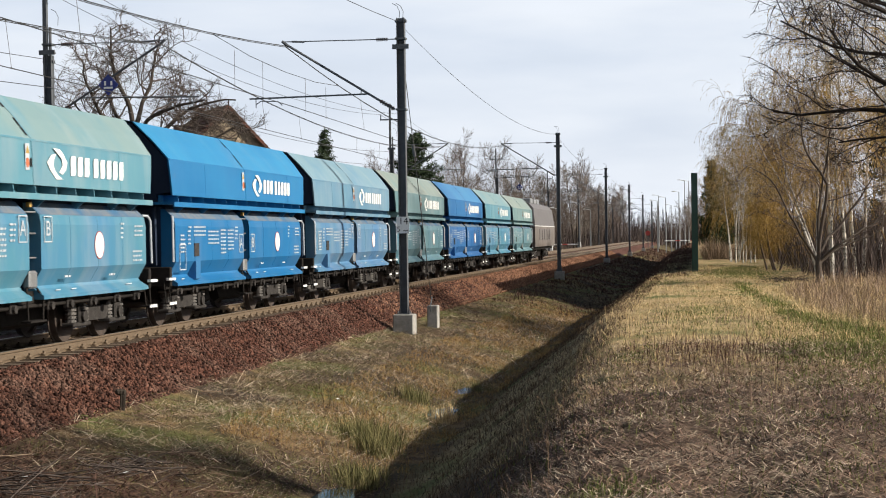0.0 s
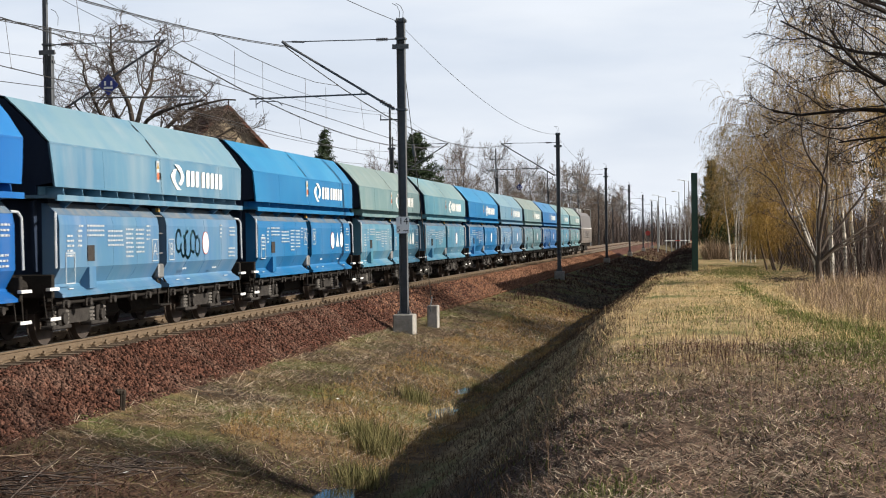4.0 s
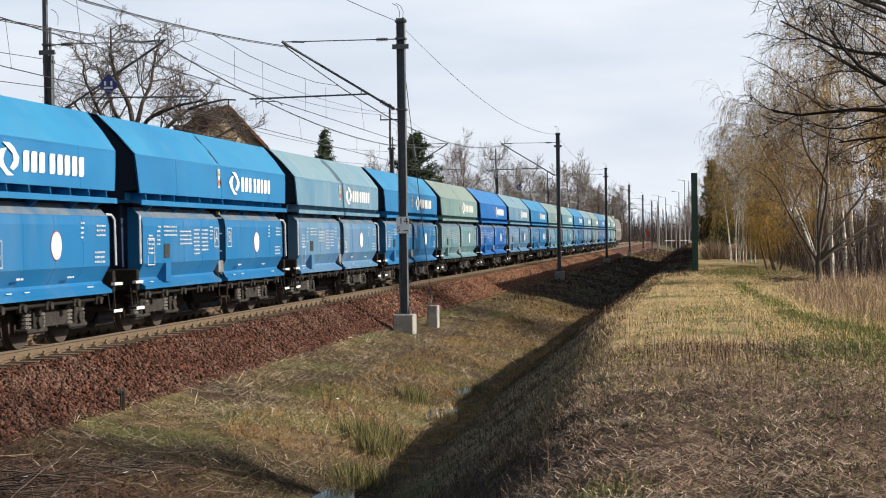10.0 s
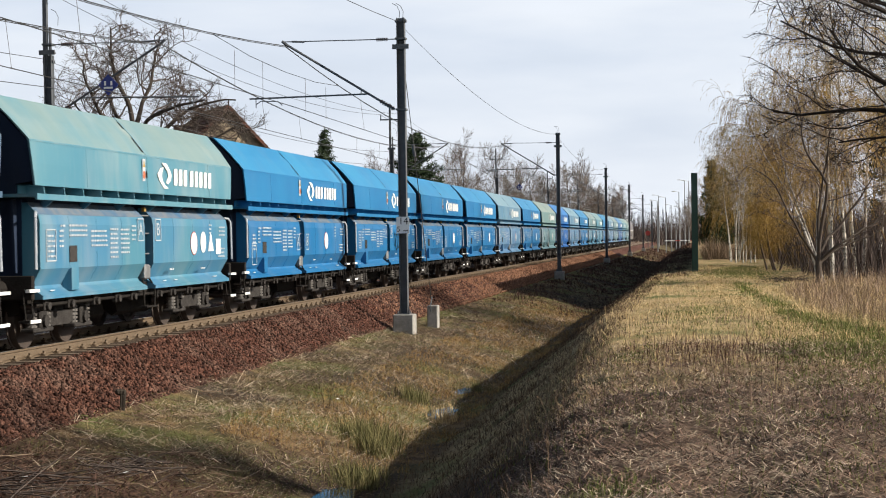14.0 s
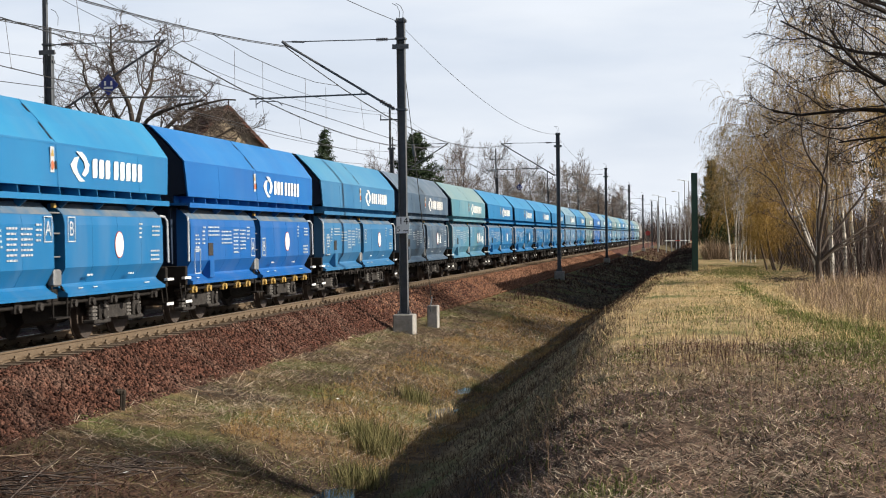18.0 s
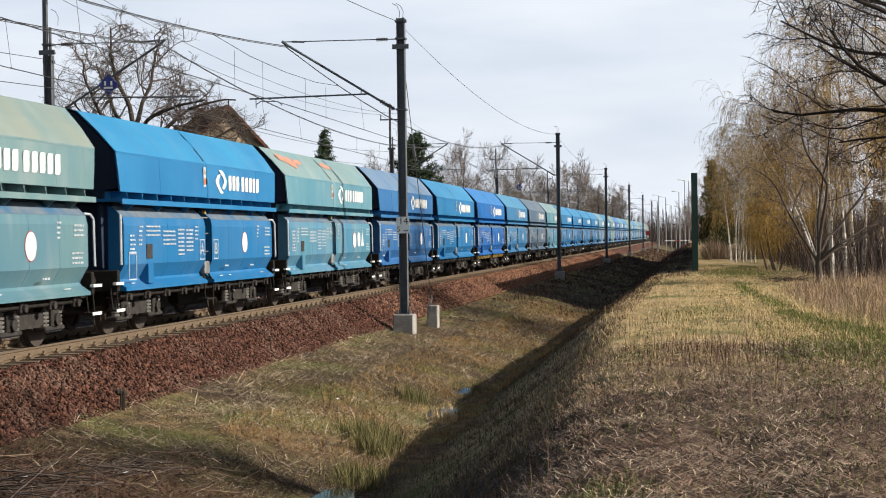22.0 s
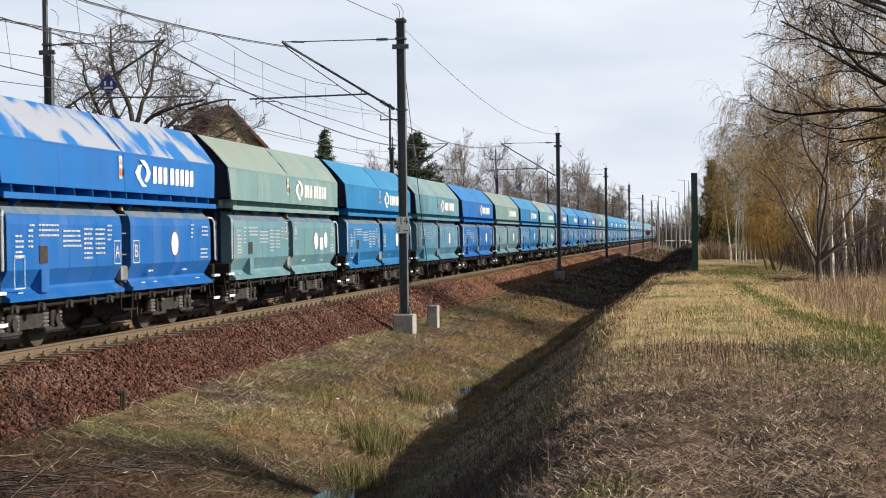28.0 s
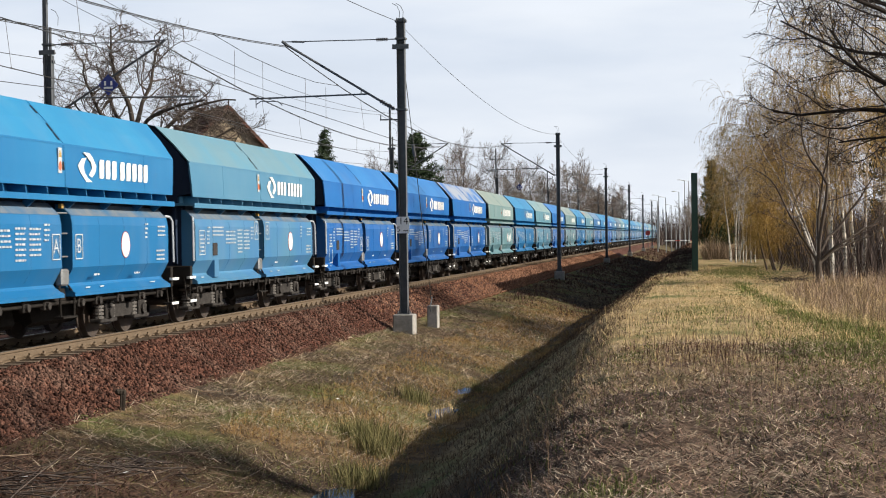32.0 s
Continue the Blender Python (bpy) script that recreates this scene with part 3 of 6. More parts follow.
        bent(bm, [(s * 1.36, -0.2, 1.05), (s * 1.42, -0.32, 0.88), (s * 1.42, -0.30, 0.52)], 0.02)
        bent(bm, [(s * 1.36, 0.2, 1.05), (s * 1.42, 0.32, 0.88), (s * 1.42, 0.30, 0.52)], 0.02)
        box(bm, s * 1.40 - 0.1, s * 1.40 + 0.08, -0.32, 0.32, 0.50, 0.53)
        part("side_step", bm, UNDER, w)
        bm = bmesh.new()
        box(bm, s * 1.30, s * 1.36, -0.05, 0.05, 2.38, 2.46)
        part("gap_plate", bm, YELLOW, w)
    # air tank and pipes
    bm = bmesh.new()
    tube(bm, (0.75, -5.0, 0.72), (0.75, -4.0, 0.72), 0.16, sides=10)
    part("air_tank", bm, UNDER, w)
    bm = bmesh.new()
    bent(bm, [(0.35, -5.6, 1.0), (0.45, -5.85, 0.85), (0.42, -5.98, 0.5), (0.2, -6.15, 0.55)], 0.028)
    part("brake_hose", bm, UNDER, w)
    # markings on the side that is seen
    for s in (1,):
        X1, X2 = s * 1.462, s * 1.438

        def flat(name, rects, x, material, label=""):
            bm = bmesh.new()
            for a, b, c, d in rects:
                a, b = (a, b) if s > 0 else (-a, -b)
                box(bm, min(x, x + s * 0.006), max(x, x + s * 0.006), min(a, b), max(a, b), c, d)
            return part(name, bm, material, w, label)

        def poly(name, pts, x, material, label="", hole=None):
            bm = bmesh.new()
            prism(bm, [(p if s > 0 else -p, q) for p, q in pts], "x", min(x, x + s * 0.006), max(x, x + s * 0.006))
            return part(name, bm, material, w, label)

        # operator's mark: two curved blades and a row of upright blocks
        poly("mark_blade", [(0.716, 3.374), (0.974, 3.374), (1.139, 3.304), (1.323, 3.154), (1.268, 3.031), (1.102, 2.943), (0.974, 2.978), (1.121, 3.101), (1.084, 3.207), (0.9, 3.295)], X1, WHITE, "white curved emblem blade")
        poly("mark_blade", [(0.458, 3.128), (0.642, 3.26), (0.845, 3.286), (0.753, 3.189), (0.716, 3.101), (0.771, 3.013), (0.918, 2.925), (1.121, 2.864), (0.845, 2.855), (0.698, 2.943), (0.569, 3.013)], X1, WHITE, "white curved emblem blade")
        bm = bmesh.new()
        prism(bm, [(0.0, 2.94), (0.17, 2.94), (0.22, 2.99), (0.22, 3.28), (0.05, 3.28), (0.0, 3.23)], "x", X1, X1 + 0.006)
        block = part("mark_block", bm, WHITE, w, "plain white block of the operator's mark")
        block.location.y = 1.48
        for y in (1.80, 2.12, 2.55, 2.88, 3.20, 3.52, 3.84):
            o = new("mark_block", block.data)
            o.parent, o.location = w, (0, y, 0)
            tagged(o, "plain white block of the operator's mark")
        # warning placards at the centre
        poly("placard", [(-0.42, 2.97), (-0.26, 2.97), (-0.26, 3.40), (-0.42, 3.40)], X1 - 0.003, LETTER, "worn pale placard strip")
        poly("placard", [(-0.41, 3.24), (-0.27, 3.24), (-0.34, 3.37)], X1 + 0.002, YELLOW, "small yellow warning triangle")
        poly("placard", [(-0.34 + 0.065 * math.cos(a * math.pi / 6), 3.09 + 0.08 * math.sin(a * math.pi / 6)) for a in range(12)], X1 + 0.002, ORANGE, "small orange disc")
        poly("disc", [(2.85 + 0.23 * math.cos(a * math.pi / 12), 1.74 + 0.25 * math.sin(a * math.pi / 12)) for a in range(24)], X2 - s * 0.002, RED, "red ring of the round sign")
        poly("disc", [(2.85 + 0.213 * math.cos(a * math.pi / 12), 1.74 + 0.234 * math.sin(a * math.pi / 12)) for a in range(24)], X2, WHITE, "round white sign")
        # lettered boxes A and B
        for ch, y in (("A", -0.50), ("B", 0.52)):
            flat("box_frame", [(y - 0.17, y - 0.15, 1.80, 2.24), (y + 0.15, y + 0.17, 1.80, 2.24), (y - 0.17, y + 0.17, 1.80, 1.82), (y - 0.17, y + 0.17, 2.22, 2.24)], X2, LETTER)
            bm = letters(ch, 0.36)
            bmesh.ops.transform(bm, matrix=Matrix.Translation((X2 + s * 0.005, y if s > 0 else -y, 2.02)) @ pose(0, 0, 0, 90, 0, 90 * s), verts=bm.verts)
            part("letter", bm, LETTER, w, "white capital letter " + ch)
        # data panels: small lines of writing as bars
        rows = []
        for y0, y1, z0, n in ((-5.05, -4.75, 1.55, 5), (-4.55, -4.38, 1.72, 4), (-4.5, -4.3, 1.98, 2), (-4.12, -3.30, 1.90, 3), (-3.1, -2.30, 1.72, 4), (-2.15, -1.75, 1.50, 7), (-1.6, -1.15, 1.58, 6), (-1.0, -0.78, 1.82, 4), (3.95, 4.12, 1.86, 4), (4.6, 5.1, 1.42, 3), (4.7, 5.15, 1.9, 3), (1.2, 1.5, 1.20, 1), (3.3, 3.6, 1.18, 1)):
            for k in range(n):
                at, i = y0, 0
                while at < y1 - 0.03:
                    ln = 0.05 + 0.10 * ((i * 53 + k * 29 + int(abs(y0) * 17)) % 7) / 7
                    rows.append((at, min(at + ln, y1), z0 + k * 0.085, z0 + k * 0.085 + 0.034))
                    at += ln + 0.035
                    i += 1
        tagged(flat("lettering", rows, X2, LETTER, "rows of small white lettering"), kind="stuff")
        flat("box_frame", [(-5.12, -5.1, 1.48, 2.02), (-4.72, -4.70, 1.48, 2.02), (-5.12, -4.70, 2.0, 2.02), (-5.12, -4.70, 1.48, 1.5)], X2, LETTER)
        flat("placard_holder", [(-4.12, -3.78, 1.46, 1.74)], X2, BOGIE, "brown card holder")
        bm = bmesh.new()
        prism(bm, [(1.30, 1.30), (1.47, 1.36), (1.47, 0.98), (1.30, 0.94)] if s > 0 else [(-1.30, 1.30), (-1.47, 1.36), (-1.47, 0.98), (-1.30, 0.94)], "y", -3.95 * s - 0.16, -3.95 * s + 0.16)
        part("pocket", bm, UNDER, w, "dark hand-lever pocket")
        flat("lettering_low", [(-4.9, -4.7, 0.985, 1.005), (0.9, 1.1, 0.985, 1.005), (1.6, 1.8, 0.985, 1.005), (4.3, 4.6, 0.985, 1.005)], s * 1.40, LETTER)
    bogie(w, -3.65)
    bogie(w, 3.65)
    return w


BLUE1 = dict(base=(0.007, 0.120, 0.285), faded=(0.012, 0.15, 0.325))          # bright sky blue
BLUE2 = dict(base=(0.015, 0.100, 0.265), faded=(0.024, 0.13, 0.29))          # deeper blue
BLUE3 = dict(base=(0.003, 0.088, 0.30), faded=(0.005, 0.112, 0.345))          # royal blue
GREY = dict(base=(0.065, 0.165, 0.26), faded=(0.10, 0.21, 0.29))           # greyed blue
DARK = dict(base=(0.045, 0.088, 0.14), faded=(0.065, 0.11, 0.165))           # dark slate
TEAL = dict(base=(0.058, 0.185, 0.25), faded=(0.09, 0.22, 0.27))           # pale teal
MOSS = dict(base=(0.09, 0.175, 0.195), faded=(0.125, 0.205, 0.21))          # grey green
SAGE = dict(base=(0.10, 0.195, 0.205), faded=(0.135, 0.22, 0.215))             # pale sage
SKY = dict(base=(0.052, 0.168, 0.275), faded=(0.072, 0.19, 0.285))         # sky blue
STEELBLUE = dict(base=(0.022, 0.128, 0.27), faded=(0.038, 0.155, 0.29))  # dulled mid blue
KINDS = {}
# Ends and cores: shade between the wagons put into the colour, with some grime.
SHADE_GRIME = paint("shaded_grimy_end_paint", (0.010, 0.022, 0.05), (0.015, 0.03, 0.06), dust=(0.02, 0.02, 0.02), dust_amount=0.5, rough=0.8)


def wagon_paints(key):
    if key not in KINDS:
        base = {"b1": BLUE1, "b2": BLUE2, "b3": BLUE3, "gr": GREY, "dk": DARK, "te": TEAL, "mo": MOSS, "sa": SAGE, "wh": BLUE3, "bg": BLUE2, "sk": SKY, "ms": MOSS, "b4": STEELBLUE}[key]
        worn = key in ("gr", "te", "mo", "sa", "dk", "ms")
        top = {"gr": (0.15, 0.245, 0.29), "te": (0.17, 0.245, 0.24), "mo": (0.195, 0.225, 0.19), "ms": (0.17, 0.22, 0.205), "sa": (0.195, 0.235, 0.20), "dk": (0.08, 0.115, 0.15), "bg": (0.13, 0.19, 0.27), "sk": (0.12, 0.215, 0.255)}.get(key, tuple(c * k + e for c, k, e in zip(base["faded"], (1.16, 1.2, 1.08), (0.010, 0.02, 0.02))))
        up = paint("hood_paint_" + key, **base, dust_amount=0.35 if worn else 0.04)
        if key == "wh":
            top = (0.36, 0.355, 0.345)
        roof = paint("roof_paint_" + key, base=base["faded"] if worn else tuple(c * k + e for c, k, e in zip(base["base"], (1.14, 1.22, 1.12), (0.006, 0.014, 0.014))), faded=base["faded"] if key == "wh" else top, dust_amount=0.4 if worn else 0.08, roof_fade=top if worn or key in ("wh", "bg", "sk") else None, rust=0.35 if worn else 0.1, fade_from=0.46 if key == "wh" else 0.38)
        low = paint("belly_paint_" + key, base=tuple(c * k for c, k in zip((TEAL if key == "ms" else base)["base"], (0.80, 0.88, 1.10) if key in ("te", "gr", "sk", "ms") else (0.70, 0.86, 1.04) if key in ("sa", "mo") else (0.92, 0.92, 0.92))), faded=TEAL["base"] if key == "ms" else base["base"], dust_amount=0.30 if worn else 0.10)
        KINDS[key] = (up, roof, low)
    return KINDS[key]


# paint of each wagon from the engine backwards
ORDER = ("sa te b2 mo gr b1 te ms b1 gr b3 sa b1 gr b1 b1 b1 b1 te dk b4 b3 b1 bg te b1 mo b3 te b1 sa wh b3 b3 sk b1 b1 b2").split()
NAMES = {"b1": "bright blue", "b4": "dulled mid-blue", "b2": "mid blue", "b3": "deep royal blue", "gr": "faded grey-blue", "dk": "dark slate-blue", "te": "faded teal", "mo": "grey-green", "sa": "pale sage-green", "wh": "royal blue, white-worn roof,", "bg": "blue, grey-roofed,", "sk": "sky-blue weathered", "ms": "grey-green hooded, blue-sided"}
WAGON = 12.54


def run(t):
    """Metres that the train has gone since the start."""
    return 10.942 * t + 0.01452 * t * t


TRAIN = []
SPRAY_A = mat("grey_spray_paint", (0.33, 0.32, 0.30), (0.16, 0.15, 0.15), rough=0.6, scale=6)
SPRAY_B = mat("pale_green_spray_paint", (0.30, 0.55, 0.52), (0.18, 0.42, 0.46), rough=0.6, scale=6)


SPRAY_C = mat("faded_orange_spray_paint", (0.50, 0.16, 0.09), (0.30, 0.24, 0.20), rough=0.7, scale=2.5, spread=0.35)


def more_signs(w, i):
    """White triangles, discs and a square beside the round sign on some wagons."""
    shapes = {7: "td", 8: "td", 18: "dts", 19: "t", 24: "dt", 30: "sd"}[i]
    for k, c in enumerate(shapes):
        y, z = 3.50 + 0.56 * k, 1.76 if c != "s" else 1.66
        if c == "d":
            pts = [(y + 0.2 * math.cos(a * math.pi / 8), z + 0.23 * math.sin(a * math.pi / 8)) for a in range(16)]
        elif c == "t":
            pts = [(y - 0.2, z - 0.2), (y + 0.2, z - 0.2), (y, z + 0.22)]
        else:
            pts = [(y - 0.17, z - 0.17), (y + 0.17, z - 0.17), (y + 0.17, z + 0.17), (y - 0.17, z + 0.17)]
        bm = bmesh.new()
        prism(bm, pts, "x", 1.438, 1.444)
        part("sign_plate", bm, WHITE, w, "plain white sign")


def spray(w, material, y0, label, seed):
    """Sprayed loops on the front hopper's side, unreadable."""
    rng = random.Random(seed)
    t = bmesh.new()
    y = y0
    for k in range(5):
        r = rng.uniform(0.16, 0.26)
        zc = 1.72 + rng.uniform(-0.08, 0.08)
        a0, a1 = rng.uniform(0, 3), rng.uniform(4.5, 6.2)
        pts = [(1.436, y + r * math.cos(a0 + a1 * i / 12), zc + 1.25 * r * math.sin(a0 + a1 * i / 12)) for i in range(13)]
        for p, q in zip(pts, pts[1:]):
            d = Vector(q) - Vector(p)
            n = Vector((0, -d.z, d.y)).normalized() * 0.035
            quad(t, Vector(p) - n, Vector(q) - n, Vector(q) + n, Vector(p) + n)
        y += r * 1.7
    bmesh.ops.solidify(t, geom=list(t.faces), thickness=0.004)
    part("sprayed_scrawl", t, material, w, label)



def roof_spray(w):
    """Faded orange overspray along the slope of a roof: ragged overlapping patches."""
    rng = random.Random(4)
    for y, s, ry, rs in ((-4.6, 0.66, 0.55, 0.16), (-3.9, 0.55, 0.6, 0.20), (-3.1, 0.60, 0.5, 0.12), (0.3, 0.66, 0.5, 0.14), (1.0, 0.62, 0.4, 0.10)):
        t, ring = bmesh.new(), []
        for k in range(18):
            a = 2 * math.pi * k / 18
            r = rng.uniform(0.6, 1.15)
            z = 3.484 + 0.75 * (s + rs * r * math.sin(a))
            ring.append(t.verts.new((max(1.43 - 0.787 * (z - 3.484), 1.13 - 0.946 * (z - 3.865)) + 0.010, y + ry * r * math.cos(a), z + 0.006)))
        t.faces.new(ring)
        part("sprayed_patch", t, SPRAY_C, w, "faded orange overspray on the roof")


def build_train():
    first = build_wagon()
    for i, key in enumerate(ORDER):
        w = first if i == 0 else copy_thing(first, Matrix())
        w["label"] = NAMES[key] + " covered bogie hopper wagon with white markings"
        up, roof, low = wagon_paints(key)
        drop = (0.0, -0.42, -0.16, -0.40, 0.0, -0.30)[(i * 7) % 6]
        for o in w.children:
            kind = o.name.split(".")[0]
            if kind in ("box_frame", "letter"):
                o.location.z += drop
            m = {"roof_panel": roof, "hopper_panel": low, "hopper_seam": low, "hopper_core": SHADE_GRIME, "hood_core": SHADE_GRIME, "end_wall": SHADE_GRIME, "end_rib": SHADE_GRIME, "bracket": low, "pocket": low}.get(kind)
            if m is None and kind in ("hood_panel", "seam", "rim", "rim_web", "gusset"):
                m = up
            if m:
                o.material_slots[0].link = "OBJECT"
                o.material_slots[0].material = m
        if i in (7, 8, 18, 19, 24, 30):
            more_signs(w, i)
        if i == 16:
            spray(w, SPRAY_A, 1.2, "grey sprayed scrawl", 3)
        if i == 9:
            spray(w, SPRAY_B, 1.0, "pale green sprayed scrawl", 8)
        if i == 21:                                         # this wagon's latches are painted yellow
            for o in w.children:
                if o.name.split(".")[0] == "latch":
                    o.material_slots[0].link = "OBJECT"
                    o.material_slots[0].material = YELLOW
        if i == 24:
            roof_spray(w)
        # local middle of the wagon along the line at the start
        TRAIN.append((w, 31.25 - WAGON / 2 + (6 - i) * WAGON))


build_train()


# ---- locomotive ----
LOCO = mat("loco_grey", (0.19, 0.165, 0.145), (0.13, 0.115, 0.105), rough=0.6, scale=2, third=(0.10, 0.075, 0.06), third_scale=0.7)
LOCO2 = mat("loco_dark_grey", (0.14, 0.13, 0.13), (0.10, 0.093, 0.092), rough=0.6, scale=2)
PANE = mat("cab_glass", (0.02, 0.025, 0.03), rough=0.08)


def build_loco():
    e = thing("locomotive", "grey-brown electric locomotive with a raised pantograph", "locomotive")
    half = 7.5
    bm = bmesh.new()
    lower = [(-1.48, 1.05), (1.48, 1.05), (1.50, 1.3), (1.50, 2.45), (-1.50, 2.45), (-1.50, 1.3)]
    prism(bm, lower, "y", -half, half)
    part("body_side", bm, LOCO, e)
    bm = bmesh.new()
    upper = [(-1.50, 2.45), (1.50, 2.45), (1.36, 3.65), (1.05, 4.0), (0.5, 4.12), (-0.5, 4.12), (-1.05, 4.0), (-1.36, 3.65)]
    prism(bm, upper, "y", 0, 0, lambda u, v, f: (half - 0.05 - (v - 2.45) * 0.30) * (1 if f else -1))
    part("upper_body", bm, LOCO2, e)
    bm = bmesh.new()
    for s in (-1, 1):
        box(bm, s * 1.505 - 0.01, s * 1.505 + 0.01, -half, half, 2.44, 2.49)
    box(bm, -1.5, 1.5, -half - 0.01, -half, 2.44, 2.49)
    part("stripe", bm, WHITE, e, "thin pale waist stripe")
    for s in (-1, 1):
        for f in (-1, 1):
            bm = bmesh.new()
            quad(bm, (s * 1.445, f * 6.1, 2.85), (s * 1.445, f * 6.75, 2.85), (s * 1.385, f * 6.75, 3.3), (s * 1.385, f * 6.1, 3.3))
            bmesh.ops.solidify(bm, geom=list(bm.faces), thickness=0.03)
            part("cab_window", bm, PANE, e)
        for k in range(5):
            bm = bmesh.new()
            box(bm, s * 1.50, s * 1.52, -4.4 + k * 1.8, -3.2 + k * 1.8, 1.5, 2.25)
            grille = part("grille", bm, LOCO2, e)
            for j in range(4):
                bm = bmesh.new()
                box(bm, s * 1.515, s * 1.54, -4.38 + k * 1.8, -3.22 + k * 1.8, 1.56 + j * 0.17, 1.63 + j * 0.17)
                part("slat", bm, LOCO, grille)
    for f in (-1, 1):
        for x in (-0.62, 0.62):
            bm = bmesh.new()
            quad(bm, (x - 0.5, f * (half - 0.16), 2.8), (x + 0.5, f * (half - 0.16), 2.8), (x + 0.46, f * (half - 0.30), 3.35), (x - 0.46, f * (half - 0.30), 3.35))
            bmesh.ops.solidify(bm, geom=list(bm.faces), thickness=0.04)
            part("windscreen", bm, PANE, e)
            bm = bmesh.new()
            tube(bm, (x * 1.6, f * (half - 0.02), 1.55), (x * 1.6, f * (half + 0.06), 1.55), 0.14, sides=12)
            part("headlight", bm, WHITE, e)
            bm = bmesh.new()
            tube(bm, (x * 1.41, f * half, 1.06), (x * 1.41, f * (half + 0.5), 1.06), 0.11)
            tube(bm, (x * 1.41, f * (half + 0.48), 1.06), (x * 1.41, f * (half + 0.55), 1.06), 0.23, sides=12)
            part("buffer", bm, UNDER, e)
    # roof gear and pantographs
    for y, z in ((-2.0, 4.25), (0.5, 4.2), (2.6, 4.25)):
        bm = bmesh.new()
        box(bm, -0.75, 0.75, y - 0.8, y + 0.8, 4.05, z + 0.18, 0.05)
        part("roof_box", bm, GALV, e)
    for y, up in ((-5.0, True), (5.0, False)):
        top = 5.82 if up else 4.35
        bm = bmesh.new()
        for s in (-1, 1):
            tube(bm, (s * 0.5, y - 0.8, 4.0), (s * 0.42, y + 1.0, (4.0 + top) / 2), 0.035, sides=6)
            tube(bm, (s * 0.42, y + 1.0, (4.0 + top) / 2), (s * 0.35, y, top), 0.03, sides=6)
            tube(bm, (s * 0.35, y, top), (s * 0.95, y, top - 0.02), 0.03, sides=6)
        box(bm, -0.55, 0.55, y - 0.9, y + 0.9, 4.08, 4.2)
        box(bm, -0.95, 0.95, y - 0.06, y + 0.06, top, top + 0.03)
        part("pantograph", bm, MAST, e, "raised pantograph" if up else "folded pantograph")
    bm = bmesh.new()
    box(bm, -1.3, 1.3, -half, half, 0.85, 1.05)
    box(bm, -1.0, 1.0, -1.2, 1.2, 0.35, 0.9, 0.05)
    part("underframe", bm, UNDER, e)
    bogie(e, -4.3)
    bogie(e, 4.3)
    return e


ENGINE = build_loco()
TRAIN.append((ENGINE, 31.25 + 6 * WAGON + 7.5 + 0.65))


# ---- overhead line ----
MAST_A, MAST_B = -8.76, -19.45
STATIONS = [48.2 + 56.3 * k for k in range(-1, 9)]


def h_beam(bm, cx, cy, z0, z1, w=0.24, t=0.022):
    """An upright rolled beam: two flanges and a web in one outline."""
    h, i = w / 2, w / 2 - t
    line = [(-h, -h), (-i, -h), (-i, -t / 2), (i, -t / 2), (i, -h), (h, -h), (h, h), (i, h), (i, t / 2), (-i, t / 2), (-i, h), (-h, h)]
    lo, hi = [[bm.verts.new((cx + x, cy + y, z)) for x, y in line] for z in (z0, z1)]
    k = len(line)
    for n in range(k):
        bm.faces.new((lo[n], lo[(n + 1) % k], hi[(n + 1) % k], hi[n]))
    bm.faces.new(lo[::-1])
    bm.faces.new(hi)


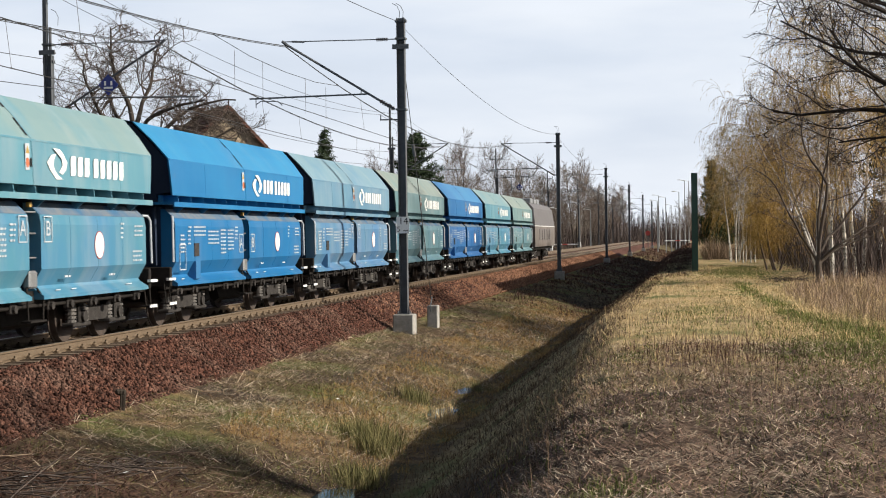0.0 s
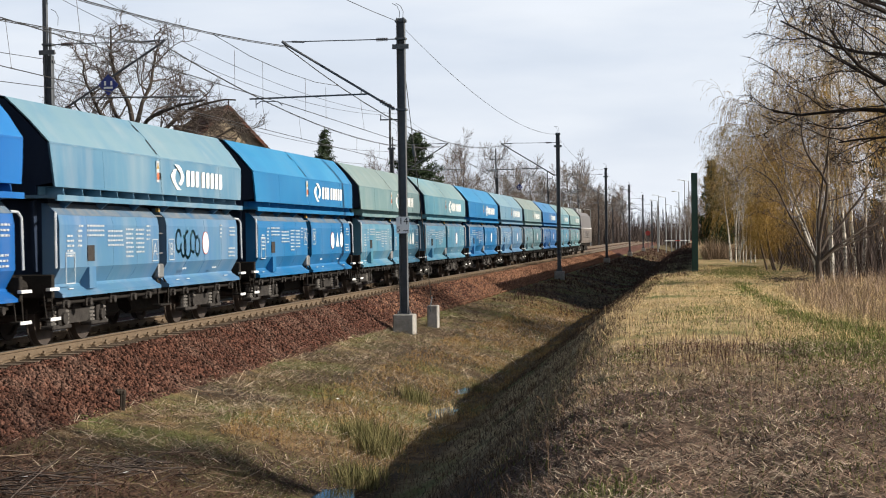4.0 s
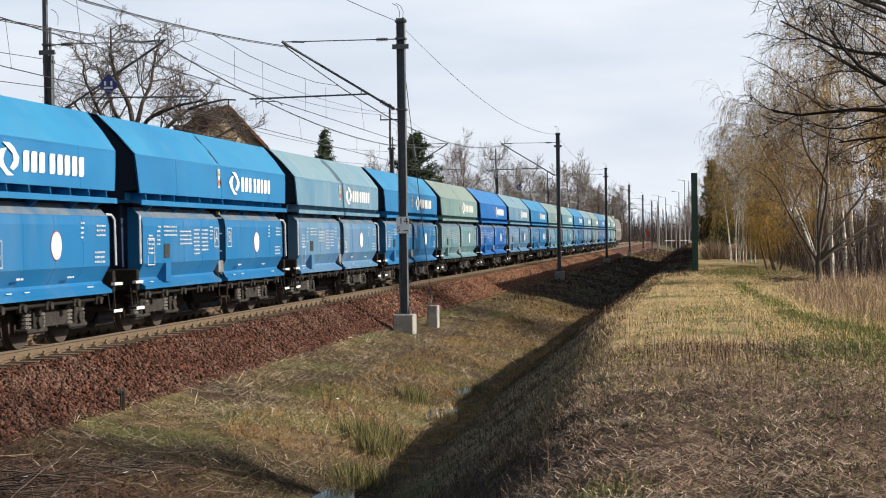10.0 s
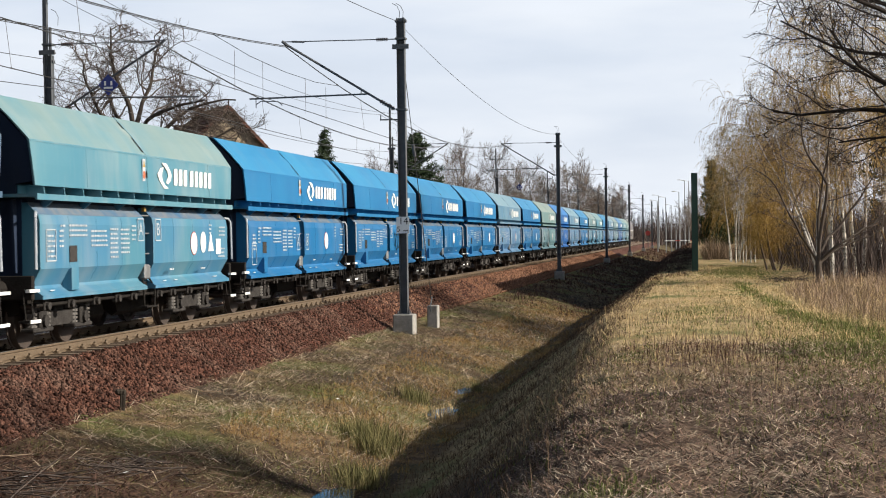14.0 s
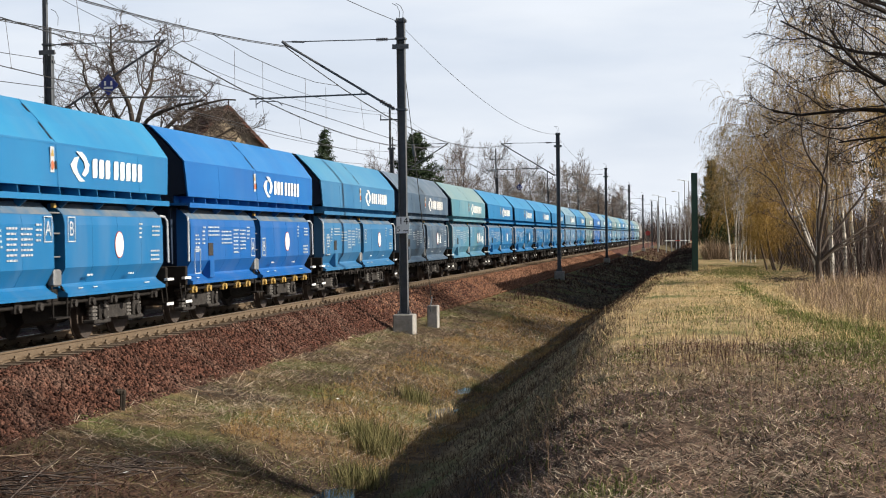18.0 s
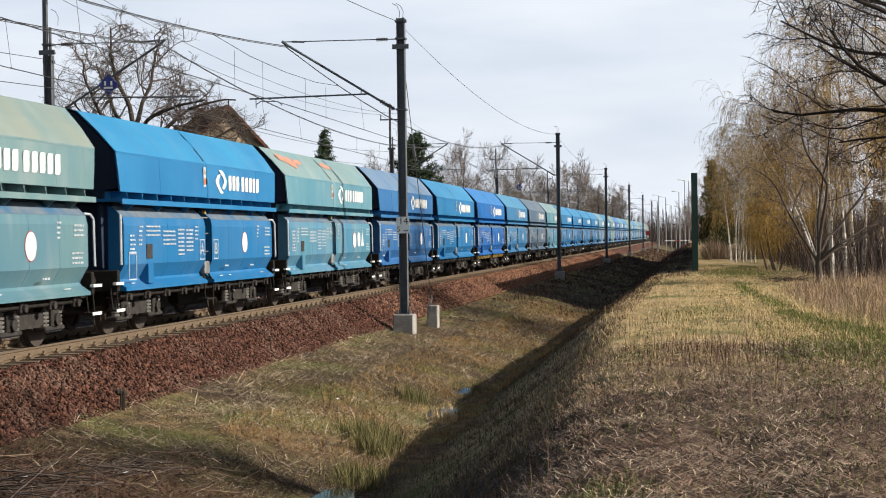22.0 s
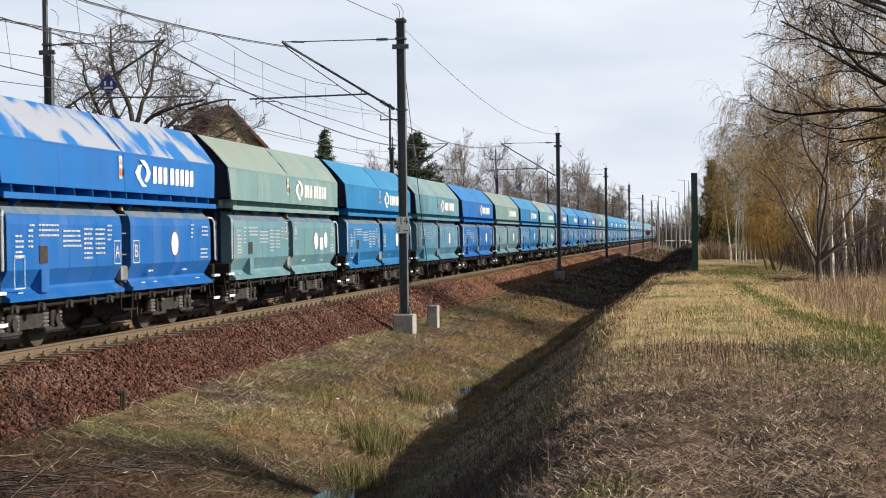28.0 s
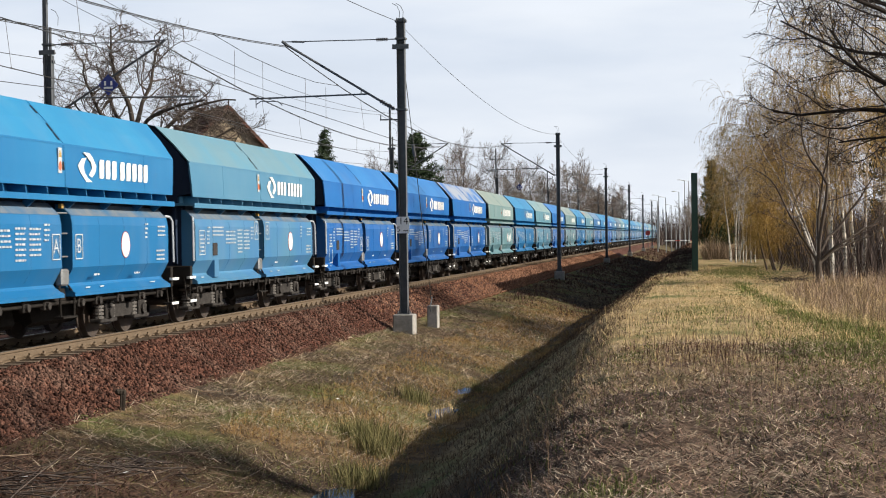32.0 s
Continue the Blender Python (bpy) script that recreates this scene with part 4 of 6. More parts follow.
def build_mast(side):
    """A steel mast at the origin; its cantilever reaches to side * x. side -1: track lies to the left."""
    m = thing("catenary_mast", "dark grey steel overhead line mast on a concrete footing, with cantilever", "mast", "overhead line masts")
    bm = bmesh.new()
    h_beam(bm, 0, 0, -0.5, 8.45 if side < 0 else 7.5)
    part("post", bm, MAST, m)
    if side > 0:                                          # the far masts carry a slim extension with a cross-arm
        bm = bmesh.new()
        box(bm, -0.16, -0.04, -0.07, 0.07, 6.9, 10.5)
        part("mast_extension", bm, MAST, m)
        bm = bmesh.new()
        box(bm, -0.75, 0.65, -0.05, 0.05, 9.42, 9.50)
        for x in (-0.7, 0.6):
            tube(bm, (x, 0, 9.45), (x, 0, 9.8), 0.035, sides=7)
        part("cross_arm", bm, MAST, m)
        bm = bmesh.new()
        tube(bm, (0.05, 0, 7.5), (0.05, 0, 8.35), 0.05, sides=8)
        part("insulator_pole", bm, MAST, m)
    bm = bmesh.new()
    box(bm, -0.19, 0.19, -0.19, 0.19, -0.52, -0.49)
    for sx in (-1, 1):
        for sy in (-1, 1):
            tube(bm, (sx * 0.16, sy * 0.16, -0.5), (sx * 0.16, sy * 0.16, -0.42), 0.025, sides=6)
        prism(bm, [(sx * 0.12, -0.49), (sx * 0.19, -0.49), (sx * 0.12, -0.25)], "y", -0.012, 0.012)
    part("base_plate", bm, MAST, m)
    bm = bmesh.new()
    box(bm, -0.30, 0.32, -0.32, 0.32, -1.6, -0.52, 0.025)
    part("footing", bm, CONCRETE, m, "pale weathered concrete footing")
    for z in (7.58, 5.68, 7.82):
        bm = bmesh.new()
        box(bm, -0.16, 0.16, -0.16, 0.16, z - 0.03, z + 0.03)
        if z == 7.58:
            box(bm, -0.24, 0.26, -0.19, -0.13, z - 0.08, z + 0.06)
        part("collar", bm, MAST, m)
    s = side
    bm = bmesh.new()
    tube(bm, (s * 0.12, 0, 7.82), (s * 3.62, 0, 7.84), 0.016)
    part("tie_rod", bm, MAST, m)
    bm = bmesh.new()
    tube(bm, (s * 0.22, 0, 5.69), (s * 3.58, 0, 7.76), 0.036)
    tube(bm, (s * 3.50, 0, 7.70), (s * 3.70, 0, 7.86), 0.045)
    tube(bm, (s * 3.0, 0, 7.82), (s * 3.40, 0, 7.84), 0.03)
    part("cantilever_tube", bm, MAST, m)
    bm = bmesh.new()
    for k in range(6):
        tube(bm, (s * (0.26 + k * 0.07), 0, 5.715 + k * 0.043), (s * (0.29 + k * 0.07), 0, 5.735 + k * 0.043), 0.065, sides=9)
    part("insulator", bm, INSUL, m, "brown ribbed insulator")
    bm = bmesh.new()
    for k in range(6):
        tube(bm, (s * (0.42 + k * 0.06), 0, 7.82), (s * (0.45 + k * 0.06), 0, 7.82), 0.055, sides=9)
    part("insulator", bm, INSUL, m, "brown ribbed insulator")
    bm = bmesh.new()
    tube(bm, (s * 1.06, 0, 6.18), (s * 4.75, 0, 6.12), 0.026)
    tube(bm, (s * 1.25, 0, 6.18), (s * 1.25, 0, 6.36), 0.014)
    part("registration_tube", bm, MAST, m)
    bm = bmesh.new()
    bent(bm, [(s * 4.55, 0, 6.12), (s * 4.55, 0, 5.84)], 0.014)
    bent(bm, [(s * 4.55, 0, 5.94), (s * 4.4, 0, 6.04), (s * 3.85, 0, 6.02), (s * 3.72, 0, 5.90)], 0.014)
    part("steady_arm", bm, MAST, m)
    bm = bmesh.new()
    for d in (-0.05, 0.06) if side < 0 else (0.3,):
        bent(bm, [(d, 0, 8.4), (d + 0.02, 0, 8.65), (d - 0.06, 0, 8.82), (d - 0.2, 0, 8.9)], 0.009, 5)
    part("horn_gap", bm, MAST, m)
    bm = bmesh.new()
    bent(bm, [(0.13, -0.1, -0.5), (0.16, -0.3, -0.6), (0.10, -0.33, -1.2)], 0.012, 5)
    part("earth_cable", bm, GALV, m)
    bm = bmesh.new()
    zb = 8.36 if side < 0 else 7.3
    box(bm, -0.17, 0.17, -0.08, 0.08, zb - 0.04, zb + 0.04)
    part("bracket", bm, MAST, m)
    return m


def build_masts():
    a = build_mast(-1)
    b = build_mast(1)
    a.matrix_basis, b.matrix_basis = pose(MAST_A, STATIONS[1], 0), pose(MAST_B, STATIONS[1] - 1.3, 0)
    for k, y in enumerate(STATIONS):
        if k != 1:
            copy_thing(a, pose(MAST_A, y, 0.0))
            copy_thing(b, pose(MAST_B, y - 1.3, 0.0))


build_masts()


def build_mast_sign():
    """The kilometre board on the second mast."""
    bm = bmesh.new()
    box(bm, -0.195, 0.195, -0.012, 0.0, -0.25, 0.25, 0.0)
    y = STATIONS[1] - 0.16
    s = tagged(new("kilometre_board"), "white kilometre board with black figures on a mast", "sign")
    s.matrix_basis = pose(-8.745, y, 2.18)
    part("board", bm, WHITE, s)
    for text, size, x, z in (("14", 0.30, 0.02, 0.11), ("5", 0.22, -0.13, -0.13)):
        bm = letters(text, size)
        bmesh.ops.transform(bm, matrix=Matrix.Translation((x, -0.0155, z)) @ pose(0, 0, 0, 90), verts=bm.verts)
        part("figure", bm, BLACK, s, "black figure")
    bm = bmesh.new()
    for k in range(4):
        box(bm, 0.02 + k * 0.035, 0.045 + k * 0.035, -0.016, -0.012, -0.19, -0.15)
    part("small_writing", bm, BLACK, s)
    bm = bmesh.new()
    box(bm, -0.13, 0.13, 0.0, 0.05, -0.16, -0.12)
    box(bm, -0.13, 0.13, 0.0, 0.05, 0.12, 0.16)
    part("clamp", bm, GALV, s)


build_mast_sign()


def wire(bm, pts, r, sides=4):
    """One unbroken wire through the points."""
    rings = []
    for p in pts:
        p = Vector(p)
        rings.append([bm.verts.new(p + Vector((r * math.cos(2 * math.pi * i / sides), 0, r * math.sin(2 * math.pi * i / sides)))) for i in range(sides)])
    for a, b in zip(rings, rings[1:]):
        for i in range(sides):
            j = (i + 1) % sides
            bm.faces.new((a[i], a[j], b[j], b[i]))


def sag_line(x, z, sag, shift, n=14):
    """Points of a wire that hangs from station to station."""
    pts = []
    for y0, y1 in zip(STATIONS, STATIONS[1:]):
        pts += [Vector((x, y0 + shift + (y1 - y0) * k / n, z - sag * 4 * (k / n) * (1 - k / n))) for k in range(n)]
    return pts


def build_catenary(centre, mast_x, side, shift, name_label):
    c = thing("catenary", name_label, "overhead line", "overhead lines")
    c.matrix_basis = pose(centre, 0, 0)
    mess, cont = bmesh.new(), bmesh.new()
    xm = mast_x + side * 3.62 - centre
    wire(mess, sag_line(xm, 7.72, 1.15, shift), 0.013)
    wire(mess, sag_line(xm + 0.03, 7.68, 1.15, shift), 0.010)
    if side < 0:                                            # stitch wires slung under each support
        for y in STATIONS[:5]:
            bm = bmesh.new()
            wire(bm, [(xm, y + d, z) for d, z in ((-7.5, 7.17), (-4, 6.98), (0, 6.92), (4, 6.98), (7.5, 7.17))], 0.010)
            for d in (-5.5, -2.6, 2.6, 5.5):
                tube(bm, (xm, y + d, 6.97), (xm, y + d, 5.86), 0.006, sides=4, caps=False)
            part("stitch_wire", bm, WIRE, c)
    ends = [Vector((xm + (0.22 if k % 2 else -0.22), y + shift, 5.86)) for k, y in enumerate(STATIONS)]
    wire(cont, ends, 0.012)
    for k in range(4):
        for j in range(1, 10) if side > 0 else range(2, 9):
            f = j / 10
            p = ends[k].lerp(ends[k + 1], f)
            bm = bmesh.new()
            tube(bm, (xm, p.y, 7.72 - 1.15 * 4 * f * (1 - f)), p, 0.006, sides=4, caps=False)
            tube(bm, p + Vector((0, -0.05, 0)), p + Vector((0, 0.05, 0)), 0.02, sides=5)
            part("dropper", bm, WIRE, c)
    part("messenger_wire", mess, WIRE, c)
    part("contact_wire", cont, WIRE, c)


build_catenary(TRACK_A, MAST_A, -1, 0.0, "copper catenary and contact wire over the near track")
build_catenary(TRACK_B, MAST_B, 1, -1.3, "copper catenary and contact wire over the far track")


def build_feeders():
    for x, z, sag, shift, lab in ((MAST_A - 0.12, 8.36, 0.85, 0, "thin sagging feeder wire along the near mast tops"), (MAST_B + 0.6, 9.8, 0.9, -1.3, "thin sagging feeder wire along the far masts"), (MAST_B - 0.7, 9.8, 0.9, -1.3, "thin sagging feeder wire along the far masts"),
                                  (MAST_B - 0.2, 7.4, 0.7, -1.3, "thin earth wire along the far masts"), (MAST_B + 0.15, 6.5, 0.6, -1.3, "thin feeder wire low on the far masts")):
        bm = bmesh.new()
        wire(bm, sag_line(x, z, sag, shift), 0.010)
        tagged(part("feeder_wire", bm, WIRE), lab, "wire", "feeder wires")


build_feeders()


def build_guy():
    g = thing("guy_anchor", "pale concrete anchor block with a stay wire to the mast", "anchor block")
    g.matrix_basis = pose(-8.40, 51.5, -0.42)
    bm = bmesh.new()
    box(bm, -0.18, 0.16, -0.22, 0.22, -1.0, 0.02, 0.025)
    part("block", bm, CONCRETE, g)
    bm = bmesh.new()
    tube(bm, (-0.05, 0, 0.0), (-0.34, -3.2, 7.9), 0.012, sides=5)
    part("stay_wire", bm, WIRE, g)
    bm = bmesh.new()
    bent(bm, [(-0.05, -0.24, -0.18), (-0.06, -0.26, 0.0), (-0.05, 0, 0.3)], 0.02)
    tube(bm, (-0.23, -1.9, 4.75), (-0.245, -2.05, 5.1), 0.05)
    part("turnbuckle", bm, MAST, g)


build_guy()


def build_diamond(y, z, x):
    d = tagged(new("line_sign"), "blue diamond-shaped line sign with white marks, hung on the overhead line", "sign", "blue line signs")
    d.matrix_basis = pose(x, y, z)
    bm = bmesh.new()
    prism(bm, [(-0.32, 0), (0, -0.32), (0.32, 0), (0, 0.32)], "y", -0.01, 0.01)
    part("plate", bm, BLUESIGN, d)
    bm = bmesh.new()
    for a, b, c, e in ((-0.13, -0.07, -0.02, 0.11), (0.07, 0.13, -0.02, 0.11), (-0.14, 0.14, -0.12, -0.06)):
        box(bm, a, b, -0.016, -0.011, c, e)
    part("mark", bm, WHITE, d)
    bm = bmesh.new()
    tube(bm, (0, 0.02, -0.30), (0, 0.02, 0.75), 0.012, sides=5)
    part("hanger", bm, MAST, d)


build_diamond(46.6, 6.52, -17.45)
build_diamond(159.3, 6.62, -17.2)


# ---- plants: bare trees grown branch by branch ----
def fast(name, verts, tris, material, parent=None, smooth=False):
    """A mesh of triangles from arrays."""
    verts, tris = np.asarray(verts, np.float32), np.asarray(tris, np.int32)
    me = bpy.data.meshes.new(name)
    me.vertices.add(len(verts))
    me.vertices.foreach_set("co", verts.ravel())
    me.loops.add(tris.size)
    me.loops.foreach_set("vertex_index", tris.ravel())
    me.polygons.add(len(tris))
    me.polygons.foreach_set("loop_start", np.arange(0, tris.size, 3, dtype=np.int32))
    if smooth:
        me.polygons.foreach_set("use_smooth", np.ones(len(tris), bool))
    me.update(calc_edges=True)
    me.materials.append(material)
    ob = new(name, me)
    if parent is not None:
        ob.parent = parent
    return ob


class Tubes:
    """Collects tapered round branches into one mesh."""

    def __init__(self):
        self.v, self.f, self.n = [], [], 0

    def add(self, pts, radii, sides):
        pts = np.asarray(pts)
        k = len(pts)
        d = np.empty_like(pts)
        d[1:-1], d[0], d[-1] = pts[2:] - pts[:-2], pts[1] - pts[0], pts[-1] - pts[-2]
        d /= np.sqrt((d * d).sum(1))[:, None] + 1e-9
        ref = (0.31, 0.17, 0.94) if abs(d[0, 2]) < 0.8 else (0.9, 0.35, 0.1)
        u = np.stack([d[:, 1] * ref[2] - d[:, 2] * ref[1], d[:, 2] * ref[0] - d[:, 0] * ref[2], d[:, 0] * ref[1] - d[:, 1] * ref[0]], 1)
        u /= np.sqrt((u * u).sum(1))[:, None] + 1e-9
        w = np.stack([d[:, 1] * u[:, 2] - d[:, 2] * u[:, 1], d[:, 2] * u[:, 0] - d[:, 0] * u[:, 2], d[:, 0] * u[:, 1] - d[:, 1] * u[:, 0]], 1)
        a = np.arange(sides) * 2 * np.pi / sides
        ring = pts[:, None, :] + np.asarray(radii)[:, None, None] * (u[:, None, :] * np.cos(a)[None, :, None] + w[:, None, :] * np.sin(a)[None, :, None])
        i = np.arange(k - 1)[:, None] * sides
        j = np.arange(sides)[None, :]
        j2 = (j + 1) % sides
        q = np.stack([i + j, i + j2, i + sides + j2, i + sides + j], -1).reshape(-1, 4) + self.n
        self.v.append(ring.reshape(-1, 3))
        self.f.append(np.concatenate([q[:, [0, 1, 2]], q[:, [0, 2, 3]]]))
        self.n += k * sides

    def mesh(self, name, material, parent):
        return fast(name, np.concatenate(self.v), np.concatenate(self.f), material, parent, True)


def grow(rng, start, way, length, radius, level, spec, tubes, tips):
    """One branch and all that springs from it."""
    s = spec[level]
    n = s["segs"]
    pts, p, d = [np.array(start)], np.array(start, float), np.array(way, float)
    step = length / n
    for k in range(n):
        d = d + rng.normal(0, s["wiggle"], 3)
        d[2] += s["lift"]
        d /= math.sqrt(d[0] * d[0] + d[1] * d[1] + d[2] * d[2])
        p = p + d * step
        pts.append(p)
    radii = radius * (1 - (1 - s["taper"]) * np.linspace(0, 1, n + 1) ** s.get("curve", 1.0))
    tubes[min(level, len(tubes) - 1)].add(pts, radii, s["sides"])
    if level + 1 >= len(spec):
        tips.append((pts[-1], d))
        return
    c = spec[level + 1]
    pts = np.array(pts)
    count = s["kids"] if length > 0 else 0
    count = int(round(count * rng.uniform(0.8, 1.2)))
    for k in range(count):
        f = s["from"] + (1 - s["from"]) * (k + rng.uniform(0, 1)) / count
        x = f * n
        i = min(int(x), n - 1)
        base = pts[i] + (pts[i + 1] - pts[i]) * (x - i)
        axis = pts[i + 1] - pts[i]
        axis /= np.linalg.norm(axis)
        side = np.array(Vector(axis).cross(Vector(rng.normal(0, 1, 3))).normalized())
        a = radians(rng.uniform(*c["angle"]))
        way2 = axis * math.cos(a) + side * math.sin(a)
        r = radius * (1 - (1 - s["taper"]) * f)
        grow(rng, base, way2, length * rng.uniform(*c["ratio"]) * (1.15 - 0.55 * f * s.get("short", 1.0)), max(r * rng.uniform(*c["thick"]), c["least"]), level + 1, spec, tubes, tips)


def level(segs, wiggle, lift, taper, sides, kids=0, start=0.3, angle=(30, 60), ratio=(0.4, 0.7), thick=(0.4, 0.6), least=0.006, **more):
    return dict(segs=segs, wiggle=wiggle, lift=lift, taper=taper, sides=sides, kids=kids, angle=angle, ratio=ratio, thick=thick, least=least, **{"from": start}, **more)


BARK = mat("dark_bark", (0.055, 0.044, 0.034), (0.03, 0.025, 0.02), rough=0.95, scale=9, bump=0.6, bump_scale=20, streak=(1, 1, 0.25))
OAKBARK = mat("oak_bark", (0.085, 0.068, 0.055), (0.045, 0.037, 0.031), rough=0.95, scale=9, bump=0.6, bump_scale=20)
OAKTWIG = mat("oak_twig", (0.12, 0.095, 0.08), (0.07, 0.056, 0.048), rough=0.95, scale=5)
# Overhanging boughs: near-black, their shaded sides put into the bark colour.
NEARBARK = mat("shaded_dark_bark", (0.034, 0.027, 0.023), (0.02, 0.016, 0.014), rough=0.9, scale=12, bump=0.5, bump_scale=25)
MAPLEBARK = mat("maple_bark", (0.105, 0.084, 0.068), (0.055, 0.045, 0.038), rough=0.95, scale=12, bump=0.5, bump_scale=25)
TWIG = mat("brown_twig", (0.13, 0.098, 0.08), (0.08, 0.061, 0.052), rough=0.9, scale=5)
GREYTWIG = mat("grey_twig", (0.19, 0.155, 0.125), (0.12, 0.097, 0.08), rough=0.9, scale=5)
BIRCH = mat("birch_bark", (0.62, 0.59, 0.53), (0.40, 0.37, 0.32), rough=0.8, scale=5, third=(0.045, 0.04, 0.035), third_scale=3.2, streak=(1, 1, 2.2), bump=0.2)
BIRCHTWIG = mat("birch_twig", (0.29, 0.235, 0.155), (0.19, 0.15, 0.105), rough=0.9, scale=0.6)
CATKIN = mat("yellow_catkin", (0.42, 0.29, 0.07), (0.30, 0.20, 0.05), rough=0.9, scale=3, per_island=0.3)
WILLOW = mat("willow_shoots", (0.40, 0.25, 0.07), (0.27, 0.175, 0.055), rough=0.9, scale=3)
NEEDLE = mat("pine_needles", (0.05, 0.072, 0.034), (0.03, 0.045, 0.024), rough=0.85, scale=2, per_island=0.4)
PINEBARK = mat("pine_bark", (0.085, 0.058, 0.042), (0.05, 0.036, 0.028), rough=0.95, scale=8, bump=0.5)


def bare_tree(name, label, seed, spec, height, radius, bark, twig, stems=1, spread=0.0, group="", fork=2):
    rng = np.random.default_rng(seed)
    t = thing(name, label, "tree", group)
    thick, thin, tips = Tubes(), Tubes(), []
    for k in range(stems):
        a = rng.uniform(0, 2 * math.pi)
        way = np.array((math.cos(a) * spread, math.sin(a) * spread, 1.0))
        way /= np.linalg.norm(way)
        grow(rng, (0.12 * k * math.cos(a), 0.12 * k * math.sin(a), -0.15), way, height * rng.uniform(0.85, 1.0), radius * rng.uniform(0.8, 1.0), 0, spec, [thick] * fork + [thin], tips)
        if stems > 1:                                     # each stem is a part
            thick.mesh("stem", bark, t)
            thick = Tubes()
    if stems == 1:
        thick.mesh("trunk", bark, t)
    thin.mesh("crown", twig, t)
    return t, tips


OAK_L = [level(12, 0.15, 0.02, 0.28, 7, kids=8, start=0.30),
         level(9, 0.25, 0.03, 0.30, 5, kids=7, start=0.15, angle=(32, 75), ratio=(0.34, 0.62), thick=(0.42, 0.6), least=0.05, short=0.7),
         level(6, 0.26, 0.02, 0.35, 4, kids=5, start=0.12, angle=(30, 65), ratio=(0.36, 0.6), thick=(0.42, 0.58), least=0.026),
         level(4, 0.24, 0.02, 0.4, 3, kids=4, start=0.1, angle=(25, 60), ratio=(0.40, 0.66), thick=(0.45, 0.6), least=0.015),
         level(3, 0.2, 0.01, 0.5, 3, angle=(25, 60), ratio=(0.45, 0.7), thick=(0.5, 0.7), least=0.009)]
HANG_L = [level(10, 0.10, 0.012, 0.25, 6, kids=10, start=0.15),
          level(7, 0.13, 0.02, 0.3, 4, kids=7, start=0.12, angle=(22, 55), ratio=(0.26, 0.52), thick=(0.35, 0.55), least=0.013, short=0.8),
          level(5, 0.15, 0.01, 0.35, 3, kids=5, start=0.1, angle=(25, 60), ratio=(0.3, 0.55), thick=(0.45, 0.6), least=0.008),
          level(3, 0.16, 0.0, 0.5, 3, angle=(25, 60), ratio=(0.35, 0.6), thick=(0.5, 0.7), least=0.005)]
MAPLE_L = [level(12, 0.19, 0.03, 0.2, 6, kids=9, start=0.25),
           level(7, 0.17, 0.03, 0.3, 4, kids=6, start=0.15, angle=(28, 62), ratio=(0.28, 0.5), thick=(0.4, 0.55), least=0.016, short=0.8),
           level(4, 0.17, 0.02, 0.4, 3, kids=5, start=0.1, angle=(25, 60), ratio=(0.35, 0.6), thick=(0.45, 0.6), least=0.010),
           level(3, 0.16, 0.0, 0.5, 3, angle=(20, 60), ratio=(0.4, 0.7), thick=(0.5, 0.7), least=0.007)]
BIRCH_T = [level(12, 0.035, 0.03, 0.15, 7, kids=17, start=0.32),
           level(5, 0.09, 0.02, 0.25, 3, kids=6, start=0.15, angle=(22, 50), ratio=(0.18, 0.34), thick=(0.2, 0.36), least=0.014),
           level(4, 0.10, -0.12, 0.4, 3, kids=6, start=0.15, angle=(25, 60), ratio=(0.4, 0.7), thick=(0.4, 0.6), least=0.008),
           level(4, 0.08, -0.28, 0.5, 3, angle=(20, 60), ratio=(0.5, 1.1), thick=(0.5, 0.7), least=0.006)]
WOOD_T = [level(8, 0.05, 0.03, 0.2, 5, kids=18, start=0.22),
          level(5, 0.09, 0.07, 0.3, 3, kids=8, start=0.15, angle=(22, 55), ratio=(0.28, 0.5), thick=(0.3, 0.5), least=0.024),
          level(3, 0.10, 0.06, 0.4, 3, kids=7, start=0.1, angle=(20, 50), ratio=(0.35, 0.6), thick=(0.4, 0.6), least=0.015),
          level(2, 0.12, 0.04, 0.5, 3, angle=(18, 50), ratio=(0.4, 0.7), thick=(0.5, 0.7), least=0.012)]
WEEP_T = [level(12, 0.05, 0.03, 0.2, 6, kids=18, start=0.3),
          level(6, 0.10, 0.00, 0.25, 3, kids=9, start=0.2, angle=(30, 60), ratio=(0.22, 0.42), thick=(0.25, 0.4), least=0.012),
          level(6, 0.07, -0.30, 0.4, 3, kids=5, start=0.1, angle=(20, 60), ratio=(0.6, 1.1), thick=(0.4, 0.6), least=0.008),
          level(4, 0.06, -0.45, 0.5, 3, angle=(15, 50), ratio=(0.4, 0.8), thick=(0.5, 0.7), least=0.007)]


def limbed_tree(name, label, seed, bole, limbs, spec, bark, twig, group="", fork=1):
    """A tree with a given bole, (place, radius) upwards, and main limbs (height on the bole, way, length, radius)."""
    rng = np.random.default_rng(seed)
    t = thing(name, label, "tree", group)
    bole_mesh, thin, tips = Tubes(), Tubes(), []
    pts = np.array([p for p, r in bole], float)
    bole_mesh.add(pts, [r for p, r in bole], 9)
    bole_mesh.mesh("trunk", bark, t)
    for z, way, length, radius in limbs:
        at = [np.interp(z, pts[:, 2], pts[:, k]) for k in (0, 1)]
        limb = Tubes()
        grow(rng, (at[0], at[1], z), np.array(way) / np.linalg.norm(way), length, radius, 0, spec, [limb] * fork + [thin], tips)
        limb.mesh("limb", bark, t)
    thin.mesh("crown", twig, t)
    return t


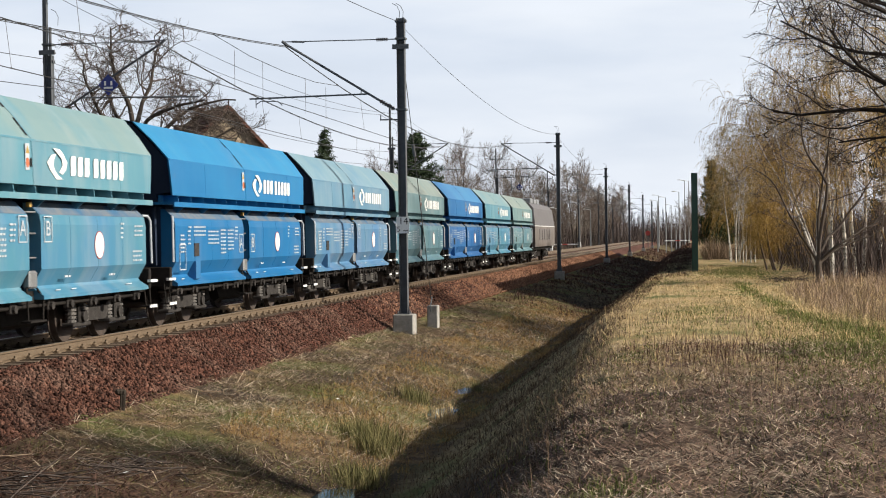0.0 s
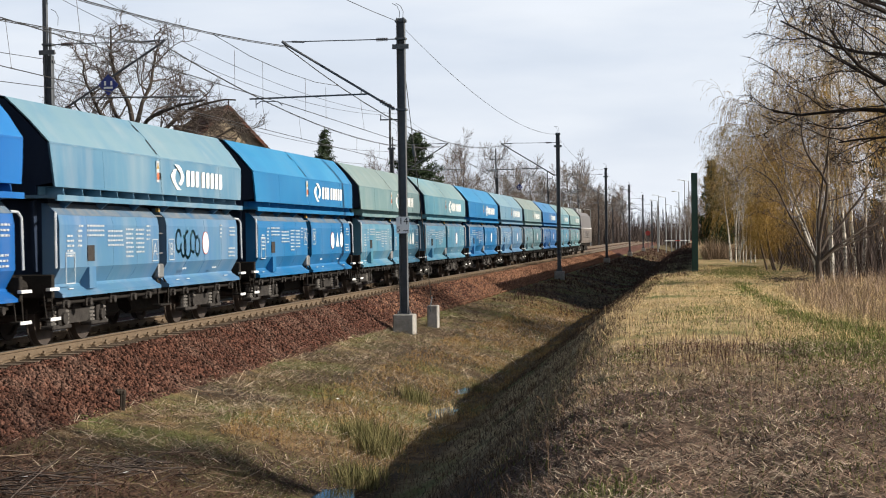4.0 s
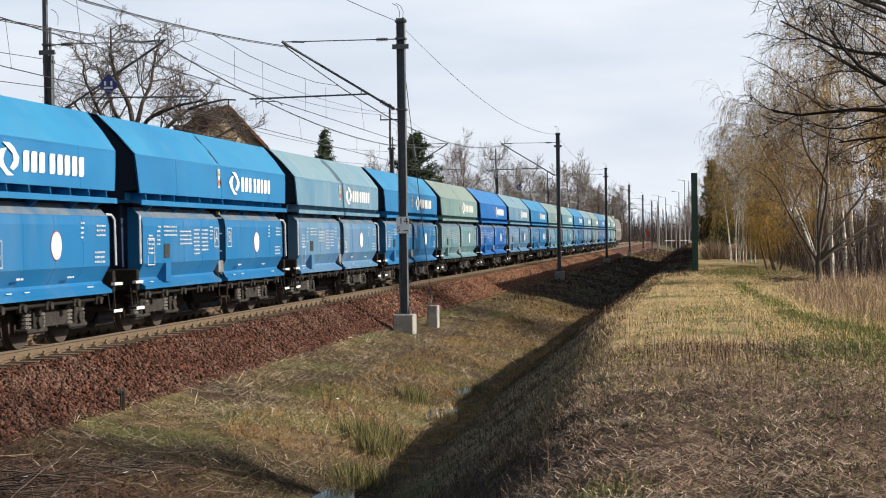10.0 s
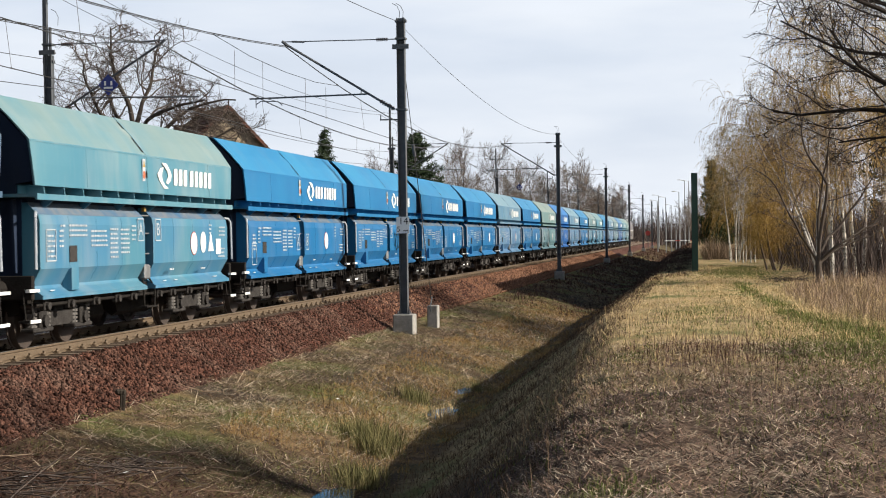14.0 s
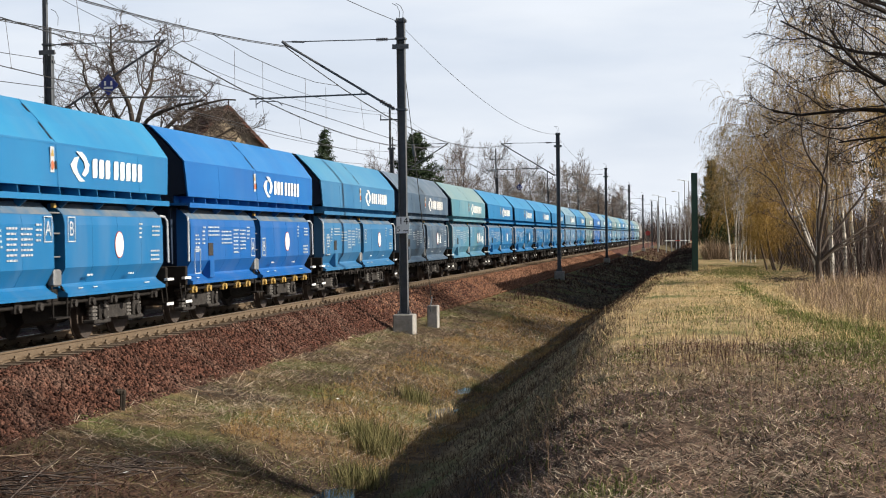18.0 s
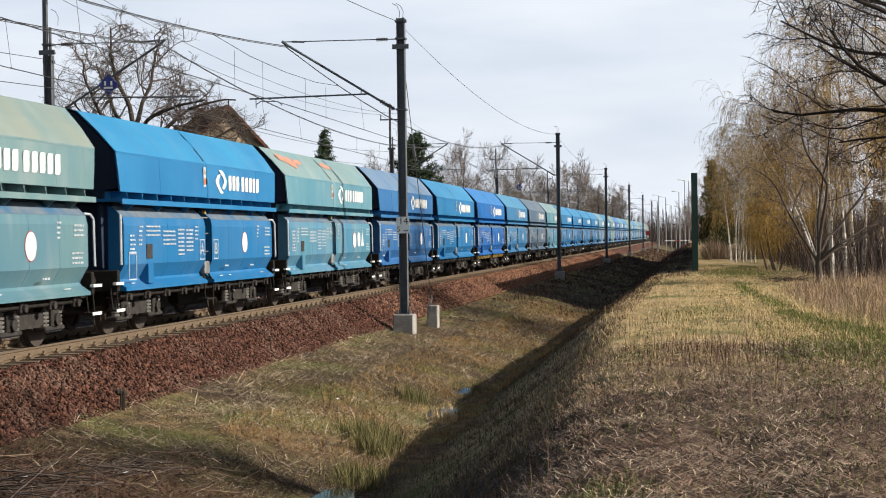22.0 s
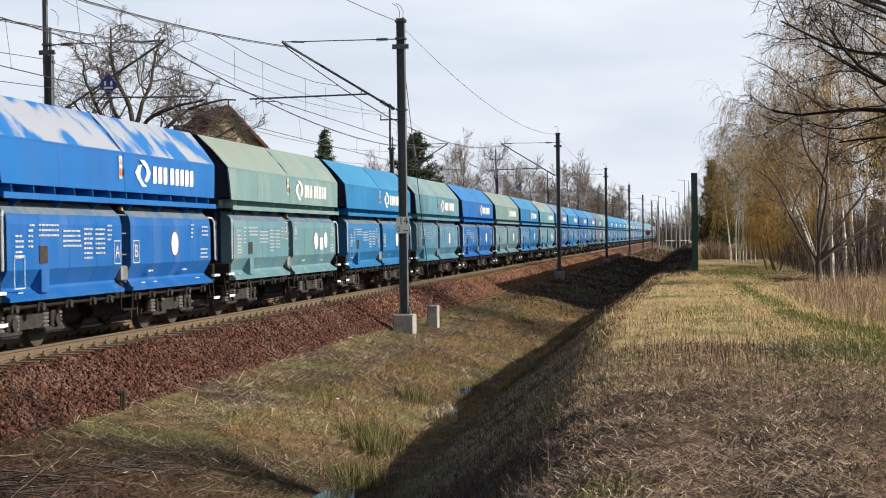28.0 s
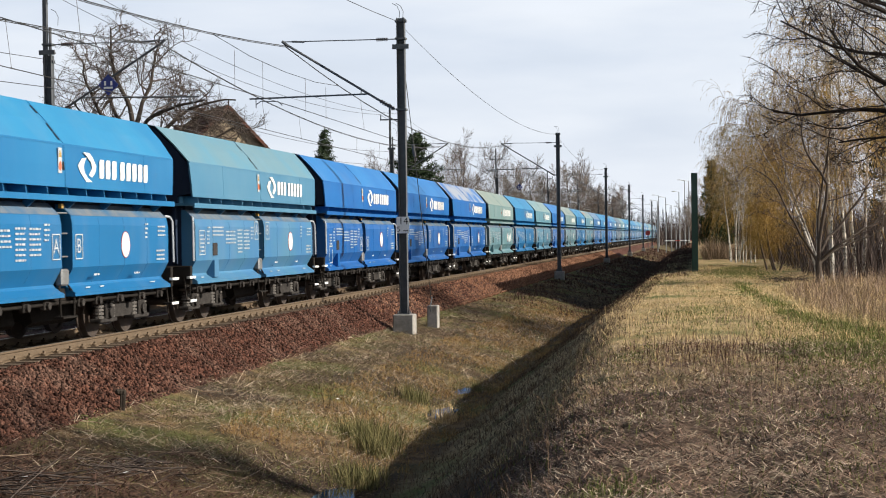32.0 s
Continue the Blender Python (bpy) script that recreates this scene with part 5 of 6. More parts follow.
def strips(name, points, rng, size, material, parent, hang=0.0):
    """Many small slim leaves or catkins round the given points."""
    pts = np.asarray(points)
    n = len(pts)
    d = rng.normal(0, 1, (n, 3))
    d[:, 2] -= hang
    d /= np.linalg.norm(d, axis=1)[:, None]
    side = np.cross(d, rng.normal(0, 1, (n, 3)))
    side /= np.linalg.norm(side, axis=1)[:, None]
    ln = rng.uniform(0.6, 1.3, (n, 1)) * size
    a, b, c = pts - side * ln * 0.10, pts + side * ln * 0.10, pts + d * ln
    v = np.stack([a, b, c], 1).reshape(-1, 3)
    return fast(name, v, np.arange(3 * n).reshape(-1, 3), material, parent)


def conifer(name, label, seed, height, width, cone, group="", bare=0.25):
    """A pine or spruce: a trunk, boughs and needle clumps of slim leaves."""
    rng = np.random.default_rng(seed)
    t = thing(name, label, "tree", group)
    trunk, pts = Tubes(), []
    zs = np.linspace(0, height, 9)
    trunk.add(np.stack([rng.normal(0, 0.04, 9), rng.normal(0, 0.04, 9), zs], 1), np.linspace(height * 0.018, 0.02, 9), 7)
    for k in range(int(height * 9)):
        f = bare + (1 - bare) * rng.uniform(0, 1)
        env = (1 - f) ** 0.8 if cone else math.sin(min(1.0, (1.04 - f) * 2.1) * math.pi / 2) * (0.6 + 0.4 * rng.uniform())
        ln = max(0.25, width * env * rng.uniform(0.65, 1.1))
        a = rng.uniform(0, 2 * math.pi)
        base = np.array((0, 0, f * height))
        d = np.array((math.cos(a), math.sin(a), rng.uniform(-0.25, 0.25) if cone else rng.uniform(-0.05, 0.5)))
        line = [base + d * ln * s + np.array((0, 0, 0.12 * ln * s * s)) for s in np.linspace(0, 1, 5)]
        trunk.add(line, np.linspace(0.035, 0.008, 5), 3)
        m = int(60 * ln / 1.0) + 24
        s = rng.uniform(0.25, 1.0, m)
        p = base + d[None] * (ln * s)[:, None] + np.stack([0 * s, 0 * s, 0.12 * ln * s * s], 1)
        pts.append(p + rng.normal(0, 0.13, (m, 3)) * np.array((1, 1, 0.6)))
    trunk.mesh("trunk", PINEBARK, t)
    strips("foliage", np.concatenate(pts), rng, 0.46, NEEDLE, t)
    return t


def place(t, x, y, turn=0.0, size=1.0, z=None):
    z = ground_height(x, y) if z is None else z
    t.scale = (size, size, size)
    t.location, t.rotation_euler = (x, y, z), (0, 0, radians(turn))
    return t


def again(t, x, y, turn, size):
    o = copy_thing(t, Matrix())
    return place(o, x, y, turn, size)


def build_trees():
    rng = random.Random(5)
    limbs = [(8.0, (-1.0, -0.2, 0.22), 7.4, 0.18), (8.6, (-0.95, 0.4, 0.42), 7.4, 0.18), (9.0, (-0.75, -0.3, 0.68), 7.7, 0.19), (9.6, (-0.42, 0.3, 1.0), 7.9, 0.20), (10.0, (-0.08, -0.2, 1.0), 7.9, 0.20), (9.8, (0.30, 0.3, 1.0), 7.9, 0.19),
             (9.3, (0.66, -0.25, 0.80), 8.4, 0.19), (8.8, (0.92, 0.3, 0.52), 8.6, 0.19), (8.2, (1.0, -0.2, 0.32), 8.6, 0.19), (7.8, (1.0, 0.3, 0.14), 7.7, 0.16)]
    oak = limbed_tree("oak_tree", "large gnarled leafless oak with a wide crown beyond the tracks", 12, [((0, 0, -0.2), 0.62), ((0.1, 0, 2.5), 0.50), ((-0.1, 0.1, 6.0), 0.44), ((0.05, 0, 8.4), 0.40), ((0.2, 0, 10.2), 0.26)], limbs, OAK_L, OAKBARK, OAKTWIG)
    place(oak, -39.6, 110, 0, 1.0, -0.6)
    # conifers beyond the tracks
    spruce = conifer("spruce_tree", "dark green conical spruce behind the tracks", 3, 13.6, 3.4, True)
    place(spruce, -37.1, 160, 0, 1.0, -0.9)
    pine = conifer("pine_tree", "dark green bushy pine behind the tracks", 4, 13.2, 3.1, False, "pines", 0.3)
    place(pine, -27.9, 161, 40, 1.0, -0.9)
    # right-hand wood: pines behind, birches, a willow, a many-stemmed tree
    p2 = conifer("pine_tree", "tall dark pine at the edge of the wood", 8, 11.0, 2.5, False, "pines", 0.03)
    place(p2, 1.7, 168, 10, 0.84)
    again(p2, 2.9, 174, 250, 0.78), again(p2, 8.0, 172, 80, 0.95), again(p2, 14.5, 120, 200, 1.15), again(p2, 17.5, 92, 20, 1.1)
    birches = []
    for k in range(3):
        b, tips = bare_tree("birch_tree", "slender white-barked birch with drooping bare twigs", 30 + k, BIRCH_T, 13.0, 0.085, BIRCH, BIRCHTWIG, group="birches", fork=1)
        r2 = np.random.default_rng(60 + k)
        pts = np.array([p for p, d in tips])
        pts = pts[r2.uniform(size=len(pts)) < 0.6]
        strips("foliage", pts, r2, 0.15, CATKIN, b, 1.5)
        birches.append(b)
    place(birches[0], 4.5, 59.0, 150, 0.62), place(birches[1], 5.45, 61, 100, 1.0), place(birches[2], 5.9, 62.5, 200, 1.05)
    leans = [(birches[0], 17), (birches[1], 0.5), (birches[2], -0.5)]
    for x, y, s, lean in ((4.95, 60.5, 0.92, 3), (4.55, 62.5, 0.9, 3), (6.6, 66, 1.0, 2), (7.6, 70, 1.1, -3),
                          (2.2, 107, 0.6, 3), (2.5, 105, 0.7, 2), (2.75, 108, 0.72, 1), (3.0, 106, 0.66, 0), (3.25, 109, 0.72, -1), (2.35, 110, 0.7, 2), (3.5, 107, 0.75, -1), (2.9, 112, 0.62, 0), (3.8, 108, 0.7, -2),
                          (9.2, 80, 1.05, 2), (6.4, 96, 0.8, 3)):
        leans.append((again(birches[rng.randrange(3)], x, y, rng.uniform(0, 360), s * rng.uniform(0.94, 1.06)), lean))
    weep, tips = bare_tree("weeping_birch", "tall birch with long hanging yellowish twigs", 77, WEEP_T, 12.0, 0.085, BIRCH, WILLOW, group="weeping birches", fork=1)
    r2 = np.random.default_rng(64)
    pts = np.array([p for p, d in tips])
    strips("foliage", pts, r2, 0.13, CATKIN, weep, 2.5)
    place(weep, 4.6, 61.5, 0, 0.64)
    leans += [(weep, 11), (again(weep, 4.6, 63.5, 75, 0.68), 7), (again(weep, 4.9, 60.0, 200, 0.60), 9), (again(weep, 5.1, 63.0, 140, 0.90), 5)]
    again(weep, 2.7, 113, 120, 0.62), again(weep, 3.4, 112, 20, 0.68), again(weep, 3.0, 115, 200, 0.64)
    for b, lean in leans:                                 # stems lean over the path
        b.rotation_euler = (Matrix.Rotation(radians(-lean), 3, "Y") @ b.rotation_euler.to_matrix()).to_euler()
    shrub, _ = bare_tree("willow_bush", "bushy willow with hanging olive-yellow shoots", 78, WEEP_T, 4.6, 0.07, TWIG, WILLOW, stems=5, spread=0.3, group="willow bushes", fork=1)
    place(shrub, 4.0, 83, 0, 0.85)
    limbs = [(0.75, (-0.50, 0.0, 0.9), 4.6, 0.055), (0.9, (-0.24, 0.3, 1.0), 5.2, 0.06), (1.0, (0.06, -0.25, 1.0), 6.0, 0.07), (0.95, (0.28, 0.2, 1.0), 5.4, 0.06), (0.8, (0.60, -0.1, 0.85), 4.8, 0.055), (0.7, (1.0, 0.3, 0.45), 4.0, 0.045)]
    maple = limbed_tree("field_maple", "many-limbed leafless tree at the edge of the path", 43, [((0, 0, -0.2), 0.15), ((0.02, 0, 0.3), 0.115), ((0.0, 0.02, 0.7), 0.105), ((0.02, 0, 1.05), 0.085)], limbs, MAPLE_L, MAPLEBARK, TWIG)
    place(maple, 4.15, 56.9, 0, 1.0)
    # bare wood in the background, both sides
    woods = [bare_tree("wood_tree", "leafless grey-brown tree in the wood", 90 + k, WOOD_T, 11.0, 0.115, BARK, (TWIG, GREYTWIG, GREYTWIG)[k], group="trees of the wood", fork=1)[0] for k in range(3)]
    spots = []
    for k in range(24):                                   # right wood
        y = 72 + 130 * (k / 24) + rng.uniform(-3, 3)
        spots.append((rng.uniform(7.5, 17) + (1.0 if y < 85 else -2.5 if y > 115 else 0), y, rng.uniform(0.75, 1.1)))
    for k in range(40):                                   # left, beyond the line
        y = 175 + 7 * k + rng.uniform(-6, 6)
        spots.append((-26 - rng.uniform(0, 30), y, rng.uniform(0.75, 1.25)))
    for k in range(30):                                   # far end
        spots.append((rng.uniform(-60, 14), rng.uniform(400, 540), rng.uniform(0.5, 0.9)))
    for k in range(44):                                   # dense belt left of the far line
        y = rng.uniform(215, 420)
        spots.append((-23.5 - rng.uniform(0, 1) ** 1.5 * 30, y, rng.uniform(0.65, 1.1)))
    for k in range(22):                                   # tall group where the line bends out of sight
        y = 410 + 9 * k
        spots.append((-0.052 * y - 2 + rng.uniform(-4, 5), y, rng.uniform(1.1, 1.5)))
    for k, (x, y, s) in enumerate(spots):
        if k < 3:
            place(woods[k], x, y, rng.uniform(0, 360), s)
        else:
            again(woods[rng.randrange(3)], x, y, rng.uniform(0, 360), s)
    for x, y, s in ((-30.5, 172, 1.0), (-23.5, 240, 1.15), (-22.3, 300, 1.5), (-56, 95, 0.6), (-52, 112, 0.55), (-47, 88, 0.5), (-33.0, 190, 0.6), (-42, 150, 0.6), (-60, 104, 0.7), (-27, 186, 1.15), (-24.5, 206, 1.2), (-29, 200, 1.3), (-25, 370, 1.8), (-28, 385, 1.6), (-24, 330, 1.5), (-31, 300, 1.5), (-26, 290, 1.3), (-48, 104, 0.62), (-53, 100, 0.7),
                    (-1.2, 238, 0.5), (-0.4, 246, 0.62), (0.6, 252, 0.7), (-1.9, 268, 0.55), (1.6, 240, 0.8), (-0.6, 275, 0.75), (2.8, 232, 0.9)):
        again(woods[rng.randrange(3)], x, y, rng.uniform(0, 360), s)
    # trees beside the path whose boughs hang over it
    limbs = [(4.7, (-1.0, 0.10, 0.27), 5.4, 0.075), (4.9, (-1.0, -0.2, 0.20), 5.6, 0.080), (4.3, (-1.0, 0.2, 0.20), 5.0, 0.072), (4.1, (-1.0, -0.2, 0.10), 4.9, 0.070), (3.9, (-1.0, 0.1, 0.02), 4.6, 0.062), (3.6, (-1.0, -0.1, -0.03), 4.0, 0.055), (4.5, (-1.0, 0.35, 0.16), 5.2, 0.066), (5.2, (-0.9, -0.4, 0.42), 5.0, 0.066),
             (5.6, (-0.6, 0.4, 0.9), 4.6, 0.06), (5.2, (0.7, 0.3, 0.7), 4.6, 0.06), (4.6, (0.8, -0.4, 0.4), 4.8, 0.06), (5.9, (0.1, 0.8, 0.8), 4.0, 0.055)]
    over = limbed_tree("overhanging_tree", "dark leafless tree with long boughs reaching across above the path", 57, [((0, 0, -0.2), 0.24), ((0.1, 0, 1.5), 0.19), ((0.0, 0.1, 3.5), 0.16), ((-0.1, 0, 5.0), 0.13), ((0, 0, 6.3), 0.08)], limbs, HANG_L, NEARBARK, NEARBARK)
    place(over, 4.75, 21.5, 0, 0.745)


build_trees()


# ---- house, noise barrier, crossing ----
TILE = mat("red_roof_tile", (0.15, 0.065, 0.045), (0.085, 0.04, 0.03), rough=0.85, scale=3, bump=0.4, bump_scale=14, third=(0.08, 0.05, 0.04), third_scale=0.7)
GABLE = mat("weathered_render", (0.46, 0.385, 0.27), (0.27, 0.21, 0.15), rough=0.95, scale=3.5, bump=0.6, third=(0.15, 0.115, 0.085), third_scale=1.0)
GREEN = mat("dark_green_panel", (0.012, 0.055, 0.035), (0.008, 0.035, 0.024), rough=0.55, scale=2, third=(0.02, 0.06, 0.045))
GLASS = mat("dark_window_glass", (0.03, 0.035, 0.04), rough=0.1)


def build_house():
    h = thing("house", "old house with weathered gable and red tiled roof beyond tracks", "house")
    h.matrix_basis = pose(-35.3, 119.5, -0.9, 0, 0, 33.0)
    w, ln, eave, top = 3.9, 7.4, 8.9, 12.95
    bm = bmesh.new()
    prism(bm, [(-w, -0.3), (w, -0.3), (w, eave), (0, top - 0.1), (-w, eave)], "y", 0, ln)
    part("wall", bm, GABLE, h)
    for s in (-1, 1):
        n = 13
        slab = bmesh.new()
        a = Vector((0, 0, top))
        b = Vector((s * (w + 0.45), 0, eave - 0.45))
        nrm = Vector((s * (top - eave + 0.45), 0, w + 0.45)).normalized()
        for k in range(n):                                # courses of tiles, each lapping the next
            p, q = a.lerp(b, k / n), a.lerp(b, (k + 1.15) / n)
            box_pts = [p + nrm * 0.06, q + nrm * 0.12, q + nrm * 0.02, p - nrm * 0.02]
            prism(slab, [(v.x, v.z) for v in box_pts], "y", -0.4, ln + 0.3)
        part("roof", slab, TILE, h, "dark red clay tiled roof slope")
        bm = bmesh.new()
        prism(bm, [(0, top + 0.02), (s * (w + 0.47), eave - 0.47), (s * (w + 0.47), eave - 0.67), (0, top - 0.22)], "y", -0.46, -0.40)
        part("bargeboard", bm, TILE, h)
    for x, y in ((-0.4, 6.2), (-2.4, 5.2)):
        bm = bmesh.new()
        cap = top + 0.25 if x > -1 else top - 1.2
        box(bm, x - 0.35, x + 0.35, y - 0.3, y + 0.3, top - 3.2, cap - 0.1, 0.02)
        box(bm, x - 0.42, x + 0.42, y - 0.37, y + 0.37, cap - 0.1, cap, 0.02)
        part("chimney", bm, TILE, h, "red brick chimney")
    for x in (-1.4, 1.4):
        bm = bmesh.new()
        box(bm, x - 0.45, x + 0.45, -0.03, 0.02, 6.2, 7.6)
        win = part("window", bm, GLASS, h)
        bm = bmesh.new()
        for a, b, c, d in ((-0.52, -0.45, 6.13, 7.67), (0.45, 0.52, 6.13, 7.67), (-0.45, 0.45, 6.13, 6.2), (-0.45, 0.45, 7.6, 7.67), (-0.03, 0.03, 6.2, 7.6)):
            box(bm, x + a, x + b, -0.06, 0.0, c, d)
        part("window_frame", bm, WHITE, win)


build_house()


def build_barrier():
    b = thing("noise_barrier", "dark green noise barrier wall along the path", "noise barrier")
    b.matrix_basis = pose(-0.05, 79.0, -0.06)
    bm = bmesh.new()
    h_beam(bm, 0, 0, -0.4, 4.80, 0.30, 0.03)
    box(bm, -0.12, 0.12, -0.16, 0.16, -0.4, 4.72)
    post = part("post", bm, GREEN, b)
    bm = bmesh.new()
    box(bm, -0.075, 0.075, 0.16, 3.84, -0.35, 0.02)
    plinth = part("plinth", bm, CONCRETE, b)
    bm = bmesh.new()
    for k in range(9):
        box(bm, -0.065, 0.065, 0.16, 3.84, 0.02 + k * 0.52, 0.525 + k * 0.52, 0.015)
    panel = part("panel", bm, GREEN, b, "ribbed dark green panel")
    for k in range(1, 34):
        for src in (post, plinth, panel):
            if k == 33 and src is not post:
                continue
            o = src.copy()
            scene.collection.objects.link(o)
            o.location = (0, 4.0 * k, 0)


build_barrier()


def build_crossing():
    for gx, gy, gz in ((-2.0, 292, -0.35), (-23.6, 276, -0.7)):
        g = thing("crossing_barrier", "white and red level crossing boom, lowered, far down the line", "crossing barrier", "crossing barriers")
        g.matrix_basis = pose(gx, gy, gz)
        for k in range(8):
            bm = bmesh.new()
            tube(bm, (-3.5 + k * 0.9, 0, 0.95), (-2.6 + k * 0.9, 0, 0.95), 0.10, sides=6)
            part("boom", bm, RED if k in (2, 5) else WHITE, g)
        bm = bmesh.new()
        box(bm, 3.7, 4.2, -0.25, 0.25, -0.2, 1.3, 0.03)
        part("drive_box", bm, WHITE, g)
    for x, y, hgt in ((-6.6, 285, 9.0), (-5.6, 310, 10.5), (-4.9, 330, 9.5), (-4.2, 350, 9.0), (-3.0, 300, 10.4), (-2.0, 305, 12.0), (-1.3, 312, 12.0), (-7.6, 340, 11.0), (-3.6, 380, 9.5), (-19.3, 272, 8.0), (-19.9, 310, 7.5), (-21, 250, 7), (-23, 190, 7)):
        p = thing("lamp_post", "pale grey lamp post by the level crossing", "lamp post", "lamp posts")
        p.matrix_basis = pose(x, y, ground_height(x, y))
        bm = bmesh.new()
        tube(bm, (0, 0, -0.2), (0, 0, hgt), 0.11, 0.07, sides=8)
        part("pole", bm, GALV, p)
        bm = bmesh.new()
        bent(bm, [(0, 0, hgt - 0.05), (-0.8, 0, hgt + 0.15)], 0.04)
        box(bm, -1.35, -0.75, -0.12, 0.12, hgt + 0.08, hgt + 0.22, 0.03)
        part("lamp_head", bm, WHITE, p)
    s = thing("round_sign", "round red signal board on a post by the line", "sign")
    s.matrix_basis = pose(-8.0, 275, -0.5)
    bm = bmesh.new()
    tube(bm, (0, 0, -0.3), (0, 0, 2.6), 0.05)
    part("post", bm, MAST, s)
    bm = bmesh.new()
    tube(bm, (0, -0.06, 2.5), (0, -0.09, 2.5), 0.42, sides=18)
    part("disc", bm, RED, s)
    for x, y in ((-20.5, 228),):
        c = thing("signal_box", "small white trackside cabinet", "cabinet", "trackside cabinets")
        c.matrix_basis = pose(x, y, ground_height(x, y))
        bm = bmesh.new()
        box(bm, -0.5, 0.5, -0.3, 0.3, -0.1, 1.3, 0.03)
        part("body", bm, WHITE, c)
        bm = bmesh.new()
        box(bm, -0.56, 0.56, -0.36, 0.36, 1.3, 1.38, 0.02)
        part("lid", bm, GALV, c)


build_crossing()


# ---- ballast stones, grass, litter ----
def ground_array(x, y):
    """Heights on the ground sheet, between its own corners."""
    gx, gy, gz = GRID["x"], GRID["y"], GRID["z"]
    i = np.clip(np.searchsorted(gx, x) - 1, 0, len(gx) - 2)
    j = np.clip(np.searchsorted(gy, y) - 1, 0, len(gy) - 2)
    u, v = (x - gx[i]) / (gx[i + 1] - gx[i]), (y - gy[j]) / (gy[j + 1] - gy[j])
    return (gz[j, i] * (1 - u) + gz[j, i + 1] * u) * (1 - v) + (gz[j + 1, i] * (1 - u) + gz[j + 1, i + 1] * u) * v


def stones(name, label, x, y, z, size, rng, material):
    n = len(x)
    base = np.array([(1, 0, 0), (-1, 0, 0), (0, 1, 0), (0, -1, 0), (0, 0, 1), (0, 0, -1)], float)
    tri = np.array([(0, 2, 4), (2, 1, 4), (1, 3, 4), (3, 0, 4), (2, 0, 5), (1, 2, 5), (3, 1, 5), (0, 3, 5)])
    q, _ = np.linalg.qr(rng.normal(0, 1, (n, 3, 3)))
    sc = size[:, None, None] * rng.uniform(0.30, 1.45, (n, 6, 1))
    v = (base[None] * sc) @ q + np.stack([x, y, z], 1)[:, None, :]
    f = tri[None] + (np.arange(n) * 6)[:, None, None]
    return tagged(fast(name, v.reshape(-1, 3), f.reshape(-1, 3), material), label, "ballast", kind="stuff")


def ballast_z(x):
    return np.where(x > -10.45, -0.20 - (x + 10.45) * 0.65, -0.20)


def build_stones():
    rng = np.random.default_rng(21)
    n = 52000
    y = 13 + (rng.uniform(0, 1, n) ** 1.5) * 60
    x = rng.uniform(-10.70, -9.25, n)
    z = ballast_z(x) + rng.uniform(-0.015, 0.03, n)
    g = ground_array(x, y)
    z = np.maximum(z, g - 0.005)
    stones("ballast_stones", "loose red-brown crushed stones on the ballast shoulder", x, y, z, rng.uniform(0.024, 0.054, n), rng, STONE)
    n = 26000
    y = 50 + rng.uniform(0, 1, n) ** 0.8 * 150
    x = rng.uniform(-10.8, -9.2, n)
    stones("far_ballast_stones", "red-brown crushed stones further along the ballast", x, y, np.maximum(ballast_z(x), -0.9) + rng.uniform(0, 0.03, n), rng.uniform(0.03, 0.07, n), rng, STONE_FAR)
    n = 16000
    y = 13 + rng.uniform(0, 1, n) ** 1.4 * 60
    x = rng.uniform(-13.4, -10.7, n)
    keep = (np.mod(y - 14.0 + 0.3, 0.6) - 0.3)
    z = np.where(abs(keep) < 0.17, -0.30, -0.235)
    stones("bed_stones", "red-brown crushed stones between the sleepers", x, y, z, rng.uniform(0.02, 0.04, n), rng, STONE)


build_stones()

STRAW = mat("dry_straw", (0.64, 0.49, 0.26), (0.45, 0.33, 0.17), rough=0.9, scale=0.8, per_island=0.35)
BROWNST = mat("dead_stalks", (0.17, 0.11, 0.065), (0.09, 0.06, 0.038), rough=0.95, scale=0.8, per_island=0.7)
LEAFGREEN = mat("fresh_grass", (0.11, 0.14, 0.034), (0.165, 0.165, 0.05), rough=0.8, scale=0.6, per_island=0.35)
GREYST = mat("bleached_stalks", (0.68, 0.56, 0.42), (0.42, 0.33, 0.235), rough=0.95, scale=0.8, per_island=0.4)
RUSSET = mat("russet_stalks", (0.22, 0.145, 0.10), (0.34, 0.255, 0.175), rough=0.95, scale=0.8, per_island=0.35)


LITTER = mat("leaf_litter", (0.26, 0.172, 0.122), (0.10, 0.067, 0.05), rough=0.95, scale=0.8, per_island=0.85)
STALK = mat("dark_red_stalks", (0.13, 0.07, 0.05), (0.07, 0.042, 0.033), rough=0.95, scale=0.8, per_island=0.6)
SLOPEST = mat("matted_grass", (0.36, 0.285, 0.155), (0.20, 0.155, 0.085), rough=0.95, scale=0.8, per_island=0.4)
GOLD = mat("golden_dry_grass", (0.40, 0.255, 0.10), (0.26, 0.155, 0.065), rough=0.9, scale=0.8, per_island=0.4)
FRESH = mat("spring_grass", (0.115, 0.145, 0.04), (0.19, 0.185, 0.065), rough=0.8, scale=0.8, per_island=0.3)
RUSH = mat("rush_green", (0.085, 0.10, 0.035), (0.24, 0.19, 0.09), rough=0.85, scale=3.0, per_island=0.5)
UNDERWOOD = mat("undergrowth_stems", (0.10, 0.077, 0.067), (0.056, 0.044, 0.04), rough=0.95, scale=0.8, per_island=0.5)


PUDDLES = ((-5.15, 32.3, 0.36, 1.0), (-5.0, 21.0, 0.40, 1.5), (-5.3, 36.6, 0.2, 0.8))


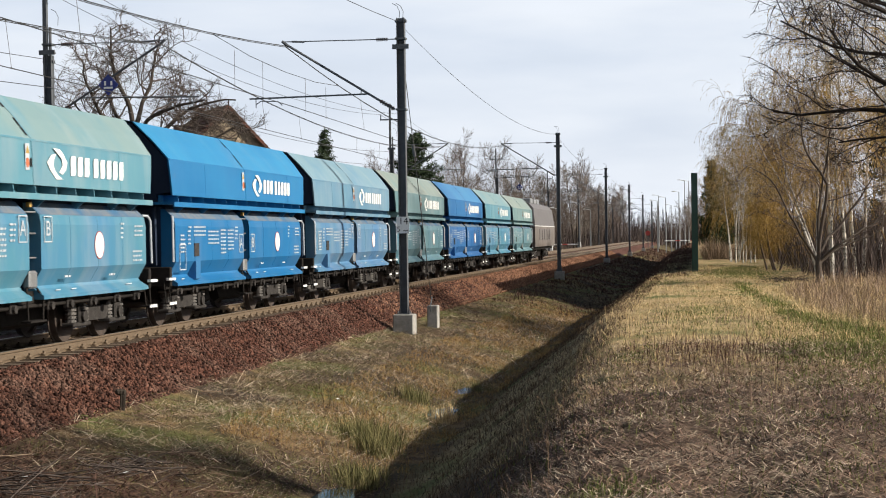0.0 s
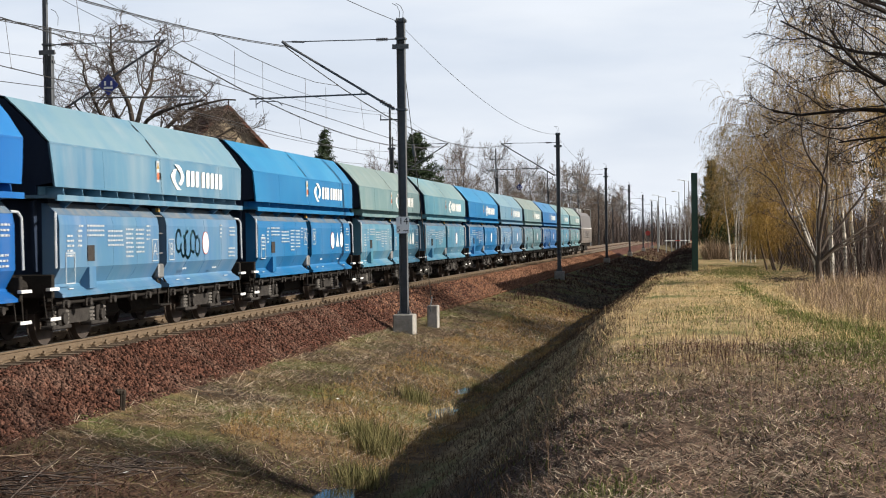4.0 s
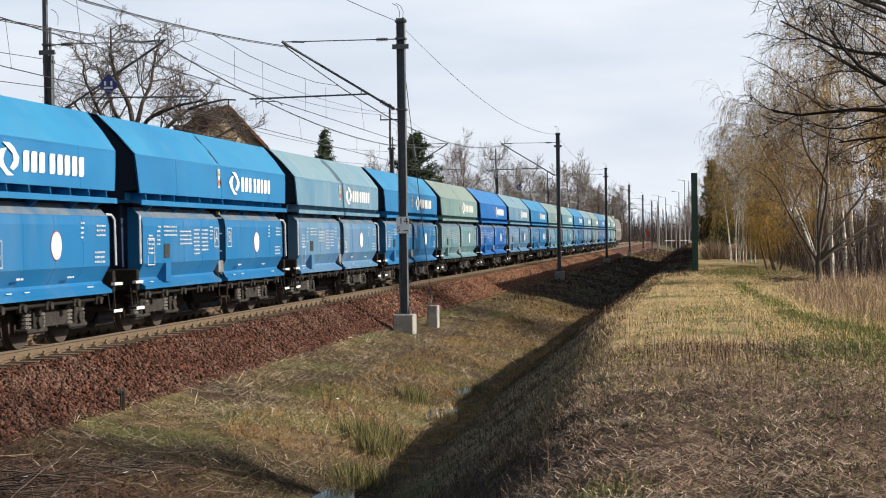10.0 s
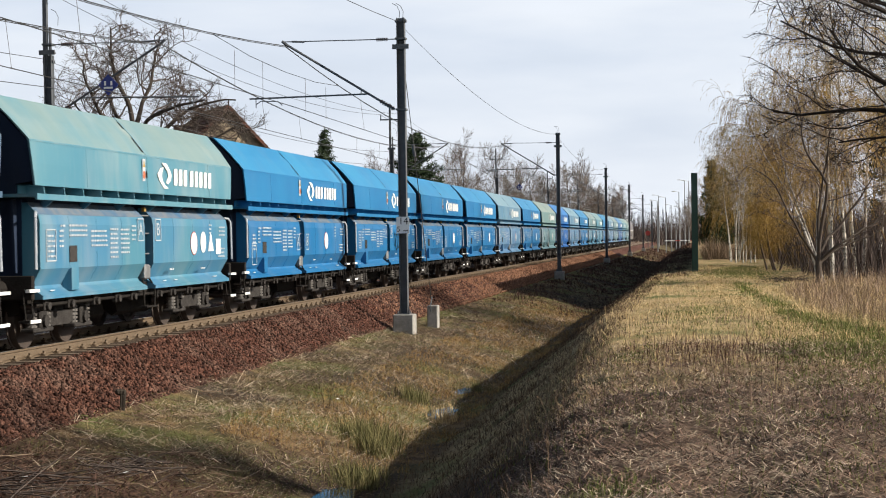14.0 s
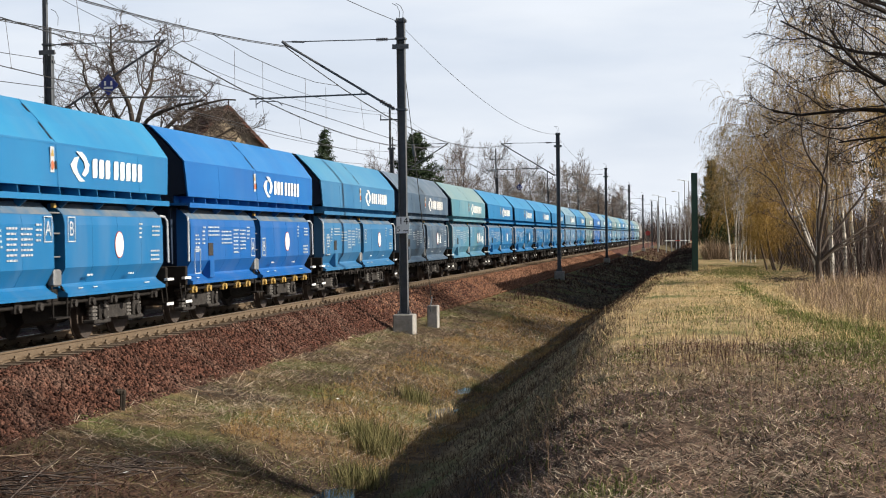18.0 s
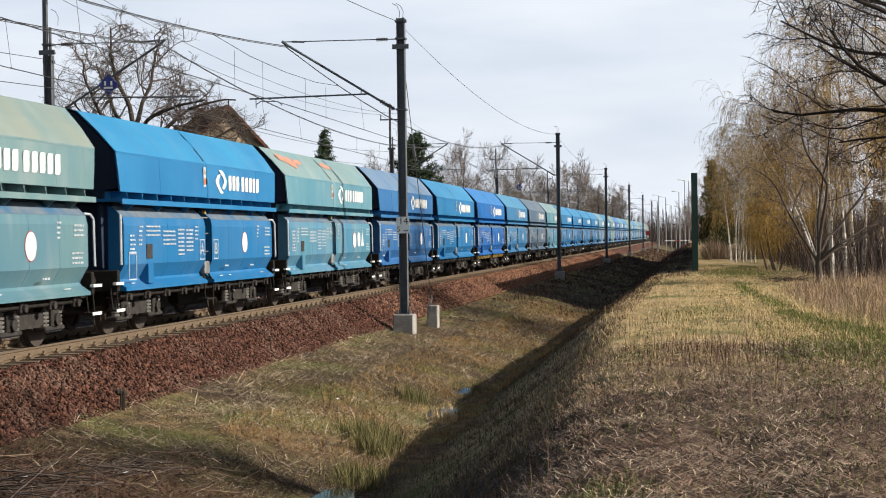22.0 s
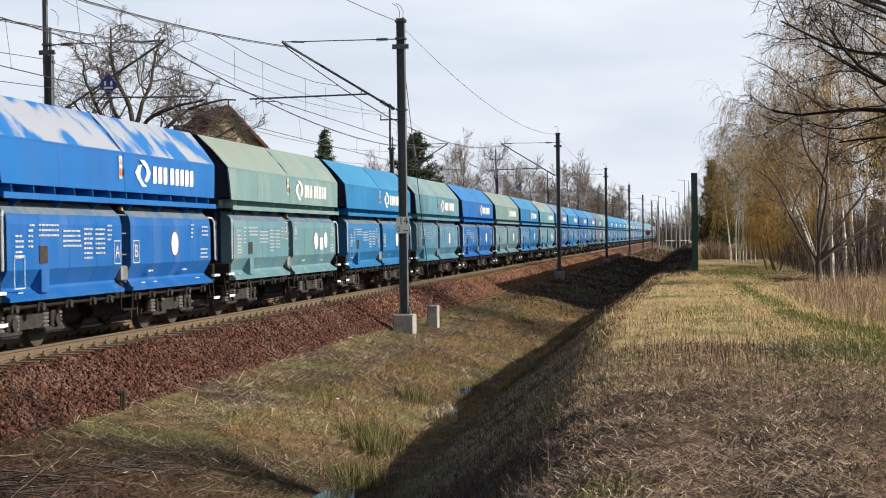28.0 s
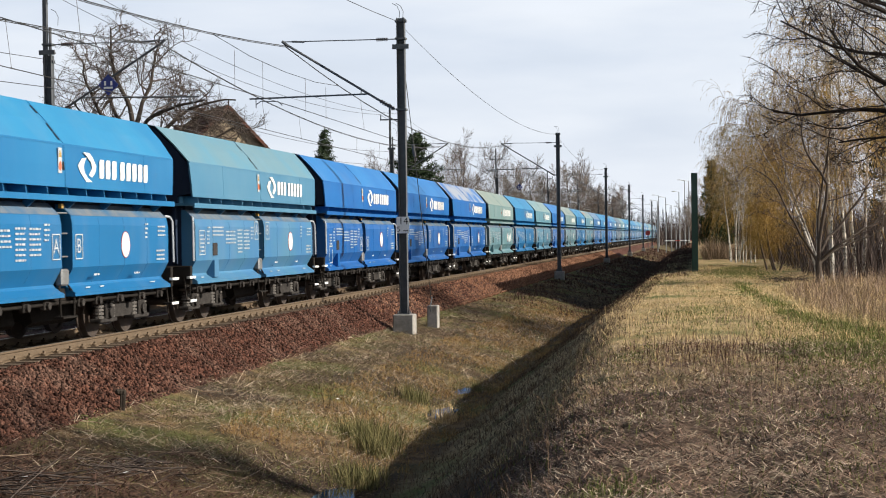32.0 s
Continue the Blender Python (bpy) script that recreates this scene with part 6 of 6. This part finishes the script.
def blades(name, label, x, y, h, lean, width, rng, material, z=None, category="grass", lying=False):
    """Bent blades: a base, a knee and a tip each."""
    if np.ndim(h) and not np.ndim(width):
        width = np.full(len(x), width)
    wet = np.zeros(len(x), bool)
    for cx, cy, rx, ry in PUDDLES:
        wet |= ((x - cx) / rx) ** 2 + ((y - cy) / ry) ** 2 < 0.8
    x, y, h, width = x[~wet], y[~wet], h[~wet], width[~wet]
    n = len(x)
    z = ground_array(x, y) if z is None else z
    a = rng.uniform(0, 2 * math.pi, n)
    l = np.clip(rng.normal(lean, lean * 0.5 + 0.05, n), 0, 1.5)
    d = np.stack([np.cos(a), np.sin(a), np.zeros(n)], 1)
    s = np.stack([-np.sin(a), np.cos(a), np.zeros(n)], 1)
    b = rng.uniform(0, math.pi, n)
    s = s * np.cos(b)[:, None] + d * np.sin(b)[:, None]
    p = np.stack([x, y, z - 0.02], 1)
    up = np.array((0, 0, 1.0))
    if lying:                                             # flattened: both halves lie near the ground
        b1, b2 = rng.normal(1.30, 0.16, n), rng.normal(1.52, 0.20, n)
    else:
        b1, b2 = l * 0.6, l * 1.3
    p[:, 2] += rng.uniform(0.02, 0.05, n) * lying
    k = p + (up * np.cos(b1)[:, None] + d * np.sin(b1)[:, None]) * (h * 0.55)[:, None]
    t = k + (up * np.cos(b2)[:, None] + d * np.sin(b2)[:, None]) * (h * 0.45)[:, None]
    w = (np.broadcast_to(width, (n,)) * 0.5)[:, None]
    v = np.stack([p - s * w, p + s * w, k - s * w * 0.8, k + s * w * 0.8, t], 1).reshape(-1, 3)
    f = np.array([(0, 1, 3), (0, 3, 2), (2, 3, 4)])[None] + (np.arange(n) * 5)[:, None, None]
    return tagged(fast(name, v, f.reshape(-1, 3), material), label, category, kind="stuff")


def patchy(x, y, scale, seed, lo, hi, rng):
    v = np.array([noise.noise(Vector((a * scale, b * scale, seed))) for a, b in zip(x, y)])
    return rng.uniform(lo, hi, len(x)) < v


def clump(x, y, scale, seed):
    """A factor of about 0.4 to 1.7 that swells and sinks over the ground."""
    return np.array([1.0 + 1.1 * noise.noise(Vector((a * scale, b * scale * 0.7, seed))) for a, b in zip(x, y)]).clip(0.35, 1.8)


def depth(rng, n, y0, y1, power):
    """Places along the line, thinning with distance."""
    return y0 * (y1 / y0) ** (rng.uniform(0, 1, n) ** power)


def build_grass():
    rng = np.random.default_rng(33)

    def field(n, x0, x1, y0, y1, power=1.0):
        y = depth(rng, n, y0, y1, power)
        return rng.uniform(x0, x1, n), y

    def wide(y):
        return 0.0035 + 0.00020 * y

    # path: straw sward beyond the bare foreground
    x, y = field(85000, -2.3, 5.5, 17, 95)
    k = ~patchy(x, y, 0.35, 3.0, -0.1, 0.5, rng)
    x, y = x[k], y[k]
    blades("straw_sward", "dry yellow grass on the path", x, y, rng.uniform(0.04, 0.17, len(x)) * np.where(rng.uniform(size=len(x)) < 0.06, 1.8, 1.0) * clump(x, y, 1.2, 7.0), 1.3, wide(y) * rng.uniform(0.4, 1.0, len(x)), rng, STRAW)
    x, y = field(42000, -2.2, 6.0, 10, 90)
    k = patchy(x, y, 0.30, 9.0, -0.25, 0.45, rng)
    x, y = x[k], y[k]
    blades("green_grass", "fresh green grass patches on the path", x, y, rng.uniform(0.04, 0.13, len(x)), 0.7, wide(y) * 1.2, rng, LEAFGREEN)
    x, y = field(12000, 1.0, 4.5, 17, 30)
    k = patchy(x, y, 0.5, 29.0, -0.5, 0.3, rng)
    x, y = x[k], y[k]
    blades("green_verge", "short green grass beside the path", x, y, rng.uniform(0.04, 0.12, len(x)), 0.6, wide(y) * 1.3, rng, LEAFGREEN)
    # foreground litter: flattened brown stalks and pale straws
    x, y = field(52000, -1.7, 3.0, 9.0, 24)
    blades("brown_litter", "flattened brown dead stalks covering the path", x, y, rng.uniform(0.03, 0.13, len(x)) * rng.choice([0.6, 1.0, 1.7], len(x)), 1.25, wide(y) * rng.uniform(0.7, 2.0, len(x)), rng, LITTER, lying=True)
    x, y = field(30000, -1.7, 3.2, 9.0, 25)
    k = patchy(x, y, 1.1, 41.0, -0.35, 0.25, rng)
    x, y = x[k], y[k]
    blades("pale_litter", "pale broken straws strewn over the path", x, y, rng.uniform(0.03, 0.16, len(x)), 1.4, wide(y) * rng.uniform(0.5, 1.5, len(x)), rng, GREYST, lying=True)
    x, y = field(5500, -1.9, 3.6, 11, 32)
    k = patchy(x, y, 0.5, 47.0, -0.3, 0.4, rng)
    x, y = x[k], y[k]
    blades("standing_stalks", "short upright dead weed stalks on the path", x, y, rng.uniform(0.05, 0.26, len(x)) * clump(x, y, 0.9, 83.0), 0.40, wide(y) * 0.7, rng, LITTER)
    x, y = rng.normal(0.2, 0.7, 650), rng.normal(21.5, 1.2, 650)
    blades("stalk_row", "upright dark reddish stalks where the litter ends", x, y, rng.uniform(0.10, 0.34, len(x)), 0.30, 0.006, rng, STALK)
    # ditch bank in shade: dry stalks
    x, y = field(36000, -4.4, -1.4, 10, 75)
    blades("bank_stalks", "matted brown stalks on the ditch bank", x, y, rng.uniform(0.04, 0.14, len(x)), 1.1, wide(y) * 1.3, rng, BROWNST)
    x, y = field(2600, -4.4, -1.5, 10, 75)
    blades("bank_straw", "scattered dry stems on the ditch bank", x, y, rng.uniform(0.08, 0.34, len(x)), 0.35, wide(y) * 0.7, rng, BROWNST)
    x, y = field(170, -2.4, -0.8, 9.5, 24)
    blades("bank_canes", "long thin bent stems rising from the ditch bank", x, y, rng.uniform(0.25, 0.65, len(x)), 0.8, 0.006, rng, BROWNST, category="stems")
    # railway side slope
    x, y = field(44000, -9.4, -4.6, 16, 110)
    k = ~patchy(x, y, 0.5, 14.0, -0.35, 0.45, rng)
    x, y = x[k], y[k]
    k = y > 21.5 + 3 * np.sin(x * 1.3) + rng.normal(0, 1.5, len(x))
    x, y = x[k], y[k]
    blades("slope_straw", "matted dry grass on the railway slope", x, y, rng.uniform(0.06, 0.22, len(x)) * clump(x, y, 0.9, 11.0), 1.05, wide(y) * rng.uniform(0.5, 1.4, len(x)), rng, SLOPEST, lying=True)
    x, y = field(46000, -9.2, -4.8, 16, 80)
    k = patchy(x, y, 0.45, 19.0, -0.15, 0.45, rng)
    x, y = x[k], y[k]
    k = y > 19.5 + 3 * np.sin(x * 1.3) + rng.normal(0, 1.5, len(x))
    x, y = x[k], y[k]
    blades("slope_green", "mossy green grass on the railway slope", x, y, rng.uniform(0.03, 0.12, len(x)), 0.8, wide(y) * 1.1, rng, LEAFGREEN)
    x, y = field(44000, -9.3, -4.6, 16, 90)
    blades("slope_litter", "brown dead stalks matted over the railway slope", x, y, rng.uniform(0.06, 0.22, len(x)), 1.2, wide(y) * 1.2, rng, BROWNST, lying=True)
    x, y = field(12000, -9.3, -4.8, 15, 70)
    k = patchy(x, y, 0.5, 53.0, -0.3, 0.3, rng)
    x, y = x[k], y[k]
    k = (y > 21) | (rng.uniform(size=len(x)) < 0.35)
    x, y = x[k], y[k]
    blades("slope_twigs", "bleached twigs strewn over the railway slope", x, y, rng.uniform(0.10, 0.6, len(x)), 1.45, rng.uniform(0.006, 0.014, len(x)), rng, GREYST, category="twigs", lying=True)
    x, y = field(9000, -9.2, -4.8, 17, 60)
    k = patchy(x, y, 0.4, 57.0, -0.2, 0.35, rng)
    x, y = x[k], y[k]
    blades("slope_brush", "dark dead bramble stems lying over the railway slope", x, y, rng.uniform(0.15, 0.6, len(x)), 1.3, rng.uniform(0.006, 0.012, len(x)), rng, STALK, category="twigs", lying=True)
    x, y = field(16000, -9.2, -4.8, 20, 60)
    k = patchy(x, y, 0.7, 67.0, -0.2, 0.4, rng)
    x, y = x[k], y[k]
    blades("slope_wisps", "fine pale wisps of dead grass on the railway slope", x, y, rng.uniform(0.08, 0.28, len(x)), 1.1, rng.uniform(0.004, 0.008, len(x)), rng, GREYST, lying=True)
    x, y = field(14000, -9.1, -4.9, 20, 55)
    k = patchy(x, y, 1.3, 101.0, -0.15, 0.3, rng)
    x, y = x[k], y[k]
    blades("slope_tufts", "small upright tufts of straw and green on the railway slope", x, y, rng.uniform(0.06, 0.20, len(x)), 0.7, rng.uniform(0.004, 0.009, len(x)), rng, RUSH)
    # golden grass along the ditch bottom and the slope's foot
    x, y = field(40000, -7.4, -4.3, 24, 75)
    k = ~patchy(x, y, 0.6, 61.0, -0.3, 0.5, rng)
    x, y = x[k], y[k]
    blades("golden_grass", "golden dry grass along the ditch", x, y, rng.uniform(0.05, 0.22, len(x)), 1.2, wide(y) * 0.9, rng, GOLD)
    # bright green patches
    for cx, cy, rx, ry, n in ((2.3, 22.8, 0.9, 2.6, 12000), (2.9, 30.0, 0.7, 4.0, 5000), (1.9, 75.0, 1.2, 6.0, 9000), (2.6, 86.0, 1.0, 6.0, 4000), (1.9, 33.0, 0.5, 3.0, 2500), (0.2, 34.0, 0.9, 3.5, 1500), (-0.6, 10.6, 0.3, 0.5, 900), (2.5, 28.0, 0.5, 2.0, 2500), (-0.9, 22.0, 0.4, 1.5, 900)):
        x, y = cx + rng.normal(0, rx * 0.6, n), cy + rng.normal(0, ry * 0.6, n)
        blades("green_patch", "patch of fresh green grass on the path", x, y, rng.uniform(0.03, 0.11, n), 0.6, wide(y) * 1.3, rng, FRESH)
    # a pale trodden track, and a dark green rut beside it
    y = depth(rng, 9000, 24, 70, 1.0)
    x = np.interp(y, [24, 28, 33, 50, 70], [1.75, 1.6, 1.3, 0.72, 0.5]) + rng.normal(0, 0.20, len(y))
    blades("pale_track", "pale flattened straw along a trodden track", x, y, rng.uniform(0.04, 0.18, len(x)), 1.3, wide(y) * 0.9, rng, STRAW, lying=True)
    y = depth(rng, 9000, 22, 60, 1.0)
    x = np.interp(y, [22, 26, 33, 45, 60], [2.3, 2.15, 1.95, 1.55, 1.3]) + rng.normal(0, 0.16, len(y))
    k = patchy(x, y, 0.6, 91.0, -0.25, 0.35, rng)
    blades("rut_grass", "dark green grass and weeds in a rut of the path", x[k], y[k], rng.uniform(0.04, 0.15, k.sum()), 0.6, wide(y[k]) * 1.3, rng, LEAFGREEN)
    # tall dry weeds at the wood's edge
    x, y = field(42000, 2.4, 9.0, 27, 70)
    k = x > np.interp(y, [27, 33, 40, 50, 58, 70], [3.6, 2.6, 2.2, 2.6, 4.6, 5.5])
    x, y = x[k], y[k]
    k = ~patchy(x, y, 0.55, 97.0, -0.25, 0.35, rng)
    x, y = x[k], y[k]
    blades("tall_weeds", "tall russet dead weeds at the wood's edge", x, y, rng.uniform(0.12, 0.62, len(x)) * clump(x, y, 0.8, 17.0), 0.9, wide(y) * 0.7, rng, RUSSET)
    x, y = field(16000, 2.2, 8.0, 25, 70)
    k = x > np.interp(y, [25, 33, 40, 50, 58, 70], [3.3, 2.0, 1.7, 2.1, 4.2, 5.0])
    x, y = x[k], y[k]
    blades("pale_weeds", "pale dry grass at the wood's edge", x, y, rng.uniform(0.10, 0.30, len(x)), 1.0, wide(y) * 0.9, rng, STRAW)
    # thicket under the right-hand trees
    x, y = field(17000, 4.8, 17, 58, 210, 0.8)
    blades("thicket", "dense bare brown undergrowth under the trees", x, y, rng.uniform(0.8, 3.4, len(x)), 0.5, 0.028, rng, UNDERWOOD, category="undergrowth")
    x, y = rng.uniform(0.5, 8.0, 9000), rng.uniform(117, 150, 9000)
    blades("reed_thicket", "russet dry reeds and scrub closing the lawn", x, y, rng.uniform(0.2, 1.5, len(x)) * clump(x, y, 0.5, 71.0), 0.6, 0.03, rng, RUSSET, category="undergrowth")
    # Dark weeds added to blacken the ground in the barrier's shadow.
    x, y = field(32000, -9.0, -0.3, 70, 330, 0.85)
    blades("ditch_weeds", "dark weeds added to deepen the barrier's shade over the ditch", x, y, rng.uniform(0.05, 0.22, len(x)) * clump(x, y, 0.4, 73.0), 1.0, wide(y) * 2.2, rng, STALK)
    # Near slope: dead stalks in a dark tone that adds to the painted shade.
    x, y = field(36000, -9.4, -4.4, 14.5, 25)
    k = y < 21.5 + 1.2 * np.sin(x * 1.7) + rng.normal(0, 1.0, len(x))
    x, y = x[k], y[k]
    blades("soil_litter", "dark dead stalks and leaves adding to the painted shade of the near slope", x, y, rng.uniform(0.05, 0.22, len(x)), 1.2, wide(y) * 1.7, rng, STALK, lying=True)
    x, y = rng.uniform(-110, 45, 22000), rng.uniform(400, 640, 22000)
    blades("far_wood", "distant bare woodland closing the line", x, y, rng.uniform(2.5, 10.5, len(x)), 0.42, 0.09, rng, UNDERWOOD, category="woodland")
    x, y = rng.uniform(7, 24, 9000), depth(rng, 9000, 66, 300, 0.9)
    blades("understorey", "dense bare saplings inside the wood", x, y, rng.uniform(1.5, 5.0, len(x)), 0.4, 0.035, rng, UNDERWOOD, category="undergrowth")
    # scrub beyond the far track
    x, y = field(14000, -60, -23, 60, 420, 0.8)
    blades("far_scrub", "bare scrub beyond the tracks", x, y, rng.uniform(0.8, 3.2, len(x)), 0.35, 0.05, rng, UNDERWOOD, category="undergrowth")
    # rush tussocks in the ditch
    for cx, cy, r, n in ((-5.55, 27.2, 0.55, 1500), (-5.2, 25.9, 0.35, 700), (-4.9, 23.0, 0.4, 800), (-5.0, 31.5, 0.3, 400), (-5.9, 33.5, 0.4, 500), (-5.2, 37.0, 0.35, 500)):
        x, y = cx + rng.normal(0, r * 0.5, n), cy + rng.normal(0, r * 0.7, n)
        blades("rush_tussock", "tussock of green and straw rushes in the ditch", x, y, rng.uniform(0.12, 0.48, n), 0.55, 0.011, rng, RUSH if n > 450 else STRAW, category="rushes")


build_grass()

WATER = mat("ditch_water", (0.02, 0.022, 0.02), rough=0.06)


def build_water():
    for cx, cy, rx, ry in PUDDLES:
        z = float(ground_array(np.array([cx]), np.array([cy]))[0]) + 0.045
        bm = bmesh.new()
        rng = random.Random(int(cy))
        ring = [bm.verts.new((cx + rx * math.cos(a) * rng.uniform(0.7, 1.2), cy + ry * math.sin(a) * rng.uniform(0.7, 1.2), z)) for a in np.linspace(0, 2 * math.pi, 22)[:-1]]
        bm.faces.new(ring)
        tagged(part("water", bm, WATER), "small still puddle at the bottom of the ditch", "water", kind="structure")


build_water()


# ---- small things on the slope ----
def build_sticks():
    rng = np.random.default_rng(71)
    for cx, cy, n, r, lab in ((-7.15, 19.8, 60, 0.75, "heap of dead brushwood on the railway slope"), (-7.9, 17.6, 55, 1.1, "scattered dead branches on the railway slope"), (3.3, 61.5, 60, 1.1, "dark heap of cut brushwood at the wood's edge")):
        t = Tubes()
        for k in range(n):
            a, e = rng.uniform(0, 2 * math.pi), abs(rng.normal(0.12, 0.22))
            ln = rng.uniform(0.35, 1.1) * r / 0.75
            d = np.array((math.cos(a), math.sin(a), e))
            x, y = cx + rng.normal(0, r * 0.4), cy + rng.normal(0, r * 0.5)
            p = np.array((x, y, ground_height(x, y) + rng.uniform(0.02, 0.16)))
            pts = [p + d * ln * f + rng.normal(0, 0.010, 3) for f in np.linspace(-0.5, 0.5, 5)]
            t.add(pts, np.linspace(0.010, 0.004, 5) * rng.uniform(0.5, 1.4), 4)
        ob = t.mesh("brushwood", OAKTWIG if cx < 0 else BARK, None)
        tagged(ob, lab, "brushwood", kind="stuff")
    # long pale canes lying on the slope
    t = Tubes()
    for k in range(70):
        x, y = rng.uniform(-9.2, -6.0), 17 + rng.uniform(0, 1) ** 1.3 * 40
        a = rng.normal(2.7, 0.9)
        ln = rng.uniform(0.3, 1.0)
        pts = []
        for f in np.linspace(-0.5, 0.5, 6):
            px, py = x + math.cos(a) * ln * f, y + math.sin(a) * ln * f
            pts.append((px, py, max(ground_height(px, py), float(ballast_z(np.array(px))) if px < -9.4 else -9) + 0.03 + rng.uniform(0, 0.03)))
        t.add(pts, np.linspace(0.008, 0.004, 6), 4)
    tagged(t.mesh("dead_canes", RUSSET, None), "long bleached canes lying on the railway slope", "canes", kind="stuff")
    # a rotten stake
    s = thing("stake", "short rotten wooden stake beside the ballast", "stake")
    s.matrix_basis = pose(-9.2, 25.0, -0.86, 0, 4, 20)
    bm = bmesh.new()
    box(bm, -0.045, 0.045, -0.04, 0.04, -0.1, 0.20, 0.012)
    part("post", bm, BARK, s)
    bm = bmesh.new()
    box(bm, -0.13, 0.05, -0.05, 0.04, 0.17, 0.27, 0.03)
    part("cap", bm, BARK, s)
    # scraps of white litter
    for x, y in ((-7.9, 18.1), (-7.1, 19.4), (-8.3, 17.2), (-6.9, 30.5)):
        bm = bmesh.new()
        pts = [bm.verts.new((rng.uniform(-0.07, 0.07), rng.uniform(-0.1, 0.1), rng.uniform(0.02, 0.06))) for k in range(7)]
        bmesh.ops.convex_hull(bm, input=pts)
        o = tagged(part("litter_scrap", bm, WHITE), "crumpled scrap of white litter on the slope", "litter", "scraps of litter")
        o.location = (x, y, ground_height(x, y) + 0.03)


build_sticks()


# ---- everything that moves ----
def motions():
    times = [float(t) for t in range(0, 33)]
    for w, y0 in TRAIN:
        walk(w, [(t, pose(TRACK_A, y0 + run(t), 0)) for t in times])
    # the wheels roll: one turn of keys for each of a bogie's two axles, shared by all bogies
    ticks = [k / FPS for k in range(0, 32 * FPS + 1)]
    shared = {}
    kids = {}
    for o in bpy.data.objects:
        if o.parent is not None:
            kids.setdefault(o.parent, []).append(o)
    for w, _ in TRAIN:
        for b in kids[w]:
            for o in kids.get(b, ()):
                if o.name.split(".")[0] != "wheelset":
                    continue
                key = (round(o.location.y, 2), round(o.location.z, 2))
                if key not in shared:
                    y, z = o.location.y, o.location.z
                    walk(o, [(t, pose(0, y, z, -math.degrees(run(t) / 0.46) % 360.0)) for t in ticks])
                    shared[key] = o
                else:
                    o.rotation_mode = "QUATERNION"
                    o.animation_data_create()
                    o.animation_data.action = shared[key].animation_data.action
                    o.animation_data.action_slot = shared[key].animation_data.action_slot


motions()
